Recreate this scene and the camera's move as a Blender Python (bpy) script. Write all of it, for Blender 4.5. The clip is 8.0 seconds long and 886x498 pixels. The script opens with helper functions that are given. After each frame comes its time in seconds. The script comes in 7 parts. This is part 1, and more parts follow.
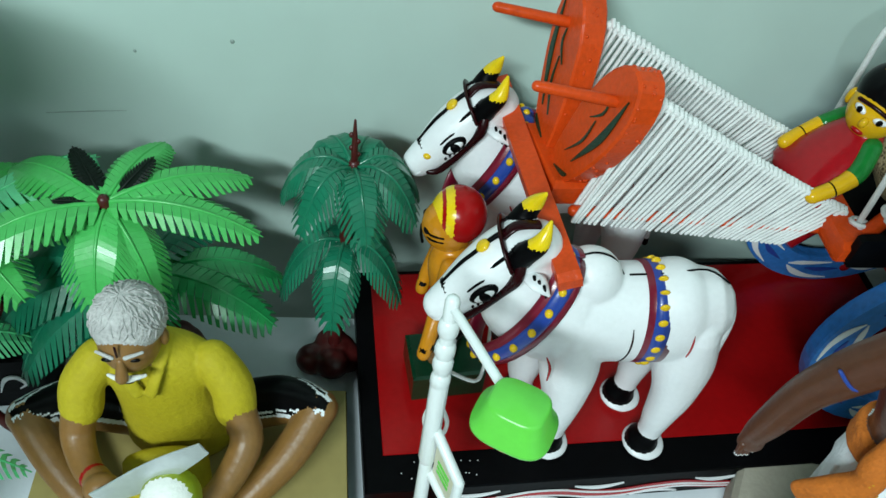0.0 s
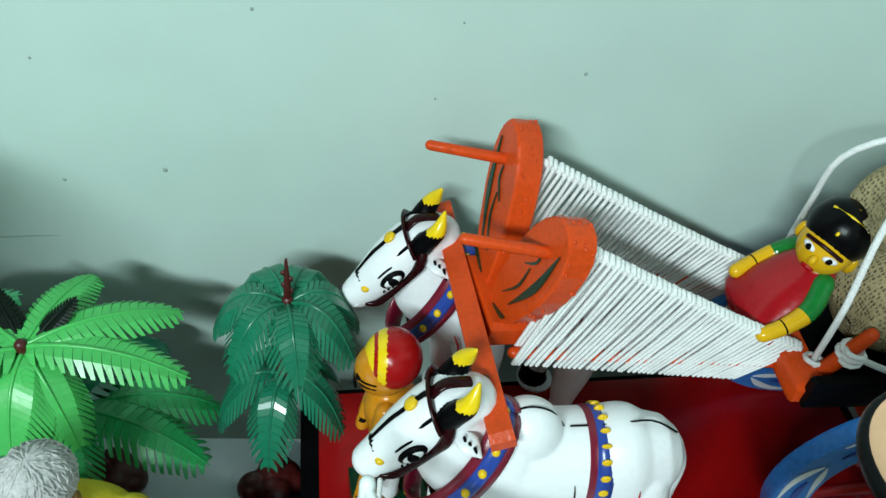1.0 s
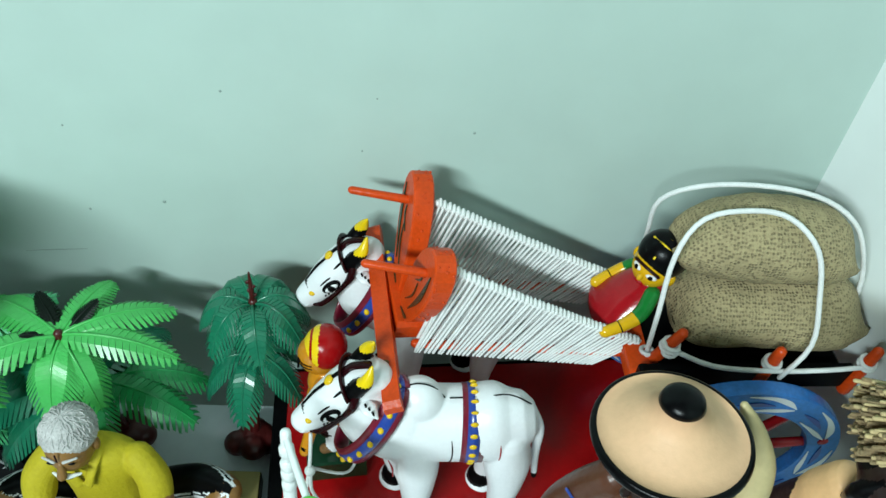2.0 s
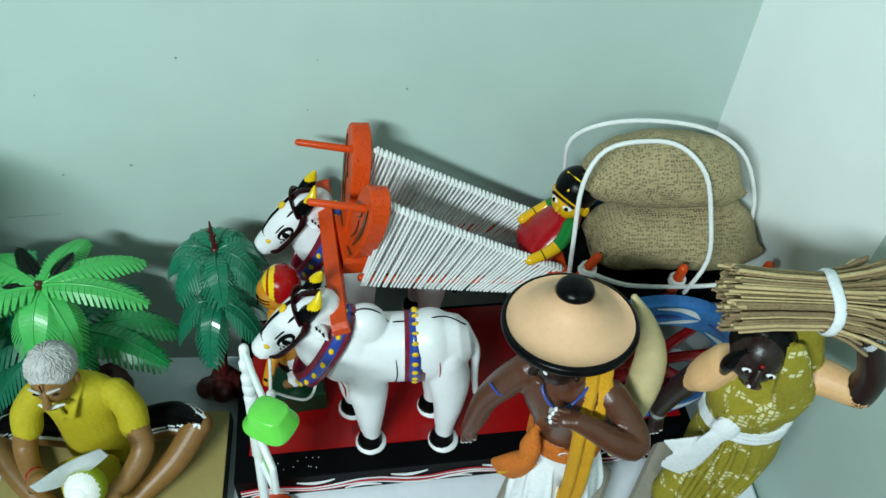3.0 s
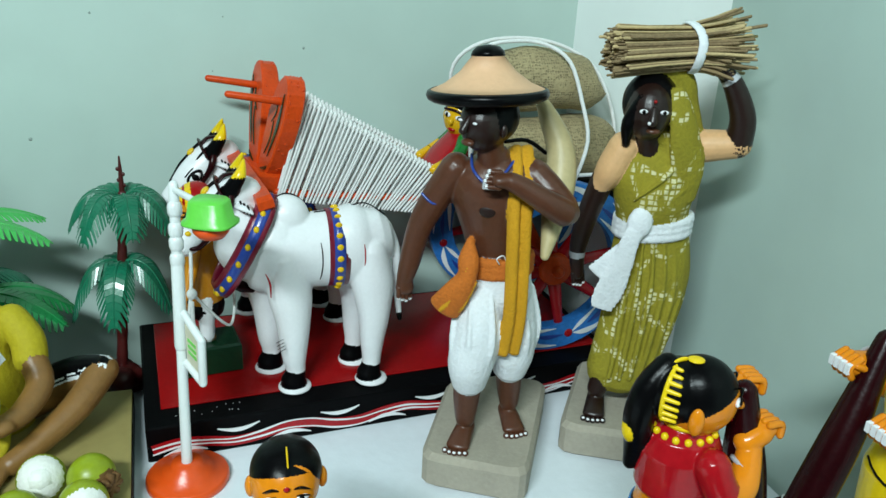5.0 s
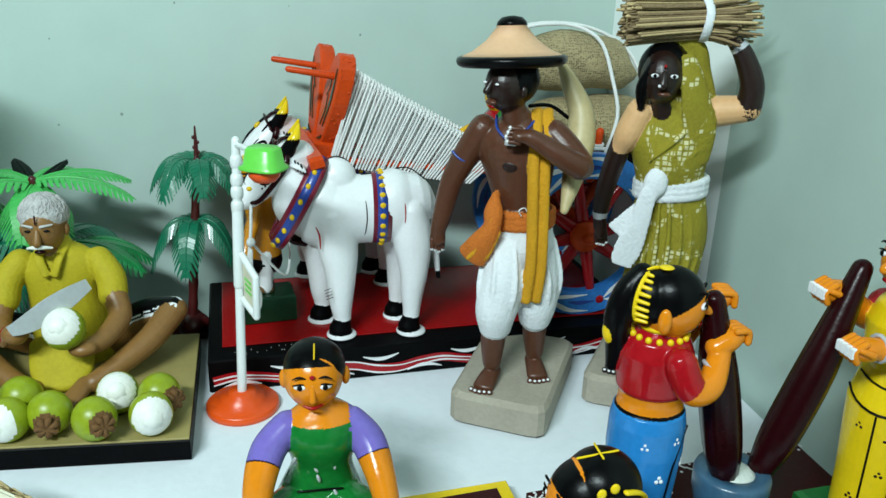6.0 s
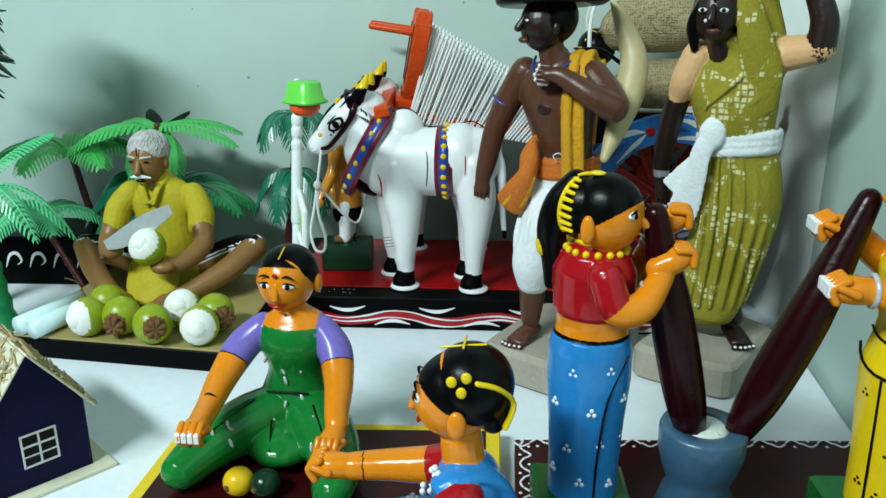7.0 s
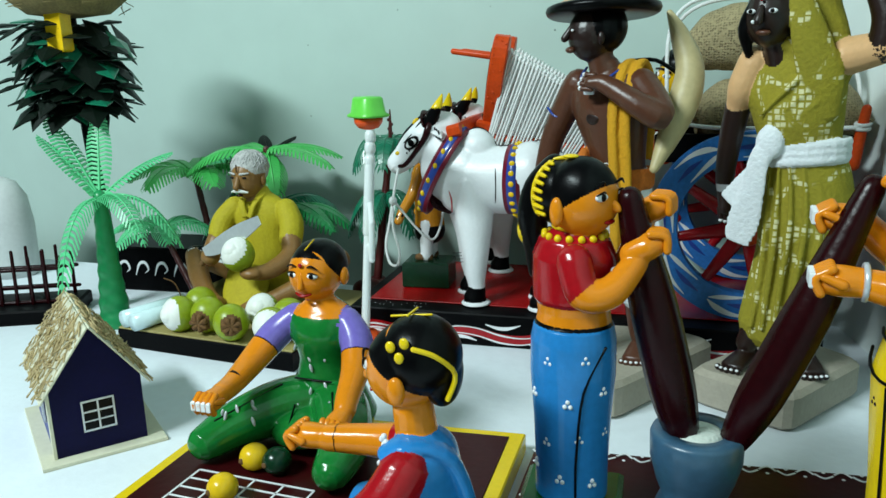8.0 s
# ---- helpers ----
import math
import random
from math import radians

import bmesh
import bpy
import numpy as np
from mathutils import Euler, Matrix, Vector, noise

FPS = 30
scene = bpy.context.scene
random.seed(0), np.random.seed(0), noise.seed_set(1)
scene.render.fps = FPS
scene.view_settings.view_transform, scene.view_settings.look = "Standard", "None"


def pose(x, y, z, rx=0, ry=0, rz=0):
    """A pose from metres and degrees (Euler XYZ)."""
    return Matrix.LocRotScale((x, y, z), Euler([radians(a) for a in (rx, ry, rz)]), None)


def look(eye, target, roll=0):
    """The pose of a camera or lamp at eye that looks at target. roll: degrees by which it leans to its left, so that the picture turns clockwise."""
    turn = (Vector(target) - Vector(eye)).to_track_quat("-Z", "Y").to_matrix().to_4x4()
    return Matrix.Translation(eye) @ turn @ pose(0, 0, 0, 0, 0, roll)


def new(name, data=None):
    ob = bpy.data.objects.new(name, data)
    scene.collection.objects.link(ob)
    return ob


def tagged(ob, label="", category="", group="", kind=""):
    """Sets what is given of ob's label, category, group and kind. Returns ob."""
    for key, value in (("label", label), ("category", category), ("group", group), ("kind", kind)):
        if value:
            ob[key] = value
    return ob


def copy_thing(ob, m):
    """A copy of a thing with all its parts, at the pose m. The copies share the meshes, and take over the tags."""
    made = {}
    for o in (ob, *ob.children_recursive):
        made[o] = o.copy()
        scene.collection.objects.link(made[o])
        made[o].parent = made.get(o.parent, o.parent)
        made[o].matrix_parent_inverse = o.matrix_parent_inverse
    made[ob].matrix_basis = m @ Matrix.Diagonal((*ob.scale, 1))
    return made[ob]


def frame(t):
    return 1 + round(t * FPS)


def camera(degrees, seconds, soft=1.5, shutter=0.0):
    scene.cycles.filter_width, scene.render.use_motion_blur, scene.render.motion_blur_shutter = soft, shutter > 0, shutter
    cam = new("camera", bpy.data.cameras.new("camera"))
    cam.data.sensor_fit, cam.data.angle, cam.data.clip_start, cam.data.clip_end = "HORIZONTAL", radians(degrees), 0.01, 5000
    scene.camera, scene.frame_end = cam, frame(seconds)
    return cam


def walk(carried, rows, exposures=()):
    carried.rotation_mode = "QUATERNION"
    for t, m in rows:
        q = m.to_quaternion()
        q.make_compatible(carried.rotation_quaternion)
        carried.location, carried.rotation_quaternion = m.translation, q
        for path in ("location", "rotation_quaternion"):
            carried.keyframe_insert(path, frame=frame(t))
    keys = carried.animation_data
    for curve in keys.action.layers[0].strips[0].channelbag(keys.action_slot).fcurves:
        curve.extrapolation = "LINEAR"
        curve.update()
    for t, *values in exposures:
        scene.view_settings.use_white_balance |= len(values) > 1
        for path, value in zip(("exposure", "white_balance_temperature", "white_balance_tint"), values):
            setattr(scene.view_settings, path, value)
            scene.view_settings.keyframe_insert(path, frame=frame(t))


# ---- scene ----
cam = camera(58.5, 8.0)
PATH = [
    (0, (0.059, 0.067, 0.509), (0.244, 1.405, -0.965), 7.6),
    (0.5, (0.08, 0.122, 0.506), (0.282, 1.503, -0.926), 6.7),
    (0.8, (0.086, 0.123, 0.525), (0.278, 1.540, -0.873), 6.8),
    (1, (0.094, 0.12, 0.537), (0.284, 1.535, -0.864), 7.1),
    (1.5, (0.124, 0.086, 0.576), (0.254, 1.502, -0.831), 6.2),
    (1.7, (0.141, 0.069, 0.616), (0.258, 1.467, -0.81), 5.7),
    (2.8, (0.212, -0.054, 0.733), (0.257, 1.309, -0.73), 1.8),
    (3, (0.199, -0.056, 0.688), (0.339, 1.327, -0.751), 3.6),
    (3.2, (0.160, -0.064, 0.605), (0.452, 1.353, -0.778), 5.6),
    (3.5, (0.158, -0.046, 0.536), (0.518, 1.361, -0.839), 5.3),
    (4, (0.16, -0.098, 0.429), (0.636, 1.469, -0.719), 3.8),
    (4.2, (0.151, -0.136, 0.399), (0.654, 1.493, -0.646), 4.0),
    (4.5, (0.137, -0.19, 0.409), (0.657, 1.513, -0.501), 3.1),
    (4.7, (0.119, -0.231, 0.412), (0.682, 1.503, -0.412), 3.6),
    (5.8, (0.134, -0.337, 0.381), (0.571, 1.488, -0.312), 2.0),
    (6, (0.143, -0.361, 0.377), (0.505, 1.479, -0.318), 1.9),
    (6.5, (0.23, -0.393, 0.328), (0.306, 1.483, -0.362), 1.0),
    (7, (0.313, -0.385, 0.31), (0.065, 1.498, -0.317), 0.1),
    (7.5, (0.379, -0.372, 0.278), (-0.09, 1.492, -0.275), -0.4),
    (8, (0.417, -0.38, 0.274), (-0.272, 1.434, -0.208), -1.5),
]
walk(cam, [(t, look(eye, target, roll)) for t, eye, target, roll in PATH],
     [(0.0, -0.06), (0.5, 0.0), (1.0, 0.10), (1.7, 0.15), (2.8, 0.0), (3.5, -0.10), (4.7, -0.05), (6.0, 0.0), (8.0, -0.05)])

# ---- light: a closed room with one tube lamp high on the left, and a dim room bounce ----
world = bpy.data.worlds.new("room_air")
scene.world = world
world.use_nodes = True
world.node_tree.nodes["Background"].inputs[0].default_value = (0.75, 0.9, 0.85, 1)
world.node_tree.nodes["Background"].inputs[1].default_value = 0.085


def area_lamp(name, eye, target, sx, sy, watts, colour):
    d = bpy.data.lights.new(name, "AREA")
    d.shape, d.size, d.size_y, d.energy, d.color = "RECTANGLE", sx, sy, watts, colour
    ob = new(name, d)
    ob.matrix_world = look(eye, target)
    return ob


area_lamp("tube_glow", (-0.50, -0.96, 1.30), (0.2, 0.2, 0.05), 0.70, 0.12, 36.8, (0.81, 0.985, 1.0))

# ---- materials ----
MATS = {}


def mat(name, colour, rough=0.5, metal=0.0, grain=0.12, scale=60.0, bump=0.15, coat=0.0, second=None, amount=0.0, spec=0.5):
    """A painted surface with fine and broad variation."""
    m = bpy.data.materials.new(name)
    m.use_nodes = True
    nt = m.node_tree
    p = nt.nodes["Principled BSDF"]
    p.inputs["Roughness"].default_value = rough
    p.inputs["Metallic"].default_value = metal
    p.inputs["Coat Weight"].default_value = coat
    p.inputs["Coat Roughness"].default_value = 0.12
    p.inputs["Specular IOR Level"].default_value = spec
    tc = nt.nodes.new("ShaderNodeTexCoord")
    fine = nt.nodes.new("ShaderNodeTexNoise")
    fine.inputs["Scale"].default_value = scale * 4
    fine.inputs["Detail"].default_value = 5
    broad = nt.nodes.new("ShaderNodeTexNoise")
    broad.inputs["Scale"].default_value = scale * 0.4
    broad.inputs["Detail"].default_value = 3
    for n in (fine, broad):
        nt.links.new(tc.outputs["Object"], n.inputs["Vector"])
    add = nt.nodes.new("ShaderNodeMath")
    add.operation = "ADD"
    nt.links.new(fine.outputs[0], add.inputs[0])
    nt.links.new(broad.outputs[0], add.inputs[1])
    ramp = nt.nodes.new("ShaderNodeMapRange")
    ramp.inputs[1].default_value, ramp.inputs[2].default_value = 0.6, 1.4
    nt.links.new(add.outputs[0], ramp.inputs[0])
    mix = nt.nodes.new("ShaderNodeMix")
    mix.data_type = "RGBA"
    mix.inputs[6].default_value = (*[c * (1 - grain) for c in colour], 1)
    mix.inputs[7].default_value = (*[min(1, c * (1 + grain)) for c in colour], 1)
    nt.links.new(ramp.outputs[0], mix.inputs[0])
    out = mix.outputs[2]
    if second:
        blot = nt.nodes.new("ShaderNodeTexNoise")
        blot.inputs["Scale"].default_value = scale * 0.9
        blot.inputs["Detail"].default_value = 6
        nt.links.new(tc.outputs["Object"], blot.inputs["Vector"])
        cut = nt.nodes.new("ShaderNodeMapRange")
        cut.inputs[1].default_value, cut.inputs[2].default_value = 0.72 - amount * 0.5, 0.78 - amount * 0.5
        nt.links.new(blot.outputs[0], cut.inputs[0])
        mix2 = nt.nodes.new("ShaderNodeMix")
        mix2.data_type = "RGBA"
        nt.links.new(cut.outputs[0], mix2.inputs[0])
        nt.links.new(out, mix2.inputs[6])
        mix2.inputs[7].default_value = (*second, 1)
        out = mix2.outputs[2]
    nt.links.new(out, p.inputs["Base Color"])
    if bump:
        bp = nt.nodes.new("ShaderNodeBump")
        bp.inputs["Strength"].default_value = bump
        bp.inputs["Distance"].default_value = 0.001
        nt.links.new(add.outputs[0], bp.inputs["Height"])
        nt.links.new(bp.outputs[0], p.inputs["Normal"])
    MATS[name] = m
    return m


# ---- mesh builder ----
from mathutils.bvhtree import BVHTree


def smooth_path(points, values, sub):
    """Catmull-Rom through the points, with values carried along."""
    pts = [Vector(p) for p in points]
    if sub < 2 or len(pts) < 3:
        return pts, list(values)
    outp, outv = [], []
    n = len(pts)
    for i in range(n - 1):
        a, b, c, d = pts[max(i - 1, 0)], pts[i], pts[i + 1], pts[min(i + 2, n - 1)]
        va, vb, vc, vd = (np.array(values[k], float) for k in (max(i - 1, 0), i, i + 1, min(i + 2, n - 1)))
        for k in range(sub):
            t = k / sub
            w = (-0.5 * t ** 3 + t * t - 0.5 * t, 1.5 * t ** 3 - 2.5 * t * t + 1, -1.5 * t ** 3 + 2 * t * t + 0.5 * t, 0.5 * t ** 3 - 0.5 * t * t)
            outp.append(a * w[0] + b * w[1] + c * w[2] + d * w[3])
            outv.append(va * w[0] + vb * w[1] + vc * w[2] + vd * w[3])
    outp.append(pts[-1])
    outv.append(np.array(values[-1], float))
    return outp, outv


class Shape:
    """Collects smooth pieces of one mesh, each with its material."""

    def __init__(self):
        self.v, self.f, self.m, self.s, self.mats = [], [], [], [], []
        self.base = Matrix.Identity(4)
        self.solid, self.melting = [], False

    def slot(self, name):
        if name not in self.mats:
            self.mats.append(name)
        return self.mats.index(name)

    def put(self, verts, faces, paint, flat=False):
        """paint: a material's name, or a function of a face's middle that gives one."""
        o = len(self.v)
        self.v += [tuple(self.base @ Vector(p)) for p in verts]
        for f in faces:
            mid = sum((Vector(verts[k]) for k in f), Vector()) / len(f)
            self.f.append([k + o for k in f])
            self.m.append(self.slot(paint(mid) if callable(paint) else paint))
            self.s.append(not flat)
            self.solid.append(self.melting)

    def tube(self, points, radii, paint, seg=14, sub=4, up=(0, 0, 1), round_ends=True):
        """A swept limb: radii are numbers or (sideways, along up) pairs.
        paint may also be a list of (share of the length, material) bands."""
        vals = [(r, r) if not isinstance(r, (tuple, list)) else r for r in radii]
        cloth = paint in ("cotton_white", "sari_olive", "sash_orange", "shawl_yellow", "shirt_yellow")
        thick = max(min(v) for v in vals) >= (0.0013 if cloth else 0.0042)
        pts, vals = smooth_path(points, vals, sub)
        n = len(pts)
        rings, dirs = [], []
        for i in range(n):
            d = (pts[min(i + 1, n - 1)] - pts[max(i - 1, 0)])
            dirs.append(d.normalized() if d.length > 1e-9 else Vector((0, 0, 1)))
        u = Vector(up)
        frames = []
        for i in range(n):
            side = dirs[i].cross(u)
            if side.length < 1e-4:
                side = dirs[i].cross(Vector((0, 1, 0.01)))
            side.normalize()
            u2 = side.cross(dirs[i]).normalized()
            u = u2
            frames.append((side, u2))
        seq = []
        if round_ends:
            for k in (80, 55, 28):
                a = radians(k)
                seq.append((pts[0] - dirs[0] * min(vals[0]) * math.sin(a), frames[0], np.array(vals[0]) * math.cos(a)))
        for i in range(n):
            seq.append((pts[i], frames[i], vals[i]))
        if round_ends:
            for k in (28, 55, 80):
                a = radians(k)
                seq.append((pts[-1] + dirs[-1] * min(vals[-1]) * math.sin(a), frames[-1], np.array(vals[-1]) * math.cos(a)))
        verts, faces = [], []
        for c, (sd, uu), r in seq:
            for k in range(seg):
                a = 2 * math.pi * k / seg
                verts.append(c + sd * (math.cos(a) * r[0]) + uu * (math.sin(a) * r[1]))
        for i in range(len(seq) - 1):
            for k in range(seg):
                k2 = (k + 1) % seg
                faces.append((i * seg + k, i * seg + k2, (i + 1) * seg + k2, (i + 1) * seg + k))
        faces.append(tuple(reversed(range(seg))))
        faces.append(tuple(range((len(seq) - 1) * seg, len(seq) * seg)))
        if isinstance(paint, list):
            nr = len(seq) - 1
            names = []
            for i in range(nr):
                names += [next(q for f, q in paint if (i + 0.5) / nr <= f)] * seg
            names += [paint[0][1], paint[-1][1]]
            o = len(self.v)
            self.v += [tuple(self.base @ Vector(p)) for p in verts]
            for f, q in zip(faces, names):
                self.f.append([k + o for k in f])
                self.m.append(self.slot(q))
                self.s.append(True)
                self.solid.append(thick)
            return
        self.melting = thick
        self.put(verts, faces, paint)
        self.melting = False

    def ball(self, c, r, paint, turn=(0, 0, 0), seg=22, rings=14):
        if not isinstance(r, (tuple, list)):
            r = (r, r, r)
        m = pose(*c, *turn) @ Matrix.Diagonal((*r, 1))
        verts = [m @ Vector((0, 0, -1))]
        for i in range(1, rings):
            a = math.pi * i / rings - math.pi / 2
            for k in range(seg):
                b = 2 * math.pi * k / seg
                verts.append(m @ Vector((math.cos(a) * math.cos(b), math.cos(a) * math.sin(b), math.sin(a))))
        verts.append(m @ Vector((0, 0, 1)))
        faces = []
        for k in range(seg):
            k2 = (k + 1) % seg
            faces.append((0, 1 + k2, 1 + k))
            for i in range(rings - 2):
                a = 1 + i * seg
                faces.append((a + k, a + k2, a + seg + k2, a + seg + k))
            a = 1 + (rings - 2) * seg
            faces.append((a + k, a + k2, len(verts) - 1))
        self.melting = min(r) >= 0.0042
        self.put(verts, faces, paint)
        self.melting = False

    def lathe(self, profile, paint, c=(0, 0, 0), squash=(1, 1), seg=32, turn=(0, 0, 0), solid=True):
        """profile: (radius, height) from the bottom up, closed at both ends."""
        m = pose(*c, *turn)
        verts, faces = [], []
        for r, z in profile:
            for k in range(seg):
                a = 2 * math.pi * k / seg
                verts.append(m @ Vector((r * squash[0] * math.cos(a), r * squash[1] * math.sin(a), z)))
        for i in range(len(profile) - 1):
            for k in range(seg):
                k2 = (k + 1) % seg
                faces.append((i * seg + k, i * seg + k2, (i + 1) * seg + k2, (i + 1) * seg + k))
        faces.append(tuple(reversed(range(seg))))
        faces.append(tuple(range((len(profile) - 1) * seg, len(profile) * seg)))
        self.melting = solid
        self.put(verts, faces, paint)
        self.melting = False

    def slab(self, outline, z0, z1, paint, bevel=0.0015, m=None, flat=True):
        """A prism over a flat outline with a chamfer round its top and bottom."""
        m = m or Matrix.Identity(4)
        n = len(outline)
        c = sum((Vector((*p, 0)) for p in outline), Vector()) / n
        verts = []
        for z, inset in ((z0, bevel), (z0 + bevel, 0), (z1 - bevel, 0), (z1, bevel)):
            for p in outline:
                q = Vector((*p, 0))
                d = c - q
                q = q + d.normalized() * min(inset * 1.4, d.length * 0.5)
                verts.append(m @ Vector((q.x, q.y, z)))
        faces = [tuple(reversed(range(n))), tuple(range(3 * n, 4 * n))]
        for i in range(3):
            for k in range(n):
                k2 = (k + 1) % n
                faces.append((i * n + k, i * n + k2, (i + 1) * n + k2, (i + 1) * n + k))
        self.put(verts, faces, paint, flat)

    def box(self, c, size, paint, turn=(0, 0, 0), bevel=0.001):
        x, y, z = (s / 2 for s in size)
        self.slab([(-x, -y), (x, -y), (x, y), (-x, y)], -z, z, paint, min(bevel, z * 0.9), pose(*c, *turn))

    def melt(self, voxel=0.0011, rounds=6):
        """Runs the thick pieces together into one modelled body, as clay or carved wood; thin details stay as they are."""
        keep = [i for i, q in enumerate(self.solid) if not q]
        body = [i for i, q in enumerate(self.solid) if q]
        me = bpy.data.meshes.new("rough_body")
        me.from_pydata(self.v, [], [self.f[i] for i in body])
        ob = bpy.data.objects.new("rough_body", me)
        scene.collection.objects.link(ob)
        rm = ob.modifiers.new("body", "REMESH")
        rm.mode, rm.voxel_size = "VOXEL", voxel
        sm = ob.modifiers.new("soft", "SMOOTH")
        sm.factor, sm.iterations = 0.5, rounds
        bpy.context.view_layer.update()
        got = ob.evaluated_get(bpy.context.evaluated_depsgraph_get()).to_mesh()
        tree = BVHTree.FromPolygons(self.v, [self.f[i] for i in body])
        v2 = [tuple(p.co) for p in got.vertices]
        f2 = [list(p.vertices) for p in got.polygons]
        m2 = [self.m[body[tree.find_nearest(p.center)[2]]] for p in got.polygons]
        n = len(v2)
        self.f = f2 + [[k + n for k in self.f[i]] for i in keep]
        self.m = m2 + [self.m[i] for i in keep]
        self.s = [True] * len(f2) + [self.s[i] for i in keep]
        self.v = v2 + self.v
        self.solid = [False] * len(self.f)
        bpy.data.objects.remove(ob)
        bpy.data.meshes.remove(me)
        return self

    def done(self, name, parent=None, m=None, at=None, label="", category="", group="", kind=""):
        me = bpy.data.meshes.new(name)
        if at:
            self.v = [(p[0] - at[0], p[1] - at[1], p[2] - at[2]) for p in self.v]
            m = pose(*at)
        me.from_pydata(self.v, [], self.f)
        for n in self.mats:
            me.materials.append(MATS[n])
        me.polygons.foreach_set("material_index", self.m)
        me.polygons.foreach_set("use_smooth", self.s)
        me.update()
        bm = bmesh.new()
        bm.from_mesh(me)
        bmesh.ops.delete(bm, geom=[v for v in bm.verts if not v.link_faces], context="VERTS")
        bmesh.ops.recalc_face_normals(bm, faces=bm.faces)
        bm.to_mesh(me)
        bm.free()
        ob = new(name, me)
        if parent:
            ob.parent = parent
        if m:
            ob.matrix_basis = m
        return tagged(ob, label, category, group, kind)


def ribbon(s, pts, width, paint, normal, lift=0.0006, sub=5):
    """A painted stroke, tapering to its ends, a hair proud of the surface that faces normal."""
    p, w = smooth_path(pts, [(k,) for k in width], sub)
    n = Vector(normal).normalized()
    verts, faces = [], []
    for i in range(len(p)):
        d = (p[min(i + 1, len(p) - 1)] - p[max(i - 1, 0)]).normalized()
        q = n.cross(d).normalized() * max(float(w[i][0]), 0.0002) / 2
        verts += [p[i] - q, p[i] - q + n * lift, p[i] + q + n * lift, p[i] + q]
    for i in range(len(p) - 1):
        a = i * 4
        faces += [(a, a + 4, a + 5, a + 1), (a + 1, a + 5, a + 6, a + 2), (a + 2, a + 6, a + 7, a + 3)]
    s.put(verts, faces, paint, True)


def thing(name, m, label, category, group=""):
    ob = new(name)
    ob.matrix_basis = m
    ob.empty_display_size = 0.02
    return tagged(ob, label, category, group)


def ring(n, rx, ry, p=2.0):
    """A superellipse outline."""
    out = []
    for k in range(n):
        a = 2 * math.pi * k / n
        c, s = math.cos(a), math.sin(a)
        out.append((rx * math.copysign(abs(c) ** (2 / p), c), ry * math.copysign(abs(s) ** (2 / p), s)))
    return out


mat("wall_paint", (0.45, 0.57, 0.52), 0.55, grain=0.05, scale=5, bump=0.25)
# paler than wall_paint, used on the short corner face only
mat("corner_face_pale", (0.82, 0.88, 0.86), 0.55, grain=0.04, scale=5, bump=0.2)
# dark colours for the unseen room sides, chosen to weaken the fill
mat("unseen_ceiling_dark", (0.16, 0.165, 0.16), 0.7, grain=0.04, scale=4)
mat("unseen_wall_dark", (0.10, 0.065, 0.04), 0.5, grain=0.25, scale=6)
mat("unseen_floor_dark", (0.16, 0.15, 0.14), 0.4, grain=0.2, scale=4)
mat("cloth_white", (0.74, 0.79, 0.84), 0.8, grain=0.04, scale=25, bump=0.4)
mat("orange_paint", (0.60, 0.058, 0.006), 0.34, grain=0.2, scale=90, bump=0.35, spec=0.25)
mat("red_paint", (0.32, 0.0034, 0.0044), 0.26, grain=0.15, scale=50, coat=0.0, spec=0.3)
mat("black_paint", (0.0022, 0.0022, 0.0026), 0.4, grain=0.3, scale=60, coat=0.0, spec=0.05)
mat("white_paint", (0.80, 0.81, 0.83), 0.35, grain=0.04, scale=80, bump=0.25)
mat("clay", (0.365, 0.327, 0.263), 0.8, grain=0.12, scale=70, bump=0.5)
mat("board_khaki", (0.327, 0.263, 0.0909), 0.6, grain=0.1, scale=30)

mat("cream_white", (0.80, 0.80, 0.78), 0.4, grain=0.05, scale=80, bump=0.3)
mat("yellow_paint", (0.752, 0.47, 0.0108), 0.25, grain=0.12, scale=70, coat=0.10, spec=0.3)
mat("bright_yellow", (0.783, 0.539, 0.00775), 0.25, grain=0.08, scale=70, coat=0.10, spec=0.3)
mat("blue_paint", (0.0171, 0.0522, 0.29), 0.3, grain=0.15, scale=70, coat=0.2)
mat("sky_blue_paint", (0.0204, 0.209, 0.539), 0.22, grain=0.12, scale=60, coat=0.12, spec=0.3)
mat("wheel_blue", (0.030, 0.175, 0.52), 0.28, grain=0.3, scale=60, coat=0.10, spec=0.3)
mat("maroon_paint", (0.017, 0.0014, 0.0024), 0.25, grain=0.25, scale=70, coat=0.0, spec=0.18)
mat("board_maroon", (0.032, 0.0024, 0.0032), 0.28, grain=0.25, scale=50, coat=0.0, spec=0.16)
mat("crimson_paint", (0.346, 0.00601, 0.0108), 0.2, grain=0.15, scale=70, coat=0.15, spec=0.3)
mat("green_paint", (0.00775, 0.166, 0.0271), 0.18, grain=0.2, scale=60, coat=0.15, spec=0.3)
mat("dark_green_paint", (0.0035, 0.030, 0.0125), 0.25, grain=0.25, scale=60, coat=0.10, spec=0.3)
mat("block_green", (0.00775, 0.107, 0.0204), 0.25, grain=0.2, scale=50, coat=0.10, spec=0.3)
mat("lilac_paint", (0.174, 0.132, 0.47), 0.25, grain=0.12, scale=60, coat=0.10, spec=0.3)
mat("toy_skin", (0.72, 0.225, 0.008), 0.2, grain=0.08, scale=60, coat=0.12, spec=0.3)
mat("yellow_skin", (0.721, 0.403, 0.00775), 0.22, grain=0.08, scale=60, coat=0.12, spec=0.3)
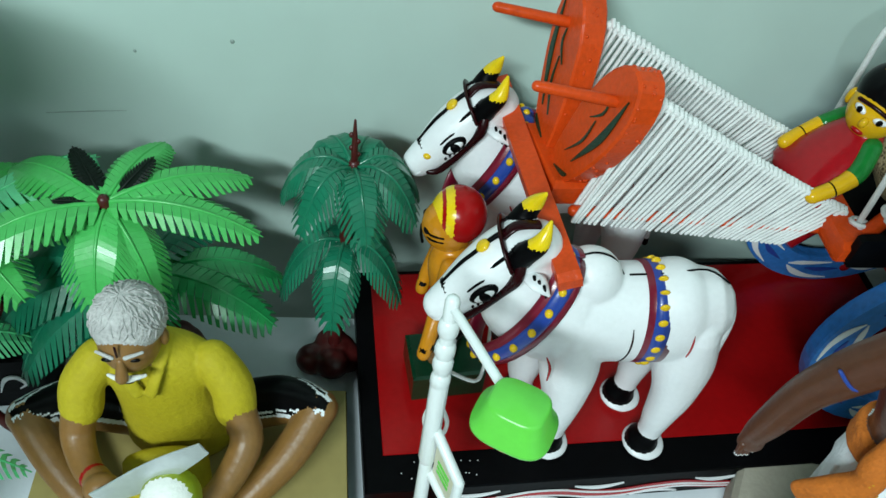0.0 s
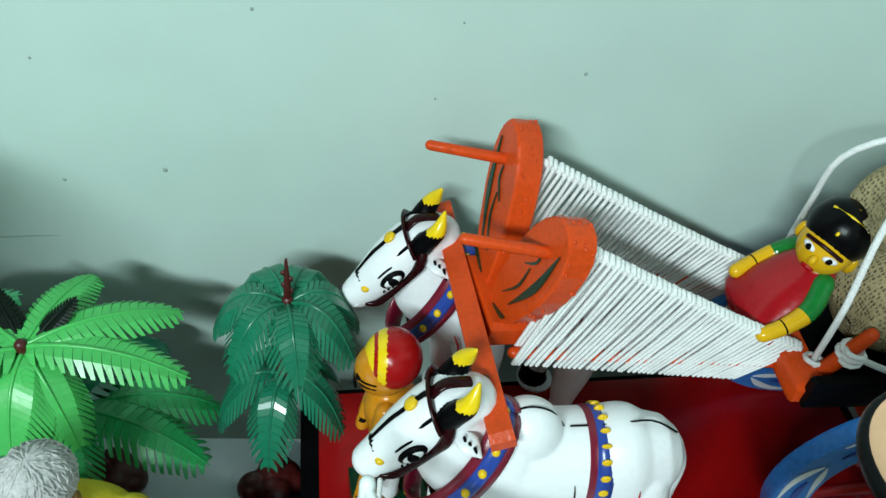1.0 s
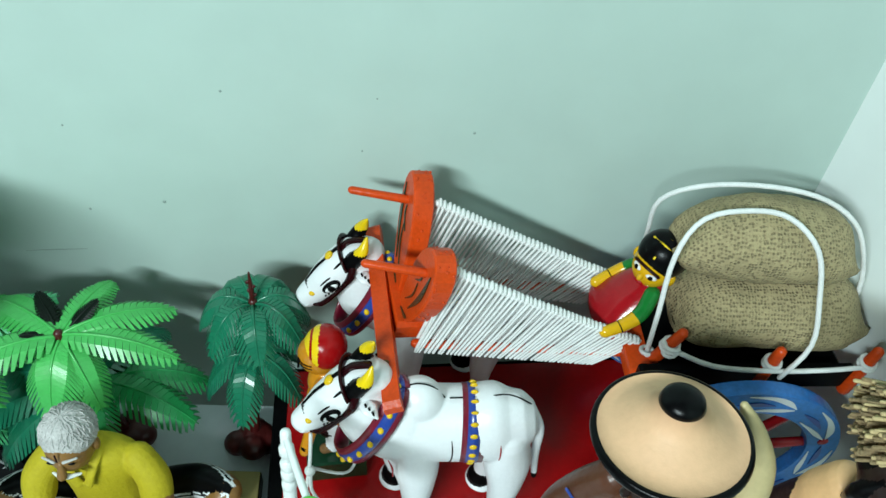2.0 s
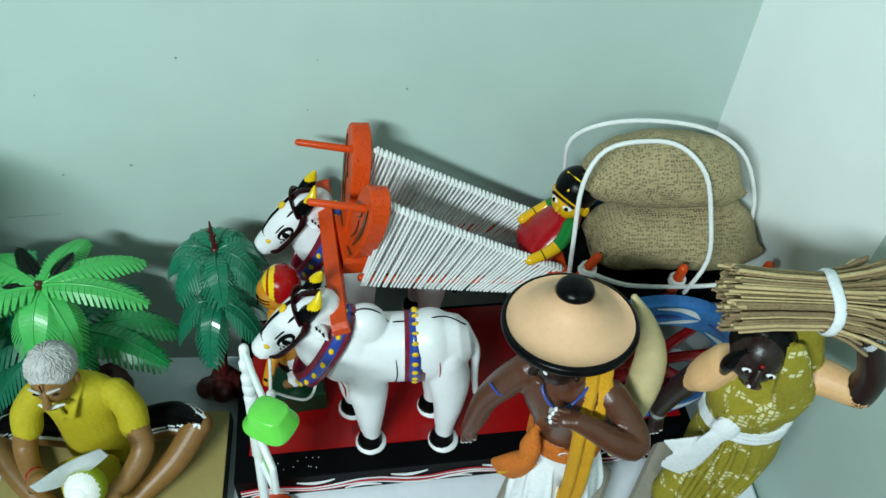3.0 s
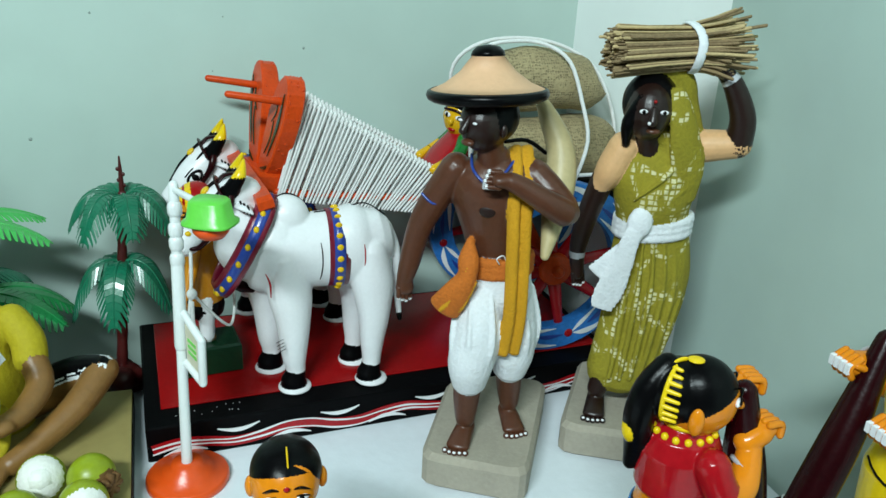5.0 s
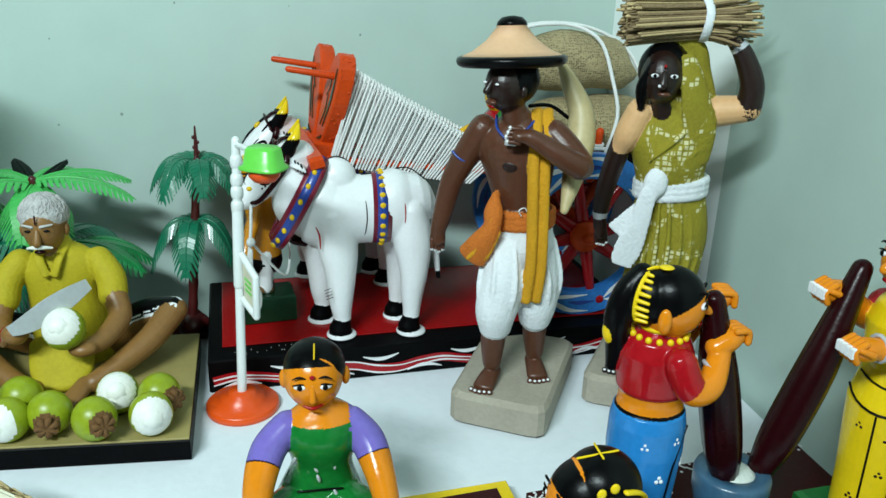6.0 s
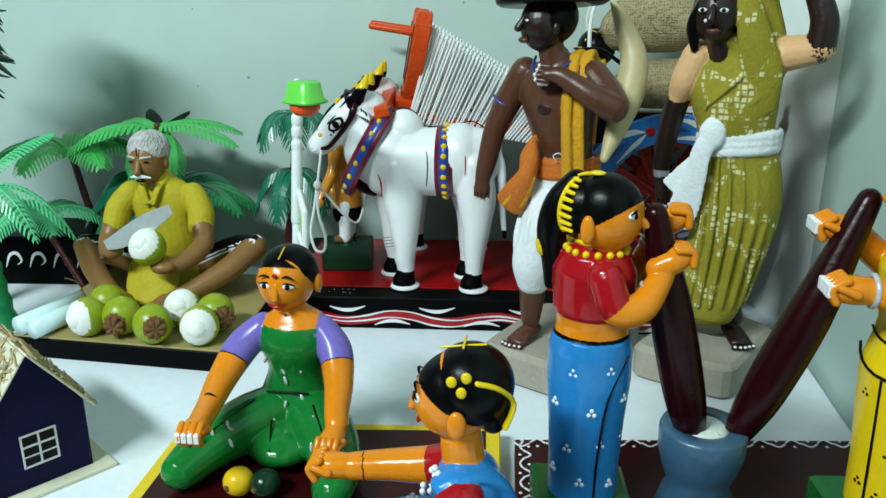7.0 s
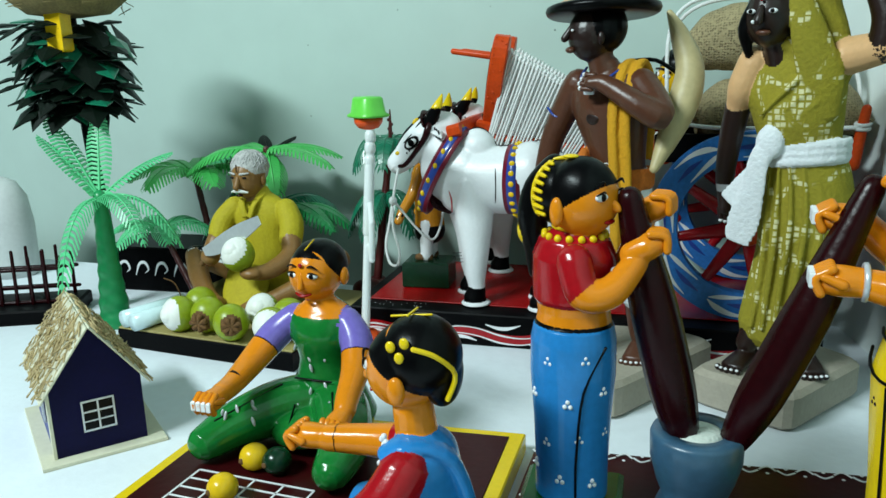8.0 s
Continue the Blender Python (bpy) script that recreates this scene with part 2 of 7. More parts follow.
mat("clay_skin_dark", (0.088, 0.029, 0.0135), 0.36, grain=0.2, scale=60, bump=0.3)
mat("clay_skin_black", (0.0150, 0.0048, 0.0034), 0.36, grain=0.2, scale=60, bump=0.3)
mat("clay_skin_tan", (0.236, 0.115, 0.0306), 0.42, grain=0.15, scale=60, bump=0.3)
mat("clay_skin_light", (0.72, 0.42, 0.20), 0.5, grain=0.1, scale=60, bump=0.3)
mat("hair_black", (0.0022, 0.0022, 0.0026), 0.28, grain=0.3, scale=80, coat=0.0, spec=0.12)
mat("hair_grey", (0.46, 0.45, 0.44), 0.8, grain=0.35, scale=120, bump=1.0)
mat("shirt_yellow", (0.441, 0.355, 0.00601), 0.75, grain=0.12, scale=80, bump=0.6)
mat("shawl_yellow", (0.599, 0.29, 0.00488), 0.85, grain=0.12, scale=140, bump=0.8)
mat("sash_orange", (0.539, 0.14, 0.0108), 0.85, grain=0.2, scale=120, bump=0.9)
mat("cotton_white", (0.76, 0.79, 0.82), 0.9, grain=0.08, scale=90, bump=0.9)
mat("sari_olive", (0.281, 0.236, 0.0139), 0.85, grain=0.18, scale=100, bump=0.8)
mat("hat_tan", (0.72, 0.43, 0.25), 0.6, grain=0.06, scale=60, bump=0.3)
mat("tusk_cream", (0.519, 0.422, 0.218), 0.45, grain=0.12, scale=50, bump=0.3)
mat("steel", (0.58, 0.62, 0.64), 0.30, metal=0.45, grain=0.1, scale=60)
mat("nut_green", (0.272, 0.346, 0.0108), 0.35, grain=0.2, scale=60, second=(0.12, 0.2, 0.01), amount=0.05)
mat("nut_white", (0.85, 0.85, 0.80), 0.5, grain=0.05, scale=90, bump=0.6)
mat("nut_brown", (0.148, 0.0674, 0.0171), 0.8, grain=0.4, scale=120, bump=1.0)
mat("wine_paint", (0.16, 0.006, 0.022), 0.3, grain=0.15, scale=60, coat=0.2)
mat("frond_light", (0.0597, 0.422, 0.0909), 0.35, grain=0.15, scale=60, coat=0.1)
mat("frond_mint", (0.10, 0.55, 0.24), 0.35, grain=0.15, scale=60, coat=0.1)
mat("frond_mid", (0.012, 0.24, 0.065), 0.32, grain=0.2, scale=60, coat=0.1)
mat("frond_dark", (0.0075, 0.155, 0.082), 0.30, grain=0.2, scale=60, coat=0.2)
mat("frond_black", (0.0016, 0.0062, 0.0030), 0.5, grain=0.3, scale=60, spec=0.2)
mat("trunk_green", (0.0108, 0.263, 0.0829), 0.35, grain=0.15, scale=40)
mat("trunk_maroon", (0.062, 0.0055, 0.0050), 0.4, grain=0.25, scale=60)
mat("plastic_white", (0.78, 0.82, 0.82), 0.3, grain=0.03, scale=60)
mat("plastic_lime", (0.132, 0.599, 0.0674), 0.3, grain=0.06, scale=60)
mat("plastic_orange", (0.773, 0.0829, 0.00775), 0.3, grain=0.06, scale=60)
# one blue card in two tones: shaded faces dark, lit left face paler
mat("blue_card_shaded", (0.0045, 0.0038, 0.036), 0.6, grain=0.2, scale=60, spec=0.12)
mat("blue_card_lit", (0.0674, 0.0909, 0.29), 0.6, grain=0.15, scale=60)
mat("straw", (0.48, 0.365, 0.183), 0.8, grain=0.3, scale=90, bump=0.6)
mat("card_cream", (0.62, 0.60, 0.46), 0.7, grain=0.08, scale=60)
mat("twig", (0.236, 0.166, 0.0829), 0.85, grain=0.35, scale=120, bump=1.0)
mat("mortar_blue", (0.0376, 0.0989, 0.166), 0.35, grain=0.2, scale=60, coat=0.2)
mat("grain_white", (0.62, 0.66, 0.60), 0.8, grain=0.15, scale=150, bump=0.8)
mat("cord_white", (0.78, 0.79, 0.78), 0.85, grain=0.12, scale=200, bump=0.8)
mat("nest_straw", (0.183, 0.14, 0.0522), 0.9, grain=0.5, scale=110, bump=1.0)
mat("pale_grey", (0.55, 0.58, 0.57), 0.6, grain=0.08, scale=50)
mat("clear_tube", (0.62, 0.78, 0.80), 0.2, grain=0.06, scale=50, coat=0.12, spec=0.3)
mat("silver_paint", (0.6, 0.62, 0.66), 0.3, metal=0.3, grain=0.1, scale=80)


def burlap():
    m = mat("burlap", (0.36, 0.29, 0.155), 0.9, grain=0.25, scale=90, bump=0)
    nt = m.node_tree
    p = nt.nodes["Principled BSDF"]
    tc = nt.nodes.new("ShaderNodeTexCoord")
    vo = nt.nodes.new("ShaderNodeTexVoronoi")
    vo.inputs["Scale"].default_value = 430
    vo.inputs["Randomness"].default_value = 0.45
    nt.links.new(tc.outputs["Object"], vo.inputs["Vector"])
    hole = nt.nodes.new("ShaderNodeMapRange")
    hole.inputs[1].default_value, hole.inputs[2].default_value = 0.12, 0.5
    hole.inputs[3].default_value, hole.inputs[4].default_value = 0.25, 1.0
    nt.links.new(vo.outputs["Distance"], hole.inputs[0])
    total = hole.outputs[0]
    mix = nt.nodes.new("ShaderNodeMix")
    mix.data_type, mix.blend_type = "RGBA", "MULTIPLY"
    mix.inputs[0].default_value = 0.6
    link = p.inputs["Base Color"].links[0]
    nt.links.new(link.from_socket, mix.inputs[6])
    nt.links.new(total, mix.inputs[7])
    nt.links.new(mix.outputs[2], p.inputs["Base Color"])
    bp = nt.nodes.new("ShaderNodeBump")
    bp.inputs["Strength"].default_value = 0.9
    bp.inputs["Distance"].default_value = 0.0015
    nt.links.new(total, bp.inputs["Height"])
    nt.links.new(bp.outputs[0], p.inputs["Normal"])


burlap()


def tie_dye():
    """Rows of small pale resist dots, gathered in wandering bands over the olive cloth."""
    nt = MATS["sari_olive"].node_tree
    p = nt.nodes["Principled BSDF"]
    tc = nt.nodes.new("ShaderNodeTexCoord")
    dots = nt.nodes.new("ShaderNodeTexVoronoi")
    dots.inputs["Scale"].default_value = 215
    dots.inputs["Randomness"].default_value = 0.25
    dots.distance = "CHEBYCHEV"
    band = nt.nodes.new("ShaderNodeTexNoise")
    band.inputs["Scale"].default_value = 26
    band.inputs["Detail"].default_value = 1
    for n in (dots, band):
        nt.links.new(tc.outputs["Object"], n.inputs["Vector"])
    a = nt.nodes.new("ShaderNodeMapRange")
    a.inputs[1].default_value, a.inputs[2].default_value = 0.40, 0.30
    nt.links.new(dots.outputs["Distance"], a.inputs[0])
    off = nt.nodes.new("ShaderNodeMath")
    off.operation = "SUBTRACT"
    off.inputs[1].default_value = 0.53
    nt.links.new(band.outputs[0], off.inputs[0])
    near = nt.nodes.new("ShaderNodeMath")
    near.operation = "ABSOLUTE"
    nt.links.new(off.outputs[0], near.inputs[0])
    b = nt.nodes.new("ShaderNodeMapRange")
    b.inputs[1].default_value, b.inputs[2].default_value = 0.034, 0.020
    nt.links.new(near.outputs[0], b.inputs[0])
    both = nt.nodes.new("ShaderNodeMath")
    both.operation = "MULTIPLY"
    nt.links.new(a.outputs[0], both.inputs[0])
    nt.links.new(b.outputs[0], both.inputs[1])
    mix = nt.nodes.new("ShaderNodeMix")
    mix.data_type = "RGBA"
    mix.inputs[7].default_value = (0.66, 0.62, 0.34, 1)
    nt.links.new(p.inputs["Base Color"].links[0].from_socket, mix.inputs[6])
    nt.links.new(both.outputs[0], mix.inputs[0])
    nt.links.new(mix.outputs[2], p.inputs["Base Color"])


tie_dye()

mat("boy_orange", (0.55, 0.21, 0.008), 0.25, grain=0.12, scale=70, coat=0.3)

# ---- room ----
def wall(name, a, b, z0, z1, thick, material):
    """An upright wall from a to b (plan points); its thickness lies to the left of the way."""
    d = (Vector((*b, 0)) - Vector((*a, 0))).normalized()
    n = Vector((-d.y, d.x, 0)) * thick
    s = Shape()
    s.slab([a, b, (b[0] + n.x, b[1] + n.y), (a[0] + n.x, a[1] + n.y)], z0, z1, material, 0.0005)
    return s.done(name, kind="structure")


mat("chip_grey", (0.27, 0.34, 0.31), 0.7)
FLOOR, CEIL = -0.75, 2.0
wall("wall_north", (0.502, 0.512), (-2.6, 0.512), FLOOR, CEIL, -0.1, "wall_paint")
wall("wall_corner_face", (0.552, 0.322), (0.502, 0.512), FLOOR, CEIL, -0.1, "corner_face_pale")
wall("wall_east", (0.552, -2.6), (0.552, 0.322), FLOOR, CEIL, -0.1, "wall_paint")
# unseen walls, floor and ceiling, added dark to cut bounced light
wall("unseen_wall_south", (-2.6, -2.6), (0.552, -2.6), FLOOR, CEIL, -0.1, "unseen_wall_dark")
wall("unseen_wall_west", (-2.6, 0.512), (-2.6, -2.6), FLOOR, CEIL, -0.1, "unseen_wall_dark")
s = Shape()
s.box((-1.0, -1.05, FLOOR - 0.05), (3.4, 3.4, 0.1), "unseen_floor_dark")
s.done("floor", kind="structure")
s = Shape()
s.box((-1.0, -1.05, CEIL + 0.05), (3.4, 3.4, 0.1), "unseen_ceiling_dark")
s.done("ceiling", kind="structure")

# chips and scratches in the wall paint
north = bpy.data.objects["wall_north"]
for x, z, r in ((0.029, 0.324, 0.0011), (-0.094, 0.287, 0.0009), (-0.096, 0.2, 0.0012), (0.217, 0.295, 0.0012), (0.131, 0.273, 0.0008), (-0.033, 0.211, 0.0016), (0.143, 0.323, 0.0007)):
    s = Shape()
    s.ball((x, 0.512, z), (r, 0.0006, r * 1.1), "chip_grey", seg=8, rings=5)
    s.done("paint_chip", north)
s = Shape()
s.tube([(-0.165, 0.5118, 0.1459), (-0.138, 0.5118, 0.1489), (-0.111, 0.5118, 0.1510)], [0.0002, 0.0005, 0.0002], "chip_grey", seg=5)
s.done("scratch", north)

# ---- table ----
table = thing("display_table", pose(0, 0, 0), "long display table covered with a white cloth", "table")
s = Shape()
s.slab([(-1.2, -0.32), (0.546, -0.32), (0.546, 0.452), (-1.2, 0.452)], -0.03, 0.0, "cloth_white", 0.002)
s.done("tablecloth", table)

# ---- bullock cart display ----
PLAT = pose(0.061, 0.289, 0, 0, 0, 4.4)
LEN, DEEP, TOP = 0.433, 0.184, 0.033
plat = thing("cart_platform", PLAT, "black wooden display platform with red top and painted wavy border", "platform")
s = Shape()
s.box((LEN / 2, DEEP / 2, TOP / 2 - 0.0005), (LEN, DEEP, TOP - 0.001), "black_paint", bevel=0.0015)
s.done("board", plat)
s = Shape()
s.box((LEN / 2 + 0.002, DEEP / 2 + 0.010, TOP - 0.0002), (LEN - 0.022, DEEP - 0.030, 0.0012), "red_paint", bevel=0.0004)
s.done("red_top", plat, label="glossy red painted top")
s = Shape()
wave = [(0.004 + k * 0.0213, -0.0002, 0.0115 + 0.0034 * math.sin(k * 1.45)) for k in range(21)]
ribbon(s, wave, [0.009] * 21, "crimson_paint", (0, -1, 0), 0.0005)
s.done("red_wave", plat, label="red painted wave")
for off, ph in ((0.0045, 0.0), (-0.0045, 0.0)):
    s = Shape()
    pts = [(x, -0.0004, z + off * (0.6 + 0.4 * math.sin(k * 0.73 + off * 900))) for k, (x, y, z) in enumerate(wave)]
    ribbon(s, pts, [0.0009 + 0.0007 * (k % 3 == 1) for k in range(21)], "white_paint", (0, -1, 0), 0.0009)
    s.done("white_line", plat)
for k in range(10):
    s = Shape()
    x0 = 0.012 + k * 0.0425
    z0, up = (0.0225, -1) if k % 2 else (0.0045, 1)
    pts = [(x0 + 0.034 * i / 5, -0.0004, z0 + up * 0.004 * math.sin(math.pi * i / 5) + 0.001 * i / 5) for i in range(6)]
    ribbon(s, pts, [0.0006, 0.002, 0.0032, 0.0032, 0.002, 0.0005], "white_paint", (0, -1, 0), 0.001)
    s.done("white_stroke", plat)
random.seed(4)
s = Shape()
for k in range(14):
    s.ball((0.02 + random.random() * 0.06, 0.006 + random.random() * 0.014, TOP), (0.0005, 0.0005, 0.0003), "white_paint", seg=6, rings=4)
s.done("paint_specks", plat)


def toy_bull():
    """The white toy bull, nose to -x, standing with its hooves at z = 0.033; built at its place."""
    s = Shape()
    Y = 0.345

    def belt(w, lift, paint):
        """A flat band round the barrel."""
        verts, faces = [], []
        for k in range(64):
            a = 2 * math.pi * k / 64
            for dx, up in ((-w, -0.002), (-w, lift), (w, lift), (w, -0.002)):
                verts.append((0.2205 + dx, Y + (0.0272 + up) * math.cos(a), 0.1545 + (0.0332 + up) * math.sin(a)))
        for k in range(64):
            for q in range(3):
                b, c = k * 4 + q, ((k + 1) % 64) * 4 + q
                faces.append((b, b + 1, c + 1, c))
        s.put(verts, faces, paint)
    belt(0.0085, 0.0004, "wine_paint")
    belt(0.0046, 0.0007, "blue_paint")
    body = [(0.2490, 0.1590, 0.0225, 0.0290), (0.2390, 0.1575, 0.0275, 0.0345), (0.222, 0.1545, 0.0275, 0.0335), (0.200, 0.1535, 0.0275, 0.0325),
            (0.178, 0.153, 0.028, 0.034), (0.158, 0.154, 0.026, 0.034), (0.144, 0.154, 0.020, 0.028), (0.137, 0.152, 0.012, 0.018)]
    s.tube([(x, Y, z) for x, z, a, b in body], [(a, b) for x, z, a, b in body], "white_paint", seg=40, sub=12)
    for k in range(22):
        a = 2 * math.pi * k / 22
        s.ball((0.2205, Y + 0.0276 * math.cos(a), 0.1545 + 0.0340 * math.sin(a)), (0.0030, 0.0014, 0.0028), "yellow_paint", (math.degrees(a) - 90 if abs(math.sin(a)) > 0.8 else 0, 0, 0), seg=10, rings=6)
    s.ball((0.180, Y, 0.183), (0.019, 0.017, 0.020), "white_paint")
    for sgn in (-1, 1):
        y = Y + sgn * 0.0185
        sock = lambda c: "black_paint" if c.z < 0.051 else "white_paint"
        fx = 0.182 if sgn < 0 else 0.165
        rx = 0.249 if sgn < 0 else 0.240
        s.tube([(fx - 0.006, Y + sgn * 0.009, 0.152), (fx - 0.002, Y + sgn * 0.0140, 0.122), (fx, y - sgn * 0.001, 0.095), (fx, y, 0.066), (fx + 0.001, y, 0.051), (fx - 0.001, y, 0.0395)], [(0.0150, 0.0210), 0.0185, 0.0145, 0.0108, 0.0084, 0.0112], sock, seg=22, sub=9, up=(0, 1, 0))
        s.tube([(rx - 0.001, Y + sgn * 0.009, 0.155), (rx + 0.001, Y + sgn * 0.0130, 0.125), (rx + 0.002, y - sgn * 0.001, 0.098), (rx + 0.0005, y, 0.072), (rx, y, 0.051), (rx - 0.002, y, 0.0395)], [(0.0150, 0.0200), 0.0185, 0.0140, 0.0105, 0.0082, 0.0110], sock, seg=22, sub=9, up=(0, 1, 0))
        for x in (fx, rx):
            s.lathe([(0.0142, 0.033), (0.0150, 0.0342), (0.0140, 0.0356), (0.0100, 0.0366)], "white_paint", (x, y, 0), seg=24)
        # painted lines down the flank
        for x, col in ((0.203, "maroon_paint"), (0.238, "crimson_paint")):
            pts = [(x + 0.003 * math.cos(t * 2), Y + sgn * 0.0274 * math.cos(t), 0.154 + 0.0330 * math.sin(t)) for t in (0.45, 0.2, -0.1, -0.4, -0.6)]
            s.tube(pts, [0.0003, 0.0006, 0.0006, 0.0006, 0.0003], col, seg=6, sub=3)
    s.tube([(0.262, Y, 0.1815), (0.245, Y, 0.1925), (0.225, Y, 0.1885), (0.203, Y, 0.1865)], [0.0006] * 4, "black_paint", seg=6)
    s.tube([(0.199, Y, 0.187), (0.190, Y, 0.2), (0.178, Y, 0.2035), (0.165, Y, 0.196)], [0.0006] * 4, "black_paint", seg=6)
    s.tube([(0.264, Y, 0.172), (0.2725, Y - 0.001, 0.150), (0.2735, Y - 0.003, 0.118), (0.277, Y - 0.005, 0.084)], [0.0045, 0.0041, 0.0036, 0.0026], lambda c: "black_paint" if c.z < 0.092 else "white_paint", seg=12)
    for k in range(4):
        s.tube([(0.166 + 0.0006 * k, Y - 0.0375, 0.088 - 0.003 * k), (0.172 + 0.0006 * k, Y - 0.0312, 0.0872 - 0.003 * k)], [0.0003, 0.0003], "black_paint", seg=5, sub=1)
    s.tube([(0.160, Y - 0.0285, 0.146), (0.163, Y - 0.0305, 0.138), (0.1635, Y - 0.0305, 0.126)], [0.0004, 0.0009, 0.0005], "crimson_paint", seg=6)
    # neck and its collar
    s.tube([(0.170, Y, 0.157), (0.154, Y, 0.163), (0.146, Y, 0.177), (0.140, Y + 0.001, 0.192), (0.136, Y + 0.001, 0.201)], [(0.027, 0.034), (0.0255, 0.033), (0.0205, 0.027), (0.0170, 0.019), 0.0155], "white_paint", seg=28, sub=6)

    def collar(r, w, paint, lift):
        pts = []
        for k in range(33):
            a = 2 * math.pi * k / 32
            u, v = math.cos(a), math.sin(a)
            pts.append((0.147, Y - 0.003 + (0.0238 + lift) * v, 0.163 + (0.0385 + lift) * u))
        pts = [(0.147 + (c - 0.168) * 0.55, y, c) for x, y, c in pts]
        s.tube(pts, [(w, r)] * 33, paint, seg=10, sub=1, up=(1, 0, 0.1), round_ends=False)
    collar(0.0088, 0.0022, "wine_paint", 0.0)
    collar(0.0045, 0.0022, "blue_paint", 0.0012)
    for k in range(18):
        a = 2 * math.pi * k / 18
        c = 0.163 + 0.0405 * math.cos(a)
        s.ball((0.147 + (c - 0.168) * 0.55 - 0.001, Y - 0.003 + 0.0266 * math.sin(a), c), (0.0024, 0.0026, 0.0029), "yellow_paint", seg=12, rings=8)
    s.tube([(0.134, Y - 0.002, 0.14), (0.138, Y - 0.002, 0.128), (0.150, Y, 0.121)], [(0.012, 0.003), (0.010, 0.003), (0.004, 0.003)], "maroon_paint", seg=12)
    # head, drooping and turned a little to the front
    s.base = pose(0.001, 0.011, 0.004)
    hx = [(0.147, Y - 0.007, 0.200), (0.134, Y - 0.010, 0.197), (0.118, Y - 0.015, 0.183), (0.106, Y - 0.018, 0.171), (0.098, Y - 0.020, 0.164)]
    s.tube(hx, [(0.0140, 0.0145), (0.0172, 0.0165), (0.0158, 0.0160), (0.0120, 0.0128), (0.0098, 0.0108)], "white_paint", seg=40, sub=8)
    s.tube([(0.1085, Y - 0.0173, 0.1735), (0.1050, Y - 0.0183, 0.1702)], [(0.0124, 0.0134), (0.0114, 0.0124)], "black_paint", seg=32, sub=1, round_ends=False)
    s.ball((0.0965, Y - 0.0205, 0.163), (0.004, 0.0095, 0.0075), "white_paint", (0, 40, 15))
    for sgn in (-1, 1):
        yy = Y - 0.010 + sgn * 0.013
        # horn: black base, yellow tip
        s.tube([(0.133, yy - sgn * 0.002, 0.202), (0.138, yy, 0.2110), (0.1435, yy + sgn * 0.001, 0.2200), (0.147, yy - sgn * 0.003, 0.2310)], [0.0066, 0.0062, 0.0050, 0.0015],
               lambda c: "bright_yellow" if c.z > 0.2190 else "black_paint", seg=16, sub=14)
        s.tube([(0.140, yy + sgn * 0.002, 0.196), (0.146, yy + sgn * 0.008, 0.196), (0.151, yy + sgn * 0.012, 0.192)], [(0.004, 0.002), (0.0060, 0.0025), (0.001, 0.001)], "white_paint", seg=12)
        for j in range(3):
            s.tube([(0.1425 + j * 0.0026, yy + sgn * (0.0068 + j * 0.0022), 0.2005 - j * 0.0012), (0.1450 + j * 0.0024, yy + sgn * (0.0092 + j * 0.0016), 0.1920 - j * 0.0008)], [0.0009, 0.0006], "black_paint", seg=6, sub=1)
        ex = (0.1185, Y - 0.0150 + sgn * 0.0151, 0.186)
        s.ball(ex, (0.0088, 0.0026, 0.0054), "black_paint", (0, -38, -10 * sgn), seg=14)
        s.ball((ex[0], ex[1] + sgn * 0.0014, ex[2]), (0.0064, 0.0020, 0.0034), "white_paint", (0, -38, -10 * sgn), seg=12)
        s.ball((ex[0], ex[1] + sgn * 0.0022, ex[2]), (0.0036, 0.0020, 0.0034), "black_paint", seg=10)
        s.tube([(0.110, Y - 0.0165 + sgn * 0.0125, 0.186), (0.118, Y - 0.0145 + sgn * 0.0125, 0.1935), (0.127, Y - 0.012 + sgn * 0.0135, 0.195)], [0.0006, 0.0011, 0.0006], "black_paint", seg=6)
        s.tube([(0.1065, Y - 0.018 + sgn * 0.0085, 0.1785), (0.118, Y - 0.015 + sgn * 0.0095, 0.1960), (0.130, Y - 0.0105 + sgn * 0.0125, 0.2105)], [0.0011] * 3, "black_paint", seg=6)
        # bridle strap round the cheek
        s.tube([(0.136, yy, 0.2085), (0.1345, Y - 0.010 + sgn * 0.0187, 0.198), (0.129, Y - 0.011 + sgn * 0.0175, 0.187), (0.112, Y - 0.016 + sgn * 0.0135, 0.166), (0.104, Y - 0.018 + sgn * 0.0105, 0.163)], [0.0026, 0.0034, 0.0028, 0.0022, 0.0018], "maroon_paint", seg=10)
        s.ball((0.1025, Y - 0.0195 + sgn * 0.008, 0.1755), (0.0028, 0.0028, 0.0022), "yellow_paint", seg=10)
    s.tube([(0.145, Y - 0.008, 0.2165), (0.132, Y - 0.010, 0.2165), (0.124, Y - 0.013, 0.2075)], [(0.0034, 0.0014)] * 3, "maroon_paint", seg=10)
    # brow strap between the horns, line down the nose with a yellow stud, lashes
    brow = []
    for k in range(13):
        a = math.radians(-72 + 12 * k)
        brow.append((0.1335 - 0.0182 * 0.45 * math.cos(a), Y - 0.010 + 0.0182 * math.sin(a), 0.1968 + 0.0176 * 0.89 * math.cos(a)))
    s.tube(brow, [(0.0042, 0.0014)] * 13, "maroon_paint", seg=10, sub=1, up=(1, 0, 0.5))
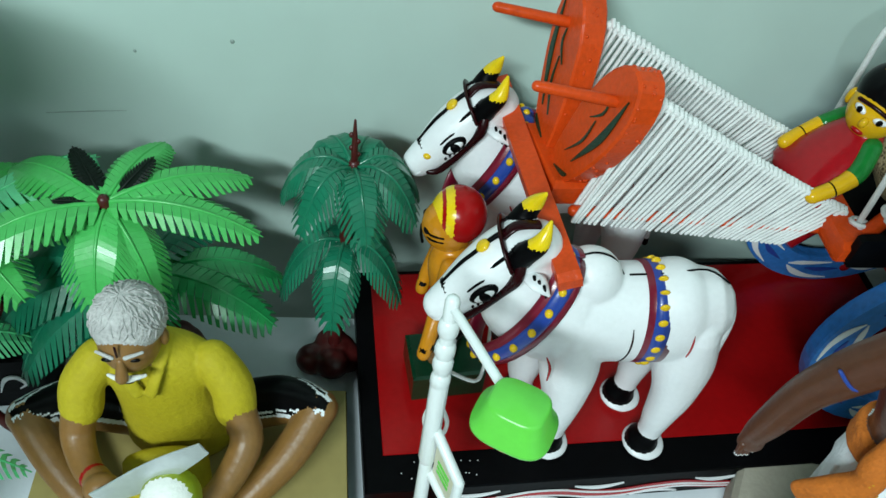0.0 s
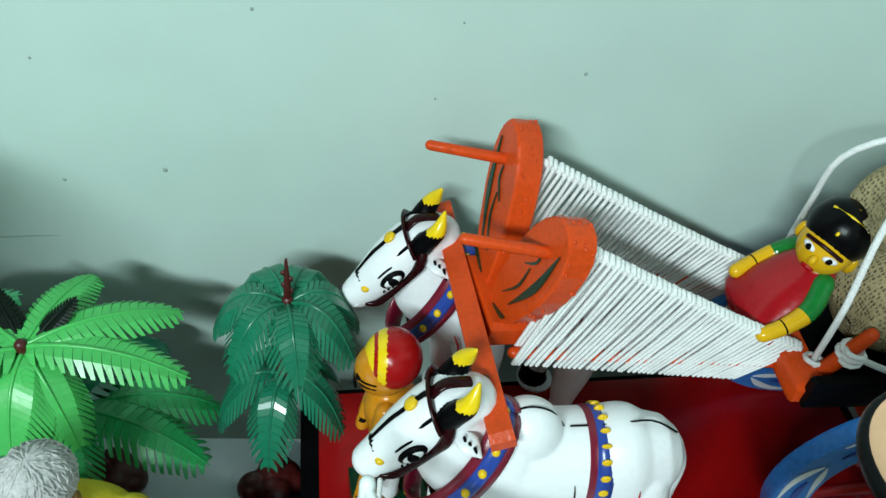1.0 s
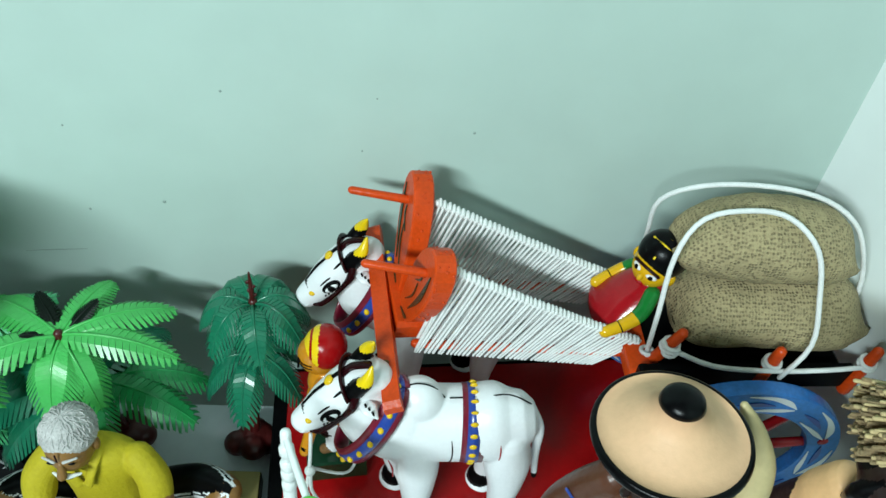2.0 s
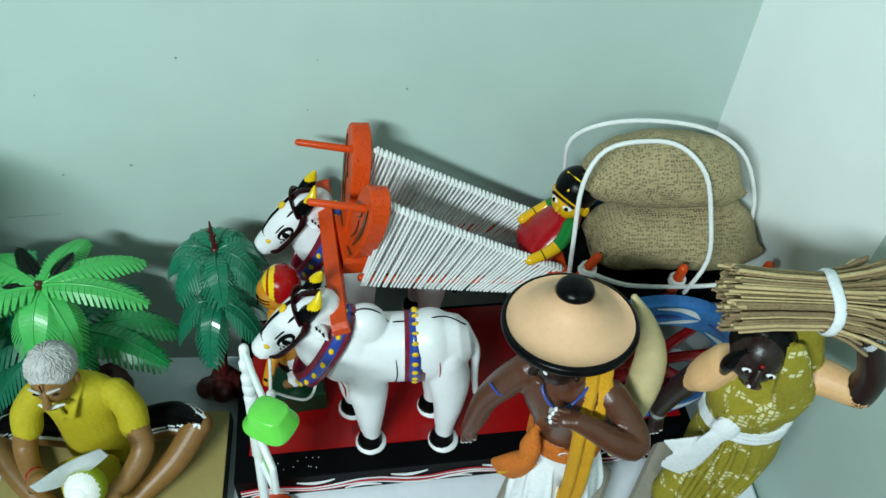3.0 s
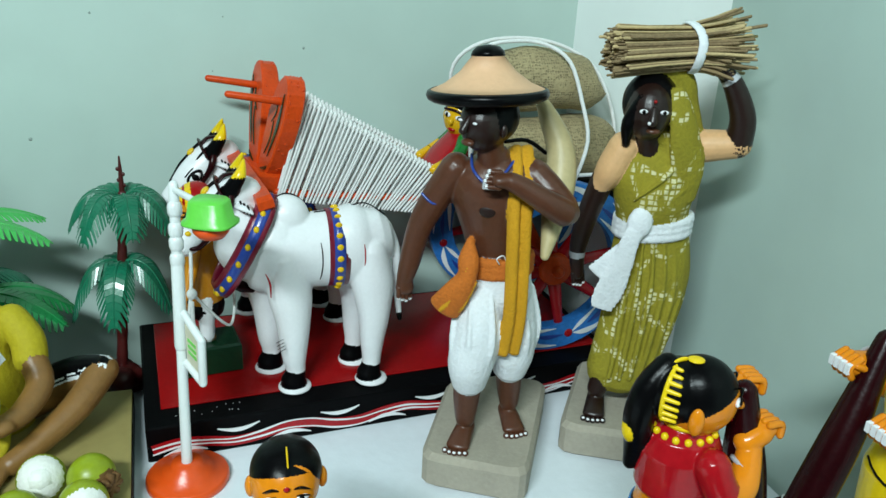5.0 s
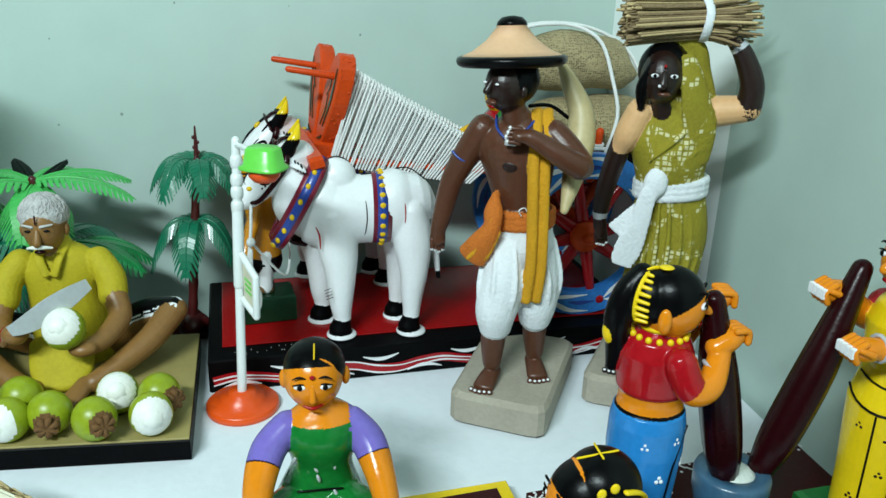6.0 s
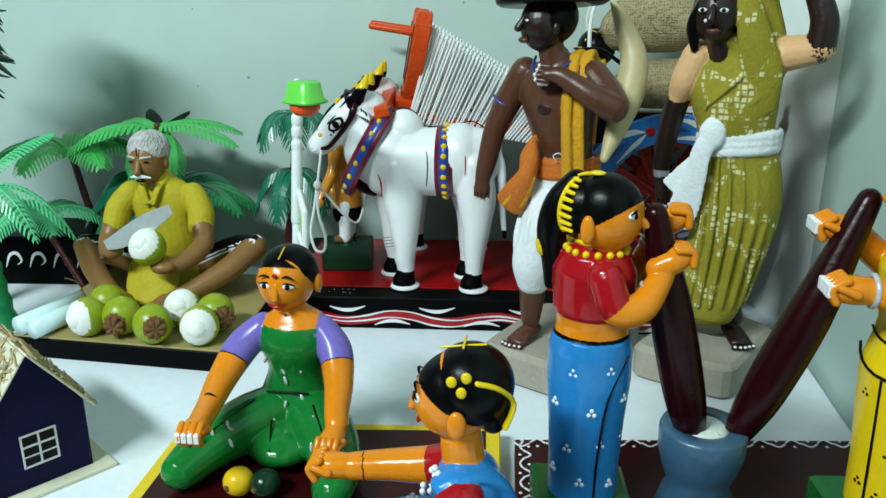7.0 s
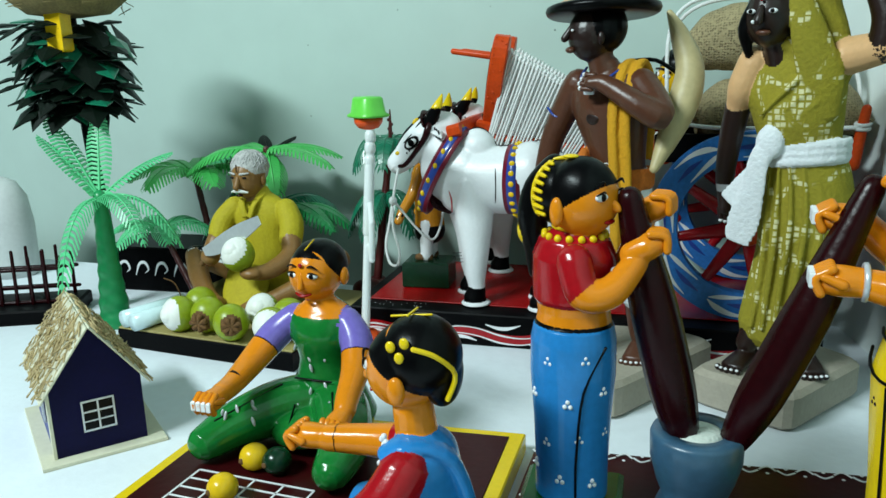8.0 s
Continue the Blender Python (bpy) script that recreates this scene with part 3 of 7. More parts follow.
    s.tube([(0.1245, Y - 0.0115, 0.2120), (0.1200, Y - 0.0125, 0.2085), (0.1125, Y - 0.0150, 0.2012), (0.1060, Y - 0.0165, 0.1945), (0.0972, Y - 0.0180, 0.1800)], [0.0016, 0.0014, 0.0012, 0.0011, 0.0010], "black_paint", seg=8)
    s.ball((0.1165, Y - 0.0138, 0.2055), (0.0042, 0.0040, 0.0022), "yellow_paint", (0, -44, 0), seg=14)
    for sgn in (-1, 1):
        for j in range(6):
            s.ball((0.1135 + 0.0026 * j, Y - 0.0165 + 0.0006 * j + sgn * (0.0150 + 0.0005 * j), 0.1765 + 0.0022 * j), (0.0008, 0.0008, 0.0012), "black_paint", seg=6)
    s.base = Matrix.Identity(4)
    s.melt(0.0010, 14)
    return s.done("toy_bull", at=(0.21, Y, TOP), label="white painted wooden toy bull with blue dotted belt and collar", category="toy bull", group="cart bulls")


bull = toy_bull()
copy_thing(bull, pose(0.199, 0.467, TOP + 0.0002, 0, 0, 3))

# lead cord from the near bull's muzzle
s = Shape()
s.tube([(0.104, 0.326, 0.164), (0.103, 0.316, 0.142), (0.099, 0.311, 0.112), (0.095, 0.310, 0.090), (0.099, 0.309, 0.073), (0.107, 0.309, 0.072), (0.109, 0.310, 0.086), (0.103, 0.311, 0.108), (0.103, 0.312, 0.128)], [0.0014] * 9, "cord_white", seg=8)
s.ball((0.103, 0.313, 0.135), (0.004, 0.004, 0.0045), "cord_white")
s.tube([(0.103, 0.316, 0.134), (0.125, 0.33, 0.10), (0.133, 0.345, 0.092), (0.136, 0.36, 0.11), (0.135, 0.372, 0.14)], [0.0012] * 5, "cord_white", seg=8)
s.done("lead_cord", label="white cotton lead cord looped from the bull's muzzle", category="cord", at=(0.099, 0.309, 0.072))

# herd boy on his green block, between the bulls' heads
s = Shape()
s.box((0.113, 0.378, 0.047), (0.050, 0.038, 0.028), "dark_green_paint", (0, 0, 8), 0.002)
for sg in (-1, 1):
    s.tube([(0.112, 0.382 + sg * 0.008, 0.065), (0.112, 0.382 + sg * 0.007, 0.100)], [0.0062, 0.0078], "white_paint", seg=14, sub=2)
    s.tube([(0.115, 0.382 + sg * 0.008, 0.064), (0.104, 0.380 + sg * 0.009, 0.064)], [(0.0045, 0.0045), (0.0048, 0.0040)], "nut_brown", seg=12, sub=2)
s.tube([(0.113, 0.383, 0.09), (0.112, 0.384, 0.12), (0.110, 0.386, 0.15), (0.109, 0.387, 0.164)], [(0.017, 0.014), (0.015, 0.013), (0.017, 0.014), (0.009, 0.009)], lambda c: "boy_orange" if c.z > 0.096 else "hair_black", seg=24, sub=10)
s.ball((0.105, 0.386, 0.179), (0.0165, 0.015, 0.0175), "boy_orange")
s.ball((0.110, 0.388, 0.186), (0.017, 0.0176, 0.0165), lambda c: "red_paint" if c.x > 0.1065 or 0.0995 < c.x < 0.1015 else "bright_yellow", (0, 90, 0), seg=40, rings=40)
for dz in (0.0, 0.0035):
    s.tube([(0.1005, 0.372, 0.1815 - dz), (0.0935, 0.376, 0.1805 - dz), (0.0905, 0.383, 0.1800 - dz)], [0.0008, 0.0011, 0.0006], "black_paint", seg=6)
for sg in (-1, 1):
    s.ball((0.0915, 0.386 + sg * 0.0065, 0.181), (0.002, 0.0035, 0.0017), "black_paint", seg=10)
    s.tube([(0.107, 0.387 + sg * 0.015, 0.157), (0.103, 0.385 + sg * 0.021, 0.135), (0.097, 0.376 + sg * 0.026, 0.118), (0.094, 0.370 + sg * 0.026, 0.108)], [0.006, 0.0058, 0.0048, 0.0045], lambda c: "black_paint" if 0.113 < c.z < 0.1145 else "boy_orange", seg=12)
s.tube([(0.0895, 0.379, 0.171), (0.089, 0.386, 0.1705), (0.0895, 0.393, 0.171)], [0.0009] * 3, "black_paint", seg=6)
s.melt(0.0009, 3)
s.done("boy_figurine", at=(0.113, 0.378, TOP), label="painted toy herd boy in red cap on a green block", category="figurine")

# yoke, lyre-shaped front board, corded sides, body, wheels
cart = thing("bullock_cart", pose(0.30, 0.41, TOP), "orange toy bullock cart with white corded sides and blue wheels", "toy cart")


def cart_part(s, name, label="", parent=None):
    at = (0.30, 0.41, TOP)
    s.v = [(p[0] - at[0], p[1] - at[1], p[2] - at[2]) for p in s.v]
    return s.done(name, parent or cart, label=label)


s = Shape()
s.box((0.1515, 0.411, 0.2015), (0.0130, 0.176, 0.0125), "orange_paint", (0, -14, 7.5), 0.0030)
yoke = cart_part(s, "yoke", "flat orange yoke bar")
for f in (0.2, 0.82):
    s = Shape()
    s.ball((0.1605 - 0.0220 * f, 0.324 + 0.174 * f, 0.2082), (0.0026, 0.0026, 0.0012), "nut_brown", seg=10, rings=6)
    cart_part(s, "bolt")
# lyre board: two lobes rising from one foot
LY = pose(0.168, 0.425, 0.189, 0, 10.5, 11)


def lobe(sg):
    out = []
    for k in range(26):
        a = 2 * math.pi * k / 26
        r = 0.5 - 0.5 * math.cos(a)
        zz = 0.102 * r
        half = 0.0215 * math.sin(a) * (0.70 + 0.5 * r)
        out.append((sg * (0.008 + 0.033 * r ** 0.8) + half, zz))
    return out


for sg, nm in ((-1, "near"), (1, "far")):
    s = Shape()
    prism = LY @ Matrix(((0, 0, 1, 0), (1, 0, 0, 0), (0, 1, 0, 0), (0, 0, 0, 1)))
    s.slab(lobe(sg), -0.0078, 0.0078, "orange_paint", 0.0012, prism)
    random.seed(40 + sg)
    for q in range(70):
        e = random.randrange(26)
        p0, p1 = Vector(lobe(sg)[e]), Vector(lobe(sg)[(e + 1) % 26])
        c = p0.lerp(p1, random.random())
        w = random.uniform(-0.0065, 0.0065)
        rr = random.uniform(0.0006, 0.0013)
        s.ball(LY @ Vector((w, c.x, c.y)), rr, "orange_paint", seg=6, rings=4)
    lb = cart_part(s, "front_board", "curved orange board with painted green leaf")
    s = Shape()
    for p0, p1, w in (((sg * 0.048, 0.088), (sg * 0.026, 0.030), 0.005), ((sg * 0.030, 0.062), (sg * 0.016, 0.030), 0.0016), ((sg * 0.034, 0.078), (sg * 0.024, 0.060), 0.0016), ((sg * 0.028, 0.022), (sg * 0.012, 0.016), 0.003)):
        mid = ((p0[0] + p1[0]) / 2 + sg * 0.004, (p0[1] + p1[1]) / 2)
        ribbon(s, [LY @ Vector((-0.0080, q[0], q[1])) for q in (p0, mid, p1)], [0.0005, w, 0.0005], "dark_green_paint", LY.to_3x3() @ Vector((-1, 0, 0)), 0.0008)
    cart_part(s, "painted_leaf", "dark green painted leaf", lb)
    s = Shape()
    a = LY @ Vector((-0.006, sg * 0.037, 0.080))
    s.tube([a, a + Vector((-0.043, 0.002, 0.006))], [0.0034, 0.003], "orange_paint", seg=10, sub=1)
    cart_part(s, "peg", "", lb)
s = Shape()
s.box((0.168, 0.425, 0.196), (0.026, 0.06, 0.018), "orange_paint", (0, 9, 12), 0.003)
cart_part(s, "board_foot")

# corded sides: strands wound between a top and a bottom rail
random.seed(11)
for y0, y1, name in ((0.390, 0.400, "near"), (0.457, 0.462, "far")):
    dx = 0.0 if name == "near" else -0.010
    T0, B0, TIP = Vector((0.200 + dx, y0, 0.272)), Vector((0.177 + dx, y0, 0.190)), Vector((0.350, y1, 0.186))
    TIPB = Vector((0.318, y1, 0.166))
    s = Shape()
    s.tube([T0, T0.lerp(TIP, 0.5) + Vector((0, 0, -0.002)), TIP], [0.0028] * 3, "cord_white", seg=8, sub=3)
    cart_part(s, "top_rail", "cord-wrapped top rail")
    s = Shape()
    s.tube([B0, TIPB + Vector((0.03, 0, 0.006))], [0.0036, 0.0036], "orange_paint", seg=8, sub=1)
    cart_part(s, "shaft", "orange cart shaft")
    n = 45
    for k in range(n):
        f = (k + 0.5) / n
        a = B0.lerp(TIPB, max(0, f - 0.05 * (1 - f)))
        b = T0.lerp(TIP, f) + Vector((0, 0, -0.008 * f * (1 - f)))
        j, j2 = random.uniform(-0.0010, 0.0010), random.uniform(-0.0004, 0.0004)
        r = random.uniform(0.00108, 0.00126)
        s = Shape()
        for dy in (-0.0026, 0.0026):
            bow = Vector((random.uniform(-0.0007, 0.0007), dy * 0.3, random.uniform(-0.0005, 0.0005)))
            p, q = a + Vector((j, dy * 1.5, -0.0048)), b + Vector((j2, dy, 0.0028))
            s.tube([p, p.lerp(q, 0.5) + bow, q], [r, r * 0.95, r], "cord_white", seg=6, sub=2)
        s.tube([b + Vector((j2, -0.0028, 0.002)), b + Vector((j2, 0, 0.0044)), b + Vector((j2, 0.0028, 0.002))], [0.0014] * 3, "cord_white", seg=6, sub=1)
        cart_part(s, "cord_strand")

# cart body
s = Shape()
s.box((0.425, 0.420, 0.176), (0.165, 0.100, 0.010), "black_paint", (0, 0, 2), 0.002)
cart_part(s, "bed", "black painted cart bed")
for y in (0.372, 0.468):
    s = Shape()
    s.box((0.425, y, 0.186), (0.165, 0.006, 0.022), "black_paint", (0, 0, 2), 0.0015)
    cart_part(s, "side_board", "black painted side board")
for x, y in ((0.352, 0.384), (0.358, 0.470), (0.435, 0.370), (0.508, 0.372), (0.506, 0.470)):
    s = Shape()
    lean = 0.020 if x < 0.4 else 0.006
    s.tube([(x, y, 0.172), (x + lean * 0.5, y, 0.196), (x + lean, y, 0.219)], [0.0052, 0.0048, 0.0040], "orange_paint", seg=10, sub=4)
    post = cart_part(s, "corner_post", "orange peg with white cord")
    for k in range(2):
        z = 0.203 + 0.0035 * k
        c = x + lean * (z - 0.172) / 0.047
        s = Shape()
        s.tube([(c + 0.0056 * math.cos(a), y + 0.0056 * math.sin(a), z + 0.0008 * math.sin(a)) for a in [2 * math.pi * i / 12 for i in range(13)]], [0.0017] * 13, "cord_white", seg=6, sub=1)
        cart_part(s, "cord_binding", "", post)
s = Shape()
s.box((0.345, 0.420, 0.180), (0.018, 0.100, 0.016), "orange_paint", (0, 0, 2), 0.003)
cart_part(s, "cross_bar", "orange cross bar")
s = Shape()
s.tube([(0.427, 0.338, 0.118), (0.427, 0.500, 0.118)], [0.006, 0.006], "orange_paint", seg=12, sub=1)
cart_part(s, "axle")
for x in (0.400, 0.455):
    s = Shape()
    s.tube([(x, 0.385, 0.172), (0.427, 0.385, 0.122)], [0.005, 0.006], "orange_paint", seg=8, sub=1)
    cart_part(s, "axle_strut")


def wheel(y):
    C = (0.427, y, 0.118)
    s = Shape()
    pr = [(0.0845, -0.006), (0.085, -0.004), (0.085, 0.004), (0.0845, 0.006), (0.060, 0.006), (0.0595, 0.004), (0.0595, -0.004), (0.060, -0.006)]
    seg = 56
    verts, faces = [], []
    for k in range(seg):
        a = 2 * math.pi * k / seg
        for r, w in pr:
            verts.append((C[0] + r * math.cos(a), y + w, C[2] + r * math.sin(a)))
    n = len(pr)
    for k in range(seg):
        for i in range(n):
            a, b = k * n + i, k * n + (i + 1) % n
            c, d = ((k + 1) % seg) * n + (i + 1) % n, ((k + 1) % seg) * n + i
            faces.append((a, b, c, d))
    s.put(verts, faces, "wheel_blue", True)
    rim = cart_part(s, "wheel", "blue painted wheel with white petals and red spokes")

    def sub(s, name, label=""):
        return cart_part(s, name, label, rim)
    for k in range(8):
        a0 = 2 * math.pi * k / 8 + 0.3
        s = Shape()
        for sd, w in ((1, 0.0052), (-1, 0.0040)):
            pts = [(C[0] + (0.0722 + sd * q) * math.cos(a0 + e), y - 0.0062, C[2] + (0.0722 + sd * q) * math.sin(a0 + e)) for q, e in ((0.0010, 0.06), (0.0052, 0.20), (0.0080, 0.38), (0.0092, 0.60))]
            ribbon(s, pts, [0.0006, w, w * 0.7, 0.0006], "white_paint", (0, -1, 0), 0.0006)
        sub(s, "petal", "white painted petal")
        s = Shape()
        ribbon(s, [(C[0] + 0.0715 * math.cos(a0 + e), y - 0.0062, C[2] + 0.0715 * math.sin(a0 + e)) for e in (0.30, 0.48, 0.70)], [0.0006, 0.0045, 0.0006], "blue_paint", (0, -1, 0), 0.0006)
        sub(s, "petal", "dark blue painted petal")
    for k in range(4):
        a = 2 * math.pi * k / 4 + 0.3
        s = Shape()
        s.ball((C[0] + 0.072 * math.cos(a), y - 0.006, C[2] + 0.072 * math.sin(a)), (0.0045, 0.0012, 0.0045), "crimson_paint", seg=12, rings=6)
        sub(s, "rim_dot", "red painted dot")
    for k in range(8):
        a = 2 * math.pi * k / 8 + 0.2
        s = Shape()
        s.tube([(C[0] + 0.008 * math.cos(a), y, C[2] + 0.008 * math.sin(a)), (C[0] + 0.061 * math.cos(a), y, C[2] + 0.061 * math.sin(a))], [(0.0075, 0.004), (0.0045, 0.0035)], "crimson_paint", seg=10, sub=1, up=(0, 1, 0))
        sub(s, "spoke", "dark red spoke")
    s = Shape()
    s.lathe([(0.014, -0.010), (0.016, -0.006), (0.016, 0.006), (0.014, 0.010)], "orange_paint", C, seg=20, turn=(90, 0, 0))
    sub(s, "hub", "orange hub")


wheel(0.350)
wheel(0.484)


def sack(name, c, hx, hy, hz, sag, turn):
    """A filled sack: a soft pillow pinched to a flat seam at both ends, with drawn-out corners."""
    s = Shape()
    n, seg = 44, 40
    verts, faces = [], []
    for i in range(n + 1):
        u = -1 + 2 * i / n
        e = abs(u)
        fz = max(0.0, 1 - e ** 4.5) ** 0.5
        fy = 1 - 0.16 * math.exp(-((1 - e) / 0.25) ** 2) - 0.07 * math.sin(3.3 * u + turn)
        for k in range(seg):
            a = 2 * math.pi * k / seg
            cy, sz = math.cos(a), math.sin(a)
            y = hy * fy * (0.62 + 0.38 * fz) * cy
            z = (hz * fz * (1 + 0.05 * math.sin(5 * u + 2 * turn)) + 0.0012) * sz
            corner = 0.05 * e ** 8 * abs(cy) ** 3
            verts.append((hx * u * (1 + corner) + 0.0015 * math.sin(3 * a + 4 * u), y, z + sag * (1 - u * u) - 0.006 * e ** 4))
    for i in range(n):
        for k in range(seg):
            k2 = (k + 1) % seg
            faces.append((i * seg + k, i * seg + k2, (i + 1) * seg + k2, (i + 1) * seg + k))
    faces += [tuple(reversed(range(seg))), tuple(range(n * seg, (n + 1) * seg))]
    s.base = pose(*c, 0, 0, turn)
    s.put(verts, faces, "burlap")
    ob = s.done(name, at=(c[0], c[1], c[2] - hz), label="stuffed burlap sack lying on the toy cart", category="sack", group="sacks on the cart")
    dent = bpy.data.textures.new("dents", "CLOUDS")
    dent.noise_scale = 0.024
    md = ob.modifiers.new("dents", "DISPLACE")
    md.texture, md.strength, md.mid_level = dent, 0.0045, 0.5
    return ob


sack("burlap_sack", (0.446, 0.418, 0.2135), 0.073, 0.037, 0.0300, 0.002, 3)
sack("burlap_sack", (0.424, 0.424, 0.2760), 0.063, 0.033, 0.0275, 0.005, -2)

# ropes over the sacks
for name, pts in (("rope", [(0.354, 0.390, 0.186), (0.350, 0.388, 0.236), (0.350, 0.396, 0.288), (0.366, 0.408, 0.312), (0.398, 0.412, 0.3175), (0.424, 0.408, 0.315), (0.442, 0.391, 0.302), (0.452, 0.378, 0.268), (0.455, 0.364, 0.235), (0.445, 0.362, 0.198)]),
                  ("rope", [(0.360, 0.470, 0.192), (0.352, 0.458, 0.250), (0.350, 0.450, 0.290), (0.375, 0.442, 0.312), (0.420, 0.438, 0.3165), (0.462, 0.436, 0.307), (0.492, 0.430, 0.285), (0.512, 0.424, 0.240), (0.515, 0.42, 0.200)]),
                  ("rope", [(0.366, 0.380, 0.205), (0.395, 0.367, 0.203), (0.438, 0.364, 0.203), (0.480, 0.366, 0.203), (0.510, 0.369, 0.204)])):
    s = Shape()
    s.tube(pts, [0.0019] * len(pts), "cord_white", seg=8)
    for k in range(3):
        s.tube([(pts[0][0] + 0.0050 * math.cos(a), pts[0][1] + 0.0050 * math.sin(a), pts[0][2] + 0.0028 * k - 0.003 + 0.0015 * math.cos(a + k)) for a in [2 * math.pi * i / 10 for i in range(11)]], [0.0017] * 11, "cord_white", seg=6, sub=1)
    s.done(name, at=pts[0], label="white cotton rope tied over the sacks", category="rope", group="cart ropes")

# woman passenger lying back against the sacks, her face turned up
s = Shape()
s.base = pose(0.007, 0, 0.004)
s.tube([(0.318, 0.425, 0.190), (0.330, 0.426, 0.200), (0.343, 0.429, 0.214), (0.351, 0.432, 0.230)], [(0.030, 0.012), (0.026, 0.015), (0.021, 0.014), (0.010, 0.009)], "crimson_paint", seg=24, up=(-0.7, 0, 0.7))
for sg in (-1, 1):
    s.tube([(0.346, 0.431 + sg * 0.016, 0.222), (0.338, 0.428 + sg * 0.024, 0.212), (0.325, 0.424 + sg * 0.026, 0.205), (0.312, 0.420 + sg * 0.025, 0.200)], [0.0065, 0.006, 0.005, 0.0045], [(0.44, "green_paint"), (0.68, "yellow_skin"), (0.71, "black_paint"), (1, "yellow_skin")], seg=16, sub=16)
for p in ((0.334, 0.418, 0.2125), (0.335, 0.421, 0.2135), (0.333, 0.4205, 0.2115), (0.339, 0.429, 0.2225), (0.340, 0.432, 0.223), (0.338, 0.4315, 0.2215)):
    s.ball(p, 0.0014, "white_paint", seg=8, rings=5)
s.base = pose(0.353, 0.428, 0.245, 0, 0, 42) @ pose(0, 0, 0, 10, -3, 0) @ Matrix.Diagonal((1.12, 1.08, 1.12, 1))
s.ball((0, 0, 0), (0.0145, 0.0150, 0.0175), "yellow_skin", seg=28, rings=20)
s.ball((0.0048, 0, 0.0082), (0.0168, 0.0174, 0.0168), "hair_black", seg=28, rings=20)
s.ball((-0.0150, 0, -0.001), (0.003, 0.0022, 0.0032), "yellow_skin", seg=10)
s.ball((-0.0128, 0, -0.0085), (0.0015, 0.0038, 0.0015), "red_paint", seg=10)
s.tube([(-0.0120, -0.010, 0.0068), (-0.0136, 0, 0.0085), (-0.0120, 0.010, 0.0068)], [0.0011] * 3, "maroon_paint", seg=6)
s.tube([(-0.0095, 0, 0.0160), (0.004, 0, 0.0240), (0.016, 0, 0.0195)], [0.0011] * 3, "bright_yellow", seg=6)
s.tube([(0.000, -0.010, 0.0205), (-0.002, 0, 0.0230), (0.000, 0.010, 0.0205)], [0.0009] * 3, "bright_yellow", seg=6)
for sg in (-1, 1):
    s.ball((-0.0130, sg * 0.0062, 0.0032), (0.0014, 0.0040, 0.0021), "white_paint", (0, 0, -sg * 22), seg=12)
    s.ball((-0.0140, sg * 0.0062, 0.0032), (0.0012, 0.0018, 0.0019), "black_paint", (0, 0, -sg * 22), seg=10)
    s.ball((0.001, sg * 0.0152, -0.003), (0.003, 0.0028, 0.0055), "yellow_skin", seg=10)
s.done("passenger_figurine", at=(0.342, 0.426, 0.185), label="painted toy woman in a red sari sitting in the cart", category="figurine")

# ---- clay figures on slabs ----
def slab_base(pts, h):
    """A soft-edged clay slab over four plan corners."""
    c = Vector((sum(p[0] for p in pts) / 4, sum(p[1] for p in pts) / 4))
    out = []
    n = len(pts)
    for i in range(n):
        p, q, r = Vector(pts[i - 1]), Vector(pts[i]), Vector(pts[(i + 1) % n])
        a, b = q + (p - q).normalized() * 0.014, q + (r - q).normalized() * 0.014
        for t in (0, 0.33, 0.67, 1):
            out.append(tuple(a * (1 - t) ** 2 + q * 2 * t * (1 - t) + b * t * t))
    return out, (c.x, c.y, 0)


def foot(s, ankle, way, skin):
    w = Vector((*way, 0)).normalized()
    sd = Vector((-w.y, w.x, 0))
    a = Vector(ankle)
    s.tube([a - w * 0.005 + Vector((0, 0, -0.010)), a + w * 0.008 + Vector((0, 0, -0.012)), a + w * 0.020 + Vector((0, 0, -0.0145))], [(0.0075, 0.006), (0.0085, 0.0065), (0.0095, 0.0042)], skin, seg=14)
    for k in range(5):
        t = a + w * (0.028 - abs(k - 1.5) * 0.0012) + sd * ((k - 2) * 0.0040) + Vector((0, 0, -0.0155))
        s.ball(t, (0.0026, 0.0026, 0.0026), skin, seg=8, rings=6)
        s.ball(t + w * 0.0014 + Vector((0, 0, 0.0012)), (0.0015, 0.0015, 0.0011), "white_paint", seg=8, rings=5)


def hand(s, wrist, tip, skin, curl=False):
    a, b = Vector(wrist), Vector(tip)
    d = (b - a)
    s.tube([a, a + d * 0.5], [0.0062, (0.0072, 0.005)], skin, seg=12, sub=2)
    side = d.cross(Vector((0.3, -0.9, 0.2))).normalized()
    for k in range(4):
        o = side * ((k - 1.5) * 0.0034)
        q = a + d * (0.95 - 0.06 * abs(k - 1)) + o
        s.tube([a + d * 0.45 + o, q], [0.0022, 0.0018], skin, seg=8, sub=1)
        s.ball(q, 0.0019, "white_paint", seg=8, rings=5)


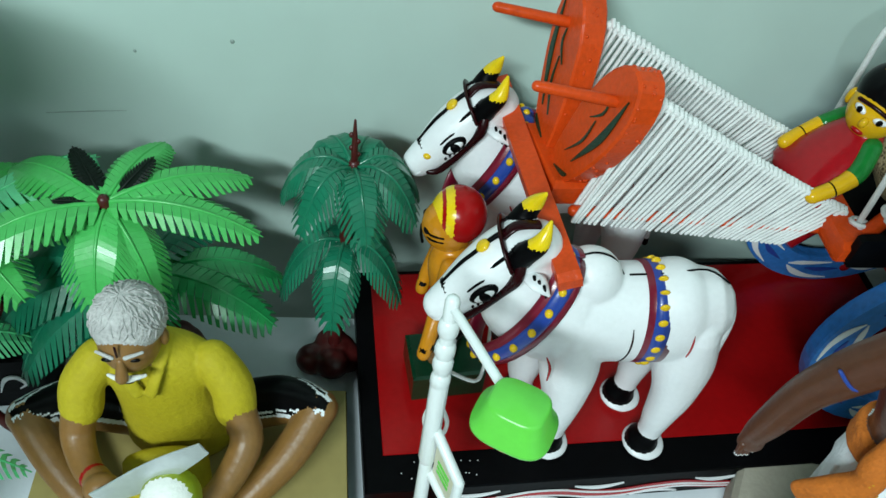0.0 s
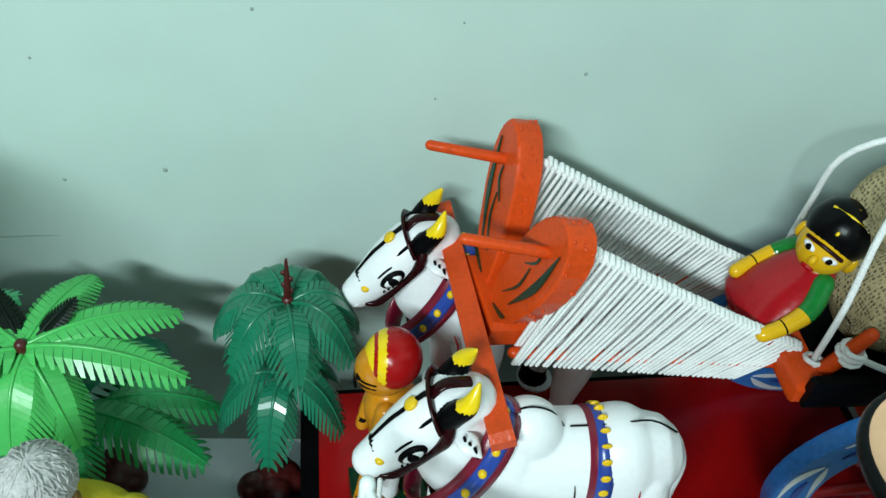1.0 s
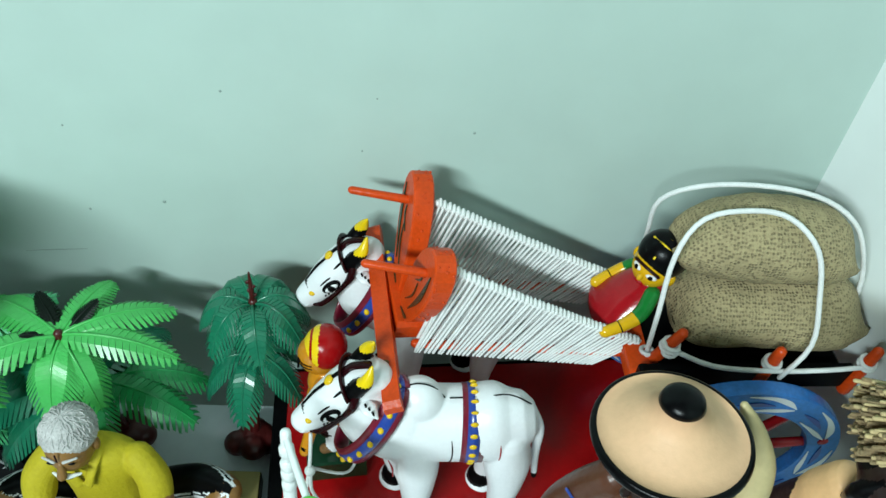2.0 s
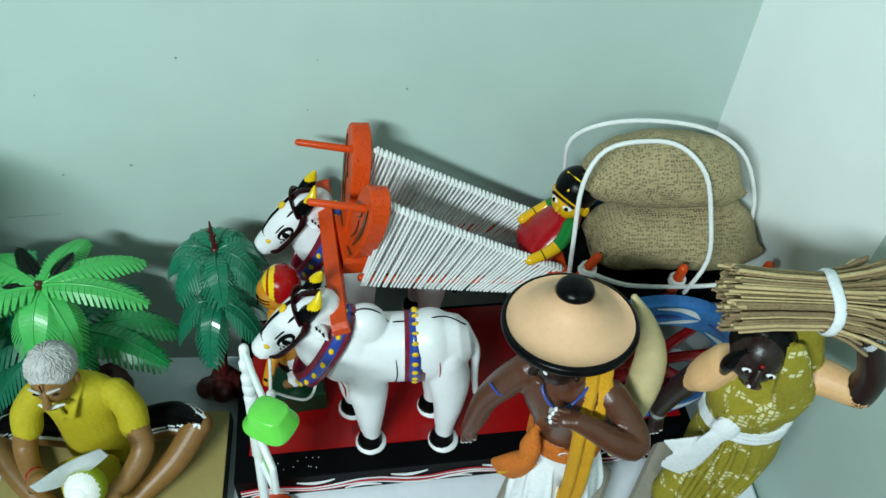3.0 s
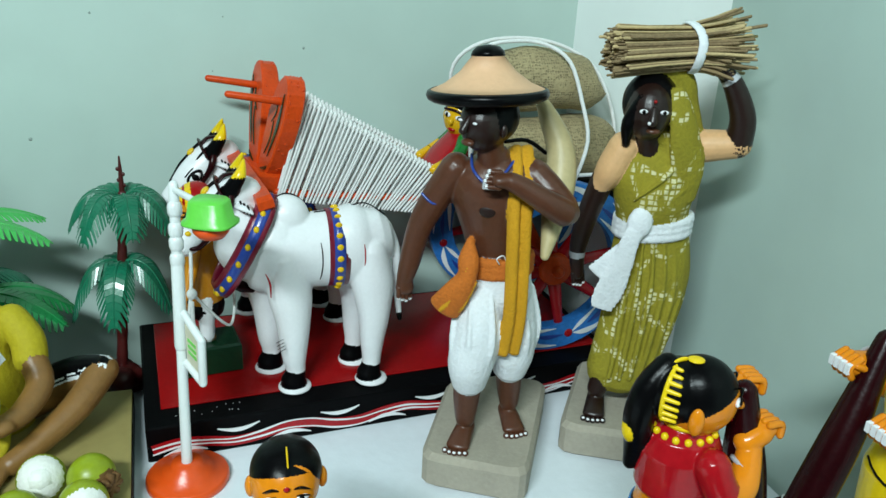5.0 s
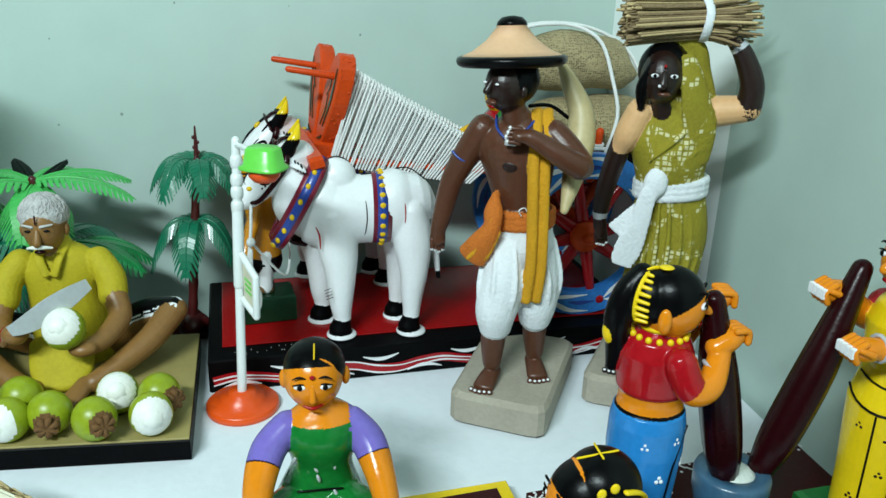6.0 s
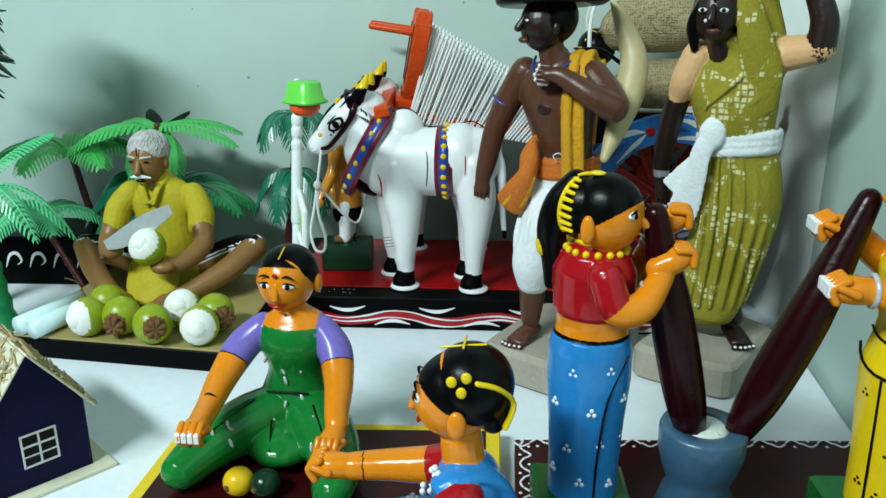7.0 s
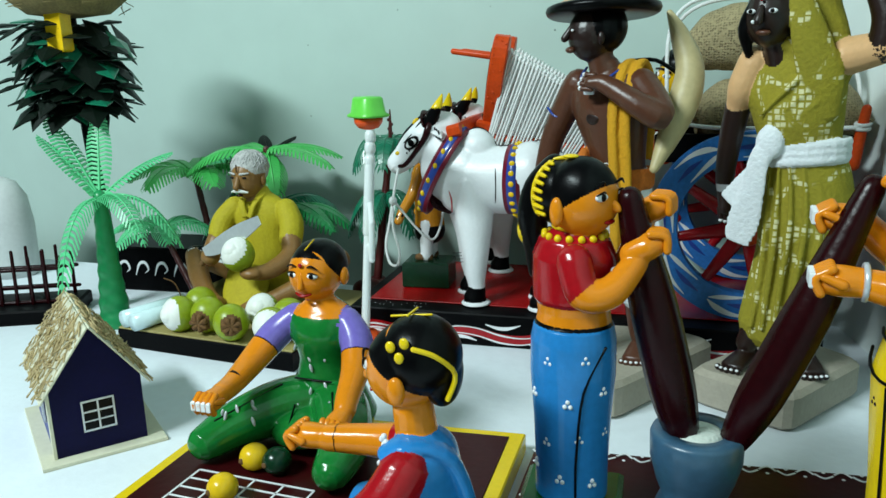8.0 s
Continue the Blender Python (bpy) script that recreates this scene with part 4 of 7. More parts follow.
# farmer with the wide hat
F = Vector((-0.46, -0.89, 0))
s = Shape()
skin = "clay_skin_dark"
for hip, knee, ank in (((0.318, 0.246, 0.150), (0.307, 0.231, 0.088), (0.306, 0.231, 0.047)), ((0.343, 0.250, 0.150), (0.346, 0.243, 0.088), (0.349, 0.246, 0.047))):
    s.tube([knee, ((knee[0] + ank[0]) / 2, (knee[1] + ank[1]) / 2 + 0.002, 0.068), ank], [0.0105, 0.0108, 0.0082], skin, seg=16)
    foot(s, ank, (-0.55, -0.83) if ank[0] < 0.33 else (-0.1, -0.99), skin)
    kx, ky, kz = knee
    s.tube([hip, ((hip[0] + kx) / 2, (hip[1] + ky) / 2 - 0.004, 0.122), (kx, ky - 0.001, 0.098), (kx, ky, 0.084)], [(0.018, 0.018), (0.0192, 0.0188), (0.0180, 0.0175), (0.0150, 0.0148)], "cotton_white", seg=22, up=(0, 1, 0))
    for j in range(7):
        a = 2 * math.pi * j / 7 + 0.3
        s.tube([(hip[0] + 0.018 * math.cos(a), hip[1] + 0.018 * math.sin(a), 0.155), ((hip[0] + kx) / 2 + 0.0208 * math.cos(a + 0.2), (hip[1] + ky) / 2 - 0.004 + 0.0198 * math.sin(a + 0.2), 0.120), (kx + 0.014 * math.cos(a + 0.3), ky + 0.014 * math.sin(a + 0.3), 0.088)], [0.0012, 0.0026, 0.0012], "cotton_white", seg=6)
s.tube([(0.330, 0.247, 0.150), (0.329, 0.247, 0.172)], [(0.028, 0.022), (0.026, 0.020)], "cotton_white", seg=24, up=F)
s.tube([(0.329, 0.247, 0.165), (0.327, 0.246, 0.185), (0.323, 0.243, 0.210), (0.319, 0.240, 0.232), (0.317, 0.238, 0.249), (0.315, 0.236, 0.258)], [(0.024, 0.019), (0.0225, 0.0175), (0.0275, 0.020), (0.032, 0.021), (0.029, 0.016), (0.012, 0.011)], skin, seg=28, up=F)
s.tube([(0.315, 0.236, 0.252), (0.310, 0.233, 0.270)], [0.0105, 0.0098], skin, seg=16)
s.ball((0.318 + F.x * 0.0195, 0.241 + F.y * 0.0195, 0.222), (0.0060, 0.0013, 0.0045), "clay_skin_black", (0, 0, -27))
# head under the hat, turned to his right
s.base = pose(0.306, 0.231, 0, 0, 0, -36) @ pose(-0.306, -0.231, 0)
s.ball((0.305, 0.230, 0.284), (0.0165, 0.0185, 0.0205), "clay_skin_black", (0, 0, -27))
s.ball((0.310, 0.236, 0.288), (0.0178, 0.0185, 0.019), "hair_black", (0, 0, -27))
s.tube([(0.2982, 0.2150, 0.289), (0.2955, 0.2112, 0.281)], [0.0020, 0.0030], "clay_skin_black", seg=10, sub=1)
s.ball((0.2985, 0.2145, 0.2725), (0.0055, 0.0035, 0.0025), "clay_skin_dark", (0, 0, -27))
for sg in (-1, 1):
    s.ball((0.2975 + sg * 0.0062, 0.2142 - sg * 0.0032, 0.2865), (0.0022, 0.0011, 0.0010), "white_paint", (0, 0, -27), seg=8, rings=5)
    s.ball((0.306 - sg * -0.0148, 0.232 + sg * -0.0078, 0.281), (0.0025, 0.003, 0.005), "clay_skin_black", seg=10)
s.base = Matrix.Identity(4)
s.base = pose(0.310, 0.243, 0.299, -5, -2, 0)
s.lathe([(0.010, -0.0015), (0.0395, -0.0025), (0.0425, -0.0008), (0.0436, 0.0020), (0.0428, 0.0046), (0.0405, 0.0058), (0.0402, 0.0052), (0.031, 0.0092), (0.020, 0.0172), (0.0115, 0.0275), (0.0122, 0.0280), (0.0112, 0.0310), (0.0080, 0.0340), (0.002, 0.0352)],
        lambda c: "hair_black" if (c.z > 0.0285 or c.z < 0.0056 and math.hypot(c.x, c.y) > 0.0385 or c.z < 0) else "hat_tan", seg=56, solid=False)
s.base = Matrix.Identity(4)
# arms: one hanging, one bent to the chest
s.tube([(0.292, 0.250, 0.247), (0.281, 0.256, 0.225), (0.270, 0.261, 0.200), (0.264, 0.263, 0.172), (0.261, 0.264, 0.158)], [0.0115, 0.0112, 0.0095, 0.0082, 0.0066], skin, seg=16)
hand(s, (0.261, 0.264, 0.160), (0.2605, 0.262, 0.139), skin)
s.tube([(0.344, 0.226, 0.247), (0.354, 0.215, 0.236), (0.360, 0.203, 0.226), (0.345, 0.200, 0.234), (0.328, 0.204, 0.244), (0.318, 0.206, 0.249)], [0.0115, 0.0112, 0.0105, 0.0090, 0.0075, 0.0065], skin, seg=16)
hand(s, (0.319, 0.206, 0.249), (0.300, 0.211, 0.250), skin)
# amulets and armband
s.tube([(0.3265, 0.2255, 0.257), (0.316, 0.2185, 0.249), (0.3065, 0.2195, 0.243), (0.298, 0.2285, 0.251), (0.300, 0.240, 0.259)], [0.0011] * 5, "blue_paint", seg=6)
s.box((0.3065, 0.2178, 0.2425), (0.009, 0.002, 0.005), "silver_paint", (10, 0, -27), 0.0005)
s.tube([(0.268, 0.252, 0.228), (0.275, 0.247, 0.222), (0.285, 0.249, 0.222), (0.289, 0.257, 0.226)], [0.001] * 4, "blue_paint", seg=6)
# waist sash with its knot, and the shawl over the shoulder
for k in range(3):
    s.tube([(0.329 + 0.0262 * math.cos(a) * 0.89 + 0.021 * math.sin(a) * 0.46, 0.247 - 0.0262 * math.cos(a) * 0.46 + 0.021 * math.sin(a) * 0.89, 0.170 + k * 0.0045 + 0.002 * math.cos(a)) for a in [2 * math.pi * i / 20 for i in range(21)]], [(0.0024, 0.0038)] * 21, "sash_orange", seg=8, sub=1)
s.tube([(0.302, 0.236, 0.196), (0.300, 0.231, 0.184), (0.299, 0.229, 0.172), (0.293, 0.232, 0.158), (0.285, 0.236, 0.144)], [(0.003, 0.004), (0.008, 0.007), (0.0075, 0.007), (0.011, 0.007), (0.013, 0.005)], "sash_orange", seg=14)
for k in range(5):
    s.tube([(0.297 + 0.002 * k, 0.2245, 0.180 - 0.003 * k), (0.290 + 0.0015 * k, 0.2285, 0.158 - 0.003 * k), (0.280 + 0.003 * k, 0.2325, 0.143)], [0.0012, 0.002, 0.001], "sash_orange" if k % 2 else "shawl_yellow", seg=6)
for dx in (-0.0045, 0.0045):
    s.tube([(0.345 + dx * 0.4, 0.262, 0.190), (0.344 + dx * 0.6, 0.258, 0.240), (0.337 + dx, 0.240, 0.262), (0.332 + dx, 0.222, 0.250), (0.330 + dx, 0.2145, 0.222), (0.333 + dx, 0.2165, 0.180), (0.335 + dx, 0.2185, 0.140), (0.334 + dx, 0.2225, 0.108)], [(0.0052, 0.0032)] * 8, "shawl_yellow", seg=10, up=(0, -1, 0.3))
s.tube([(0.321, 0.2225, 0.182), (0.318, 0.2205, 0.187), (0.323, 0.2205, 0.189), (0.327, 0.2225, 0.182)], [0.0005] * 4, "cotton_white", seg=6)
out, at = slab_base([(0.264, 0.214), (0.338, 0.172), (0.408, 0.298), (0.330, 0.338)], 0.03)
s.slab(out, 0.0, 0.030, "clay", 0.004)
lean = lambda z: max(0.0, (z - 0.16) / 0.14)
s.v = [(x + 0.003 * lean(z), y + 0.007 * lean(z), z + 0.001 * lean(z)) for x, y, z in s.v]
s.melt(0.0010, 4)
s.done("farmer_figurine", at=at, label="clay farmer in wide tan hat and white dhoti", category="figurine")

s = Shape()
s.base = pose(0.002, 0.010, -0.004)
s.tube([(0.358, 0.262, 0.303), (0.367, 0.257, 0.285), (0.3755, 0.248, 0.262), (0.373, 0.238, 0.238), (0.364, 0.225, 0.212), (0.3555, 0.214, 0.190)], [0.0025, 0.0075, 0.0105, 0.0118, 0.0085, 0.0035], "tusk_cream", seg=18)
s.tube([(0.332, 0.252, 0.268), (0.350, 0.254, 0.268), (0.366, 0.254, 0.258)], [0.0016] * 3, "hair_black", seg=8)
s.done("shoulder_horn", at=(0.3575, 0.224, 0.186), label="cream curved horn slung by a black strap under the farmer's arm", category="horn")

# woman carrying a bundle
F = Vector((-0.35, -0.94, 0))
s = Shape()
skin = "clay_skin_black"
for ank, way in (((0.431, 0.248, 0.048), (-0.5, -0.86)), ((0.474, 0.254, 0.048), (0.2, -0.97))):
    s.tube([(ank[0] * 0.35 + 0.453 * 0.65, ank[1] + 0.003, 0.092), ank], [0.011, 0.0085], skin, seg=14, sub=2)
    foot(s, ank, way, skin)
s.tube([(0.449, 0.249, 0.062), (0.453, 0.249, 0.085), (0.462, 0.251, 0.120), (0.465, 0.251, 0.150), (0.463, 0.250, 0.178), (0.458, 0.247, 0.200), (0.454, 0.244, 0.225), (0.450, 0.242, 0.248), (0.445, 0.239, 0.264), (0.440, 0.236, 0.272)],
       [(0.027, 0.019), (0.0275, 0.020), (0.0305, 0.024), (0.0335, 0.026), (0.031, 0.024), (0.0275, 0.0215), (0.031, 0.0245), (0.034, 0.022), (0.027, 0.016), (0.012, 0.011)], "sari_olive", seg=36, sub=6, up=F)
for k in range(9):
    a = -2.6 + k * 0.33
    x = 0.462 + 0.032 * math.cos(a)
    y = 0.250 + 0.026 * math.sin(a)
    s.tube([(0.460 + 0.026 * math.cos(a), 0.247 + 0.021 * math.sin(a), 0.192), (x + 0.003, y, 0.150), (x - 0.002 - 0.01 * (k - 4) / 9, y, 0.105), (0.452 + 0.028 * math.cos(a + 0.25), 0.248 + 0.020 * math.sin(a + 0.25), 0.066)], [0.0010, 0.0022, 0.0026, 0.0018], "sari_olive", seg=8)
for k in (0, 2, 4):
    s.tube([(0.428 + 0.004 * k, 0.229 - 0.0015 * k, 0.224 - 0.002 * k), (0.444 + 0.004 * k, 0.219, 0.243 - 0.003 * k), (0.463 + 0.003 * k, 0.222, 0.262 - 0.004 * k), (0.474 + 0.002 * k, 0.236, 0.270 - 0.003 * k)], [0.0008, 0.0017, 0.0021, 0.0012], "sari_olive", seg=8)
s.tube([(0.440, 0.236, 0.262), (0.434, 0.233, 0.282)], [0.010, 0.0095], skin, seg=14)
s.ball((0.431, 0.231, 0.293), (0.0165, 0.019, 0.0215), skin, (0, 0, -20))
s.ball((0.4350, 0.2375, 0.2975), (0.0200, 0.0190, 0.0225), "hair_black", (0, 0, -20))
s.tube([(0.421, 0.2245, 0.303), (0.415, 0.229, 0.285), (0.418, 0.234, 0.268)], [0.004, 0.0052, 0.003], "hair_black", seg=10)
s.tube([(0.4245, 0.2130, 0.298), (0.4225, 0.2095, 0.289)], [0.0018, 0.0032], skin, seg=10, sub=1)
s.ball((0.4265, 0.2135, 0.2815), (0.005, 0.003, 0.002), "clay_skin_dark", (0, 0, -20))
s.ball((0.4195, 0.2085, 0.2885), 0.0013, "white_paint", seg=8)
s.ball((0.4245, 0.2125, 0.303), 0.0013, "red_paint", seg=8)
for sg in (-1, 1):
    s.ball((0.425 + sg * 0.0068, 0.2132 - sg * 0.0025, 0.2955), (0.0032, 0.0014, 0.0017), "white_paint", (0, 0, -20), seg=10, rings=6)
    s.ball((0.4245 + sg * 0.0068, 0.2120 - sg * 0.0025, 0.2955), (0.0015, 0.001, 0.0015), "hair_black", seg=8, rings=5)
# hood of the sari over the back of the head, falling to the shoulders
s.tube([(0.440, 0.241, 0.3170), (0.450, 0.2455, 0.309), (0.456, 0.2475, 0.292), (0.461, 0.246, 0.270), (0.462, 0.244, 0.250)], [(0.016, 0.006), (0.0225, 0.012), (0.0235, 0.0155), (0.0255, 0.016), (0.026, 0.016)], "sari_olive", seg=22, up=(-0.8, -0.6, 0.2))
s.tube([(0.447, 0.222, 0.309), (0.452, 0.219, 0.292), (0.458, 0.2195, 0.272), (0.466, 0.2205, 0.250), (0.470, 0.224, 0.225)], [(0.006, 0.003), (0.010, 0.004), (0.013, 0.005), (0.014, 0.005), (0.009, 0.004)], "sari_olive", seg=14, up=(0, -1, 0.2))
s.tube([(0.424, 0.246, 0.262), (0.418, 0.250, 0.244), (0.414, 0.254, 0.232)], [(0.014, 0.012), (0.0145, 0.012), (0.010, 0.009)], "clay_skin_light", seg=18)
s.tube([(0.415, 0.253, 0.238), (0.410, 0.261, 0.208), (0.407, 0.267, 0.178), (0.408, 0.269, 0.160)], [0.0095, 0.0088, 0.0074, 0.006], [(0.74, skin), (0.83, "silver_paint"), (1, skin)], seg=16, sub=14)
hand(s, (0.408, 0.269, 0.160), (0.411, 0.266, 0.138), skin)
s.tube([(0.472, 0.238, 0.262), (0.486, 0.228, 0.266), (0.500, 0.214, 0.270)], [0.0135, 0.0125, 0.0105], "clay_skin_light", seg=16)
s.tube([(0.500, 0.214, 0.270), (0.5, 0.214, 0.290), (0.491, 0.218, 0.312), (0.483, 0.221, 0.322)], [0.0105, 0.0095, 0.0078, 0.006], [(0.72, skin), (0.82, "silver_paint"), (1, skin)], seg=16, sub=14)
hand(s, (0.484, 0.221, 0.322), (0.472, 0.220, 0.338), skin)
# white waist sash, its knot and falling end
for k in range(3):
    s.tube([(0.460 + 0.0295 * math.cos(a) * 0.94 + 0.0232 * math.sin(a) * 0.35, 0.248 - 0.0295 * math.cos(a) * 0.35 + 0.0232 * math.sin(a) * 0.94, 0.193 + k * 0.005 + 0.003 * math.cos(a)) for a in [2 * math.pi * i / 20 for i in range(21)]], [(0.0026, 0.004)] * 21, "cotton_white", seg=8, sub=1)
s.ball((0.436, 0.2280, 0.206), (0.0098, 0.0052, 0.0125), "cotton_white", (0, 0, -20))
s.tube([(0.438, 0.2265, 0.212), (0.430, 0.227, 0.195), (0.427, 0.230, 0.170), (0.422, 0.235, 0.147), (0.418, 0.238, 0.130)], [(0.005, 0.0025), (0.0075, 0.0022), (0.009, 0.0018), (0.0125, 0.0014), (0.010, 0.0008)], "cotton_white", seg=14, up=(-0.35, -0.94, 0))
s.tube([(0.438, 0.2265, 0.200), (0.424, 0.232, 0.180), (0.411, 0.240, 0.160)], [(0.004, 0.002), (0.0075, 0.0015), (0.010, 0.0008)], "cotton_white", seg=12, up=(-0.5, -0.85, 0))
out, at = slab_base([(0.388, 0.228), (0.462, 0.190), (0.520, 0.285), (0.460, 0.335)], 0.03)
s.slab(out, 0.0, 0.030, "clay", 0.004)
s.melt(0.0010, 4)
s.done("bundle_woman_figurine", at=at, label="clay woman in olive batik sari with white sash", category="figurine")

# bundle of twigs on her head
random.seed(21)
bundle = thing("twig_bundle", pose(0.445, 0.236, 0.316), "bundle of brown twigs tied with a white band", "bundle")
bundle.rotation_euler = (0, radians(-4), radians(-8))
for k in range(230):
    r, a = 0.0195 * math.sqrt(random.random()), random.uniform(0, 6.283)
    y, z = r * math.cos(a) * 1.15, 0.0205 + r * math.sin(a) * 0.95
    j = random.uniform(-0.006, 0.006)
    s = Shape()
    e = 1 + 0.5 * random.random()
    s.tube([(-0.040 + j, y, z), (0.012, y * 0.8, 0.0205 + (z - 0.0205) * 0.85), (0.046 + j * 2, y * e * 1.1, 0.0205 + (z - 0.0205) * e)], [random.uniform(0.0006, 0.0015)] * 3, "twig" if k % 3 else "straw", seg=5, sub=2)
    s.done("twig", bundle)
s = Shape()
s.tube([(0.016 + 0.001 * math.sin(3 * a), 0.0205 * math.cos(a), 0.0205 + 0.0175 * math.sin(a)) for a in [2 * math.pi * i / 20 for i in range(21)]], [(0.0012, 0.0036)] * 21, "cotton_white", seg=8, sub=1, up=(1, 0, 0))
s.done("tie", bundle, label="white cloth tie")

# ---- coconut seller ----
s = Shape()
s.slab([(-0.146, 0.196), (0.056, 0.188), (0.046, 0.372), (-0.150, 0.374)], 0.0, 0.0185, "black_paint", 0.001)
bd = s.done("seller_board", at=(-0.05, 0.28, 0), label="khaki-topped display board with black edges", category="board")
s = Shape()
s.slab([(-0.145, 0.1965), (0.0555, 0.1885), (0.0455, 0.3715), (-0.1495, 0.3735)], 0.0187, 0.0205, "board_khaki", 0.0004)
s.v = [(p[0] + 0.05, p[1] - 0.28, p[2]) for p in s.v]
s.done("board_top", bd, label="matt khaki paper top")

s = Shape()
skin = "clay_skin_tan"
s.tube([(-0.060, 0.340, 0.028), (-0.060, 0.340, 0.055), (-0.061, 0.336, 0.090), (-0.061, 0.333, 0.115), (-0.063, 0.331, 0.131)], [(0.036, 0.026), (0.034, 0.026), (0.031, 0.023), (0.033, 0.019), (0.015, 0.013)], "shirt_yellow", seg=30, up=(0, -1, 0))
s.tube([(-0.064, 0.329, 0.126), (-0.066, 0.326, 0.142)], [0.0115, 0.011], skin, seg=14)
s.base = pose(0, 0, -0.005)
s.ball((-0.067, 0.322, 0.157), (0.0165, 0.019, 0.0225), skin)
s.ball((-0.067, 0.3265, 0.1655), (0.0195, 0.0205, 0.0195), lambda c: "hair_grey" if c.z > 0.160 or c.y > 0.327 else skin)
for k in range(190):
    a, b = random.uniform(0, 6.28), random.uniform(0.15, 1.5)
    if math.sin(a) * math.cos(b) < -0.6 and b < 0.55:
        continue
    a2, b2 = a + random.uniform(-0.25, 0.25), b - random.uniform(0.2, 0.4)
    s.tube([(-0.067 + 0.0197 * math.cos(p) * math.cos(q), 0.3268 + 0.0206 * math.sin(p) * math.cos(q), 0.1655 + 0.0196 * math.sin(q)) for p, q in ((a, b), ((a + a2) / 2, (b + b2) / 2), (a2, b2))], [0.0004, 0.0009, 0.0004], "hair_grey", seg=5, sub=1)
s.tube([(-0.0675, 0.3040, 0.159), (-0.0675, 0.3000, 0.1495)], [0.002, 0.0036], skin, seg=10, sub=1)
s.tube([(-0.077, 0.3055, 0.1435), (-0.0675, 0.3015, 0.1455), (-0.058, 0.3055, 0.1435)], [0.0010, 0.0021, 0.0010], "nut_white", seg=8)
s.ball((-0.0675, 0.3045, 0.1405), (0.0045, 0.0025, 0.0018), "maroon_paint", seg=10)
s.tube([(-0.0675, 0.3032, 0.172), (-0.0675, 0.3025, 0.165)], [0.0007, 0.0007], "maroon_paint", seg=6, sub=1)
for sg in (-1, 1):
    s.base = pose(0, 0, -0.005)
    s.ball((-0.0675 + sg * 0.0068, 0.3050, 0.1585), (0.0033, 0.0012, 0.0013), "hair_black", seg=10, rings=6)
    s.tube([(-0.0675 + sg * 0.0035, 0.3035, 0.1625), (-0.0675 + sg * 0.0115, 0.3065, 0.1635)], [0.0013, 0.0009], "hair_grey", seg=6, sub=1)
    s.ball((-0.067 + sg * 0.0172, 0.324, 0.154), (0.0025, 0.004, 0.006), skin, seg=10)
    s.base = Matrix.Identity(4)
    # collar and short sleeves
    s.tube([(-0.064 + sg * 0.011, 0.326, 0.134), (-0.064 + sg * 0.008, 0.3135, 0.126), (-0.064 + sg * 0.003, 0.310, 0.112)], [(0.004, 0.002)] * 3, "shirt_yellow", seg=8)
    x = -0.061 + sg * 0.032
    s.tube([(x, 0.331, 0.117), (x + sg * 0.010, 0.323, 0.103), (x + sg * 0.012, 0.316, 0.089)], [0.0120, 0.0128, 0.0125], "shirt_yellow", seg=16)
s.tube([(-0.104, 0.317, 0.094), (-0.108, 0.306, 0.076), (-0.100, 0.288, 0.070), (-0.089, 0.276, 0.074)], [0.0105, 0.0098, 0.0085, 0.0080], [(0.78, skin), (0.83, "red_paint"), (1, skin)], seg=16, sub=12)
s.ball((-0.0855, 0.271, 0.077), (0.0105, 0.0085, 0.009), skin)
s.tube([(-0.018, 0.317, 0.094), (-0.010, 0.302, 0.076), (-0.020, 0.280, 0.065), (-0.030, 0.268, 0.064)], [0.0105, 0.0100, 0.0088, 0.0075], skin, seg=16)
s.ball((-0.033, 0.263, 0.065), (0.0115, 0.0095, 0.0065), skin)
def lungi(c, axis):
    """Bare leg with the hem of a dark striped wrap along its top."""
    d = c.z - axis
    return "clay_skin_tan" if d < 0.0062 else ("cotton_white" if d < 0.0088 or 0.0105 < d < 0.0115 else "hair_black")


s.tube([(-0.030, 0.345, 0.038), (0.006, 0.342, 0.056), (0.030, 0.330, 0.066)], [0.0175, 0.016, 0.0125], lambda c: lungi(c, 0.038 + (c.x + 0.03) * 0.467), seg=64, sub=12)
s.tube([(0.030, 0.330, 0.066), (0.012, 0.305, 0.050), (-0.015, 0.280, 0.036), (-0.030, 0.268, 0.030)], [0.0122, 0.0115, 0.0095, 0.0085], skin, seg=18)
s.tube([(-0.090, 0.345, 0.038), (-0.125, 0.340, 0.052), (-0.147, 0.326, 0.060)], [0.0175, 0.016, 0.0120], lambda c: lungi(c, 0.038 - (c.x + 0.09) * 0.386), seg=64, sub=12)
s.tube([(-0.147, 0.326, 0.060), (-0.125, 0.300, 0.046), (-0.098, 0.276, 0.034), (-0.082, 0.266, 0.030)], [0.0118, 0.0110, 0.0095, 0.0085], skin, seg=18)
for fx, d in ((-0.036, -1), (-0.078, 1)):
    s.tube([(fx, 0.266, 0.030), (fx + d * 0.006, 0.252, 0.0265), (fx + d * 0.010, 0.243, 0.0245)], [(0.008, 0.007), (0.009, 0.0055), (0.009, 0.0035)], skin, seg=14)
    for k in range(5):
        s.ball((fx + d * 0.010 + (k - 2) * 0.0040, 0.2385 + abs(k - 2) * 0.001, 0.0238), 0.0027, skin, seg=8, rings=6)
s.tube([(-0.060, 0.300, 0.055), (-0.058, 0.285, 0.036), (-0.057, 0.272, 0.026)], [(0.026, 0.008), (0.026, 0.008), (0.018, 0.005)], "shirt_yellow", seg=18, up=(0, -0.6, 0.8))
s.melt(0.0010, 4)
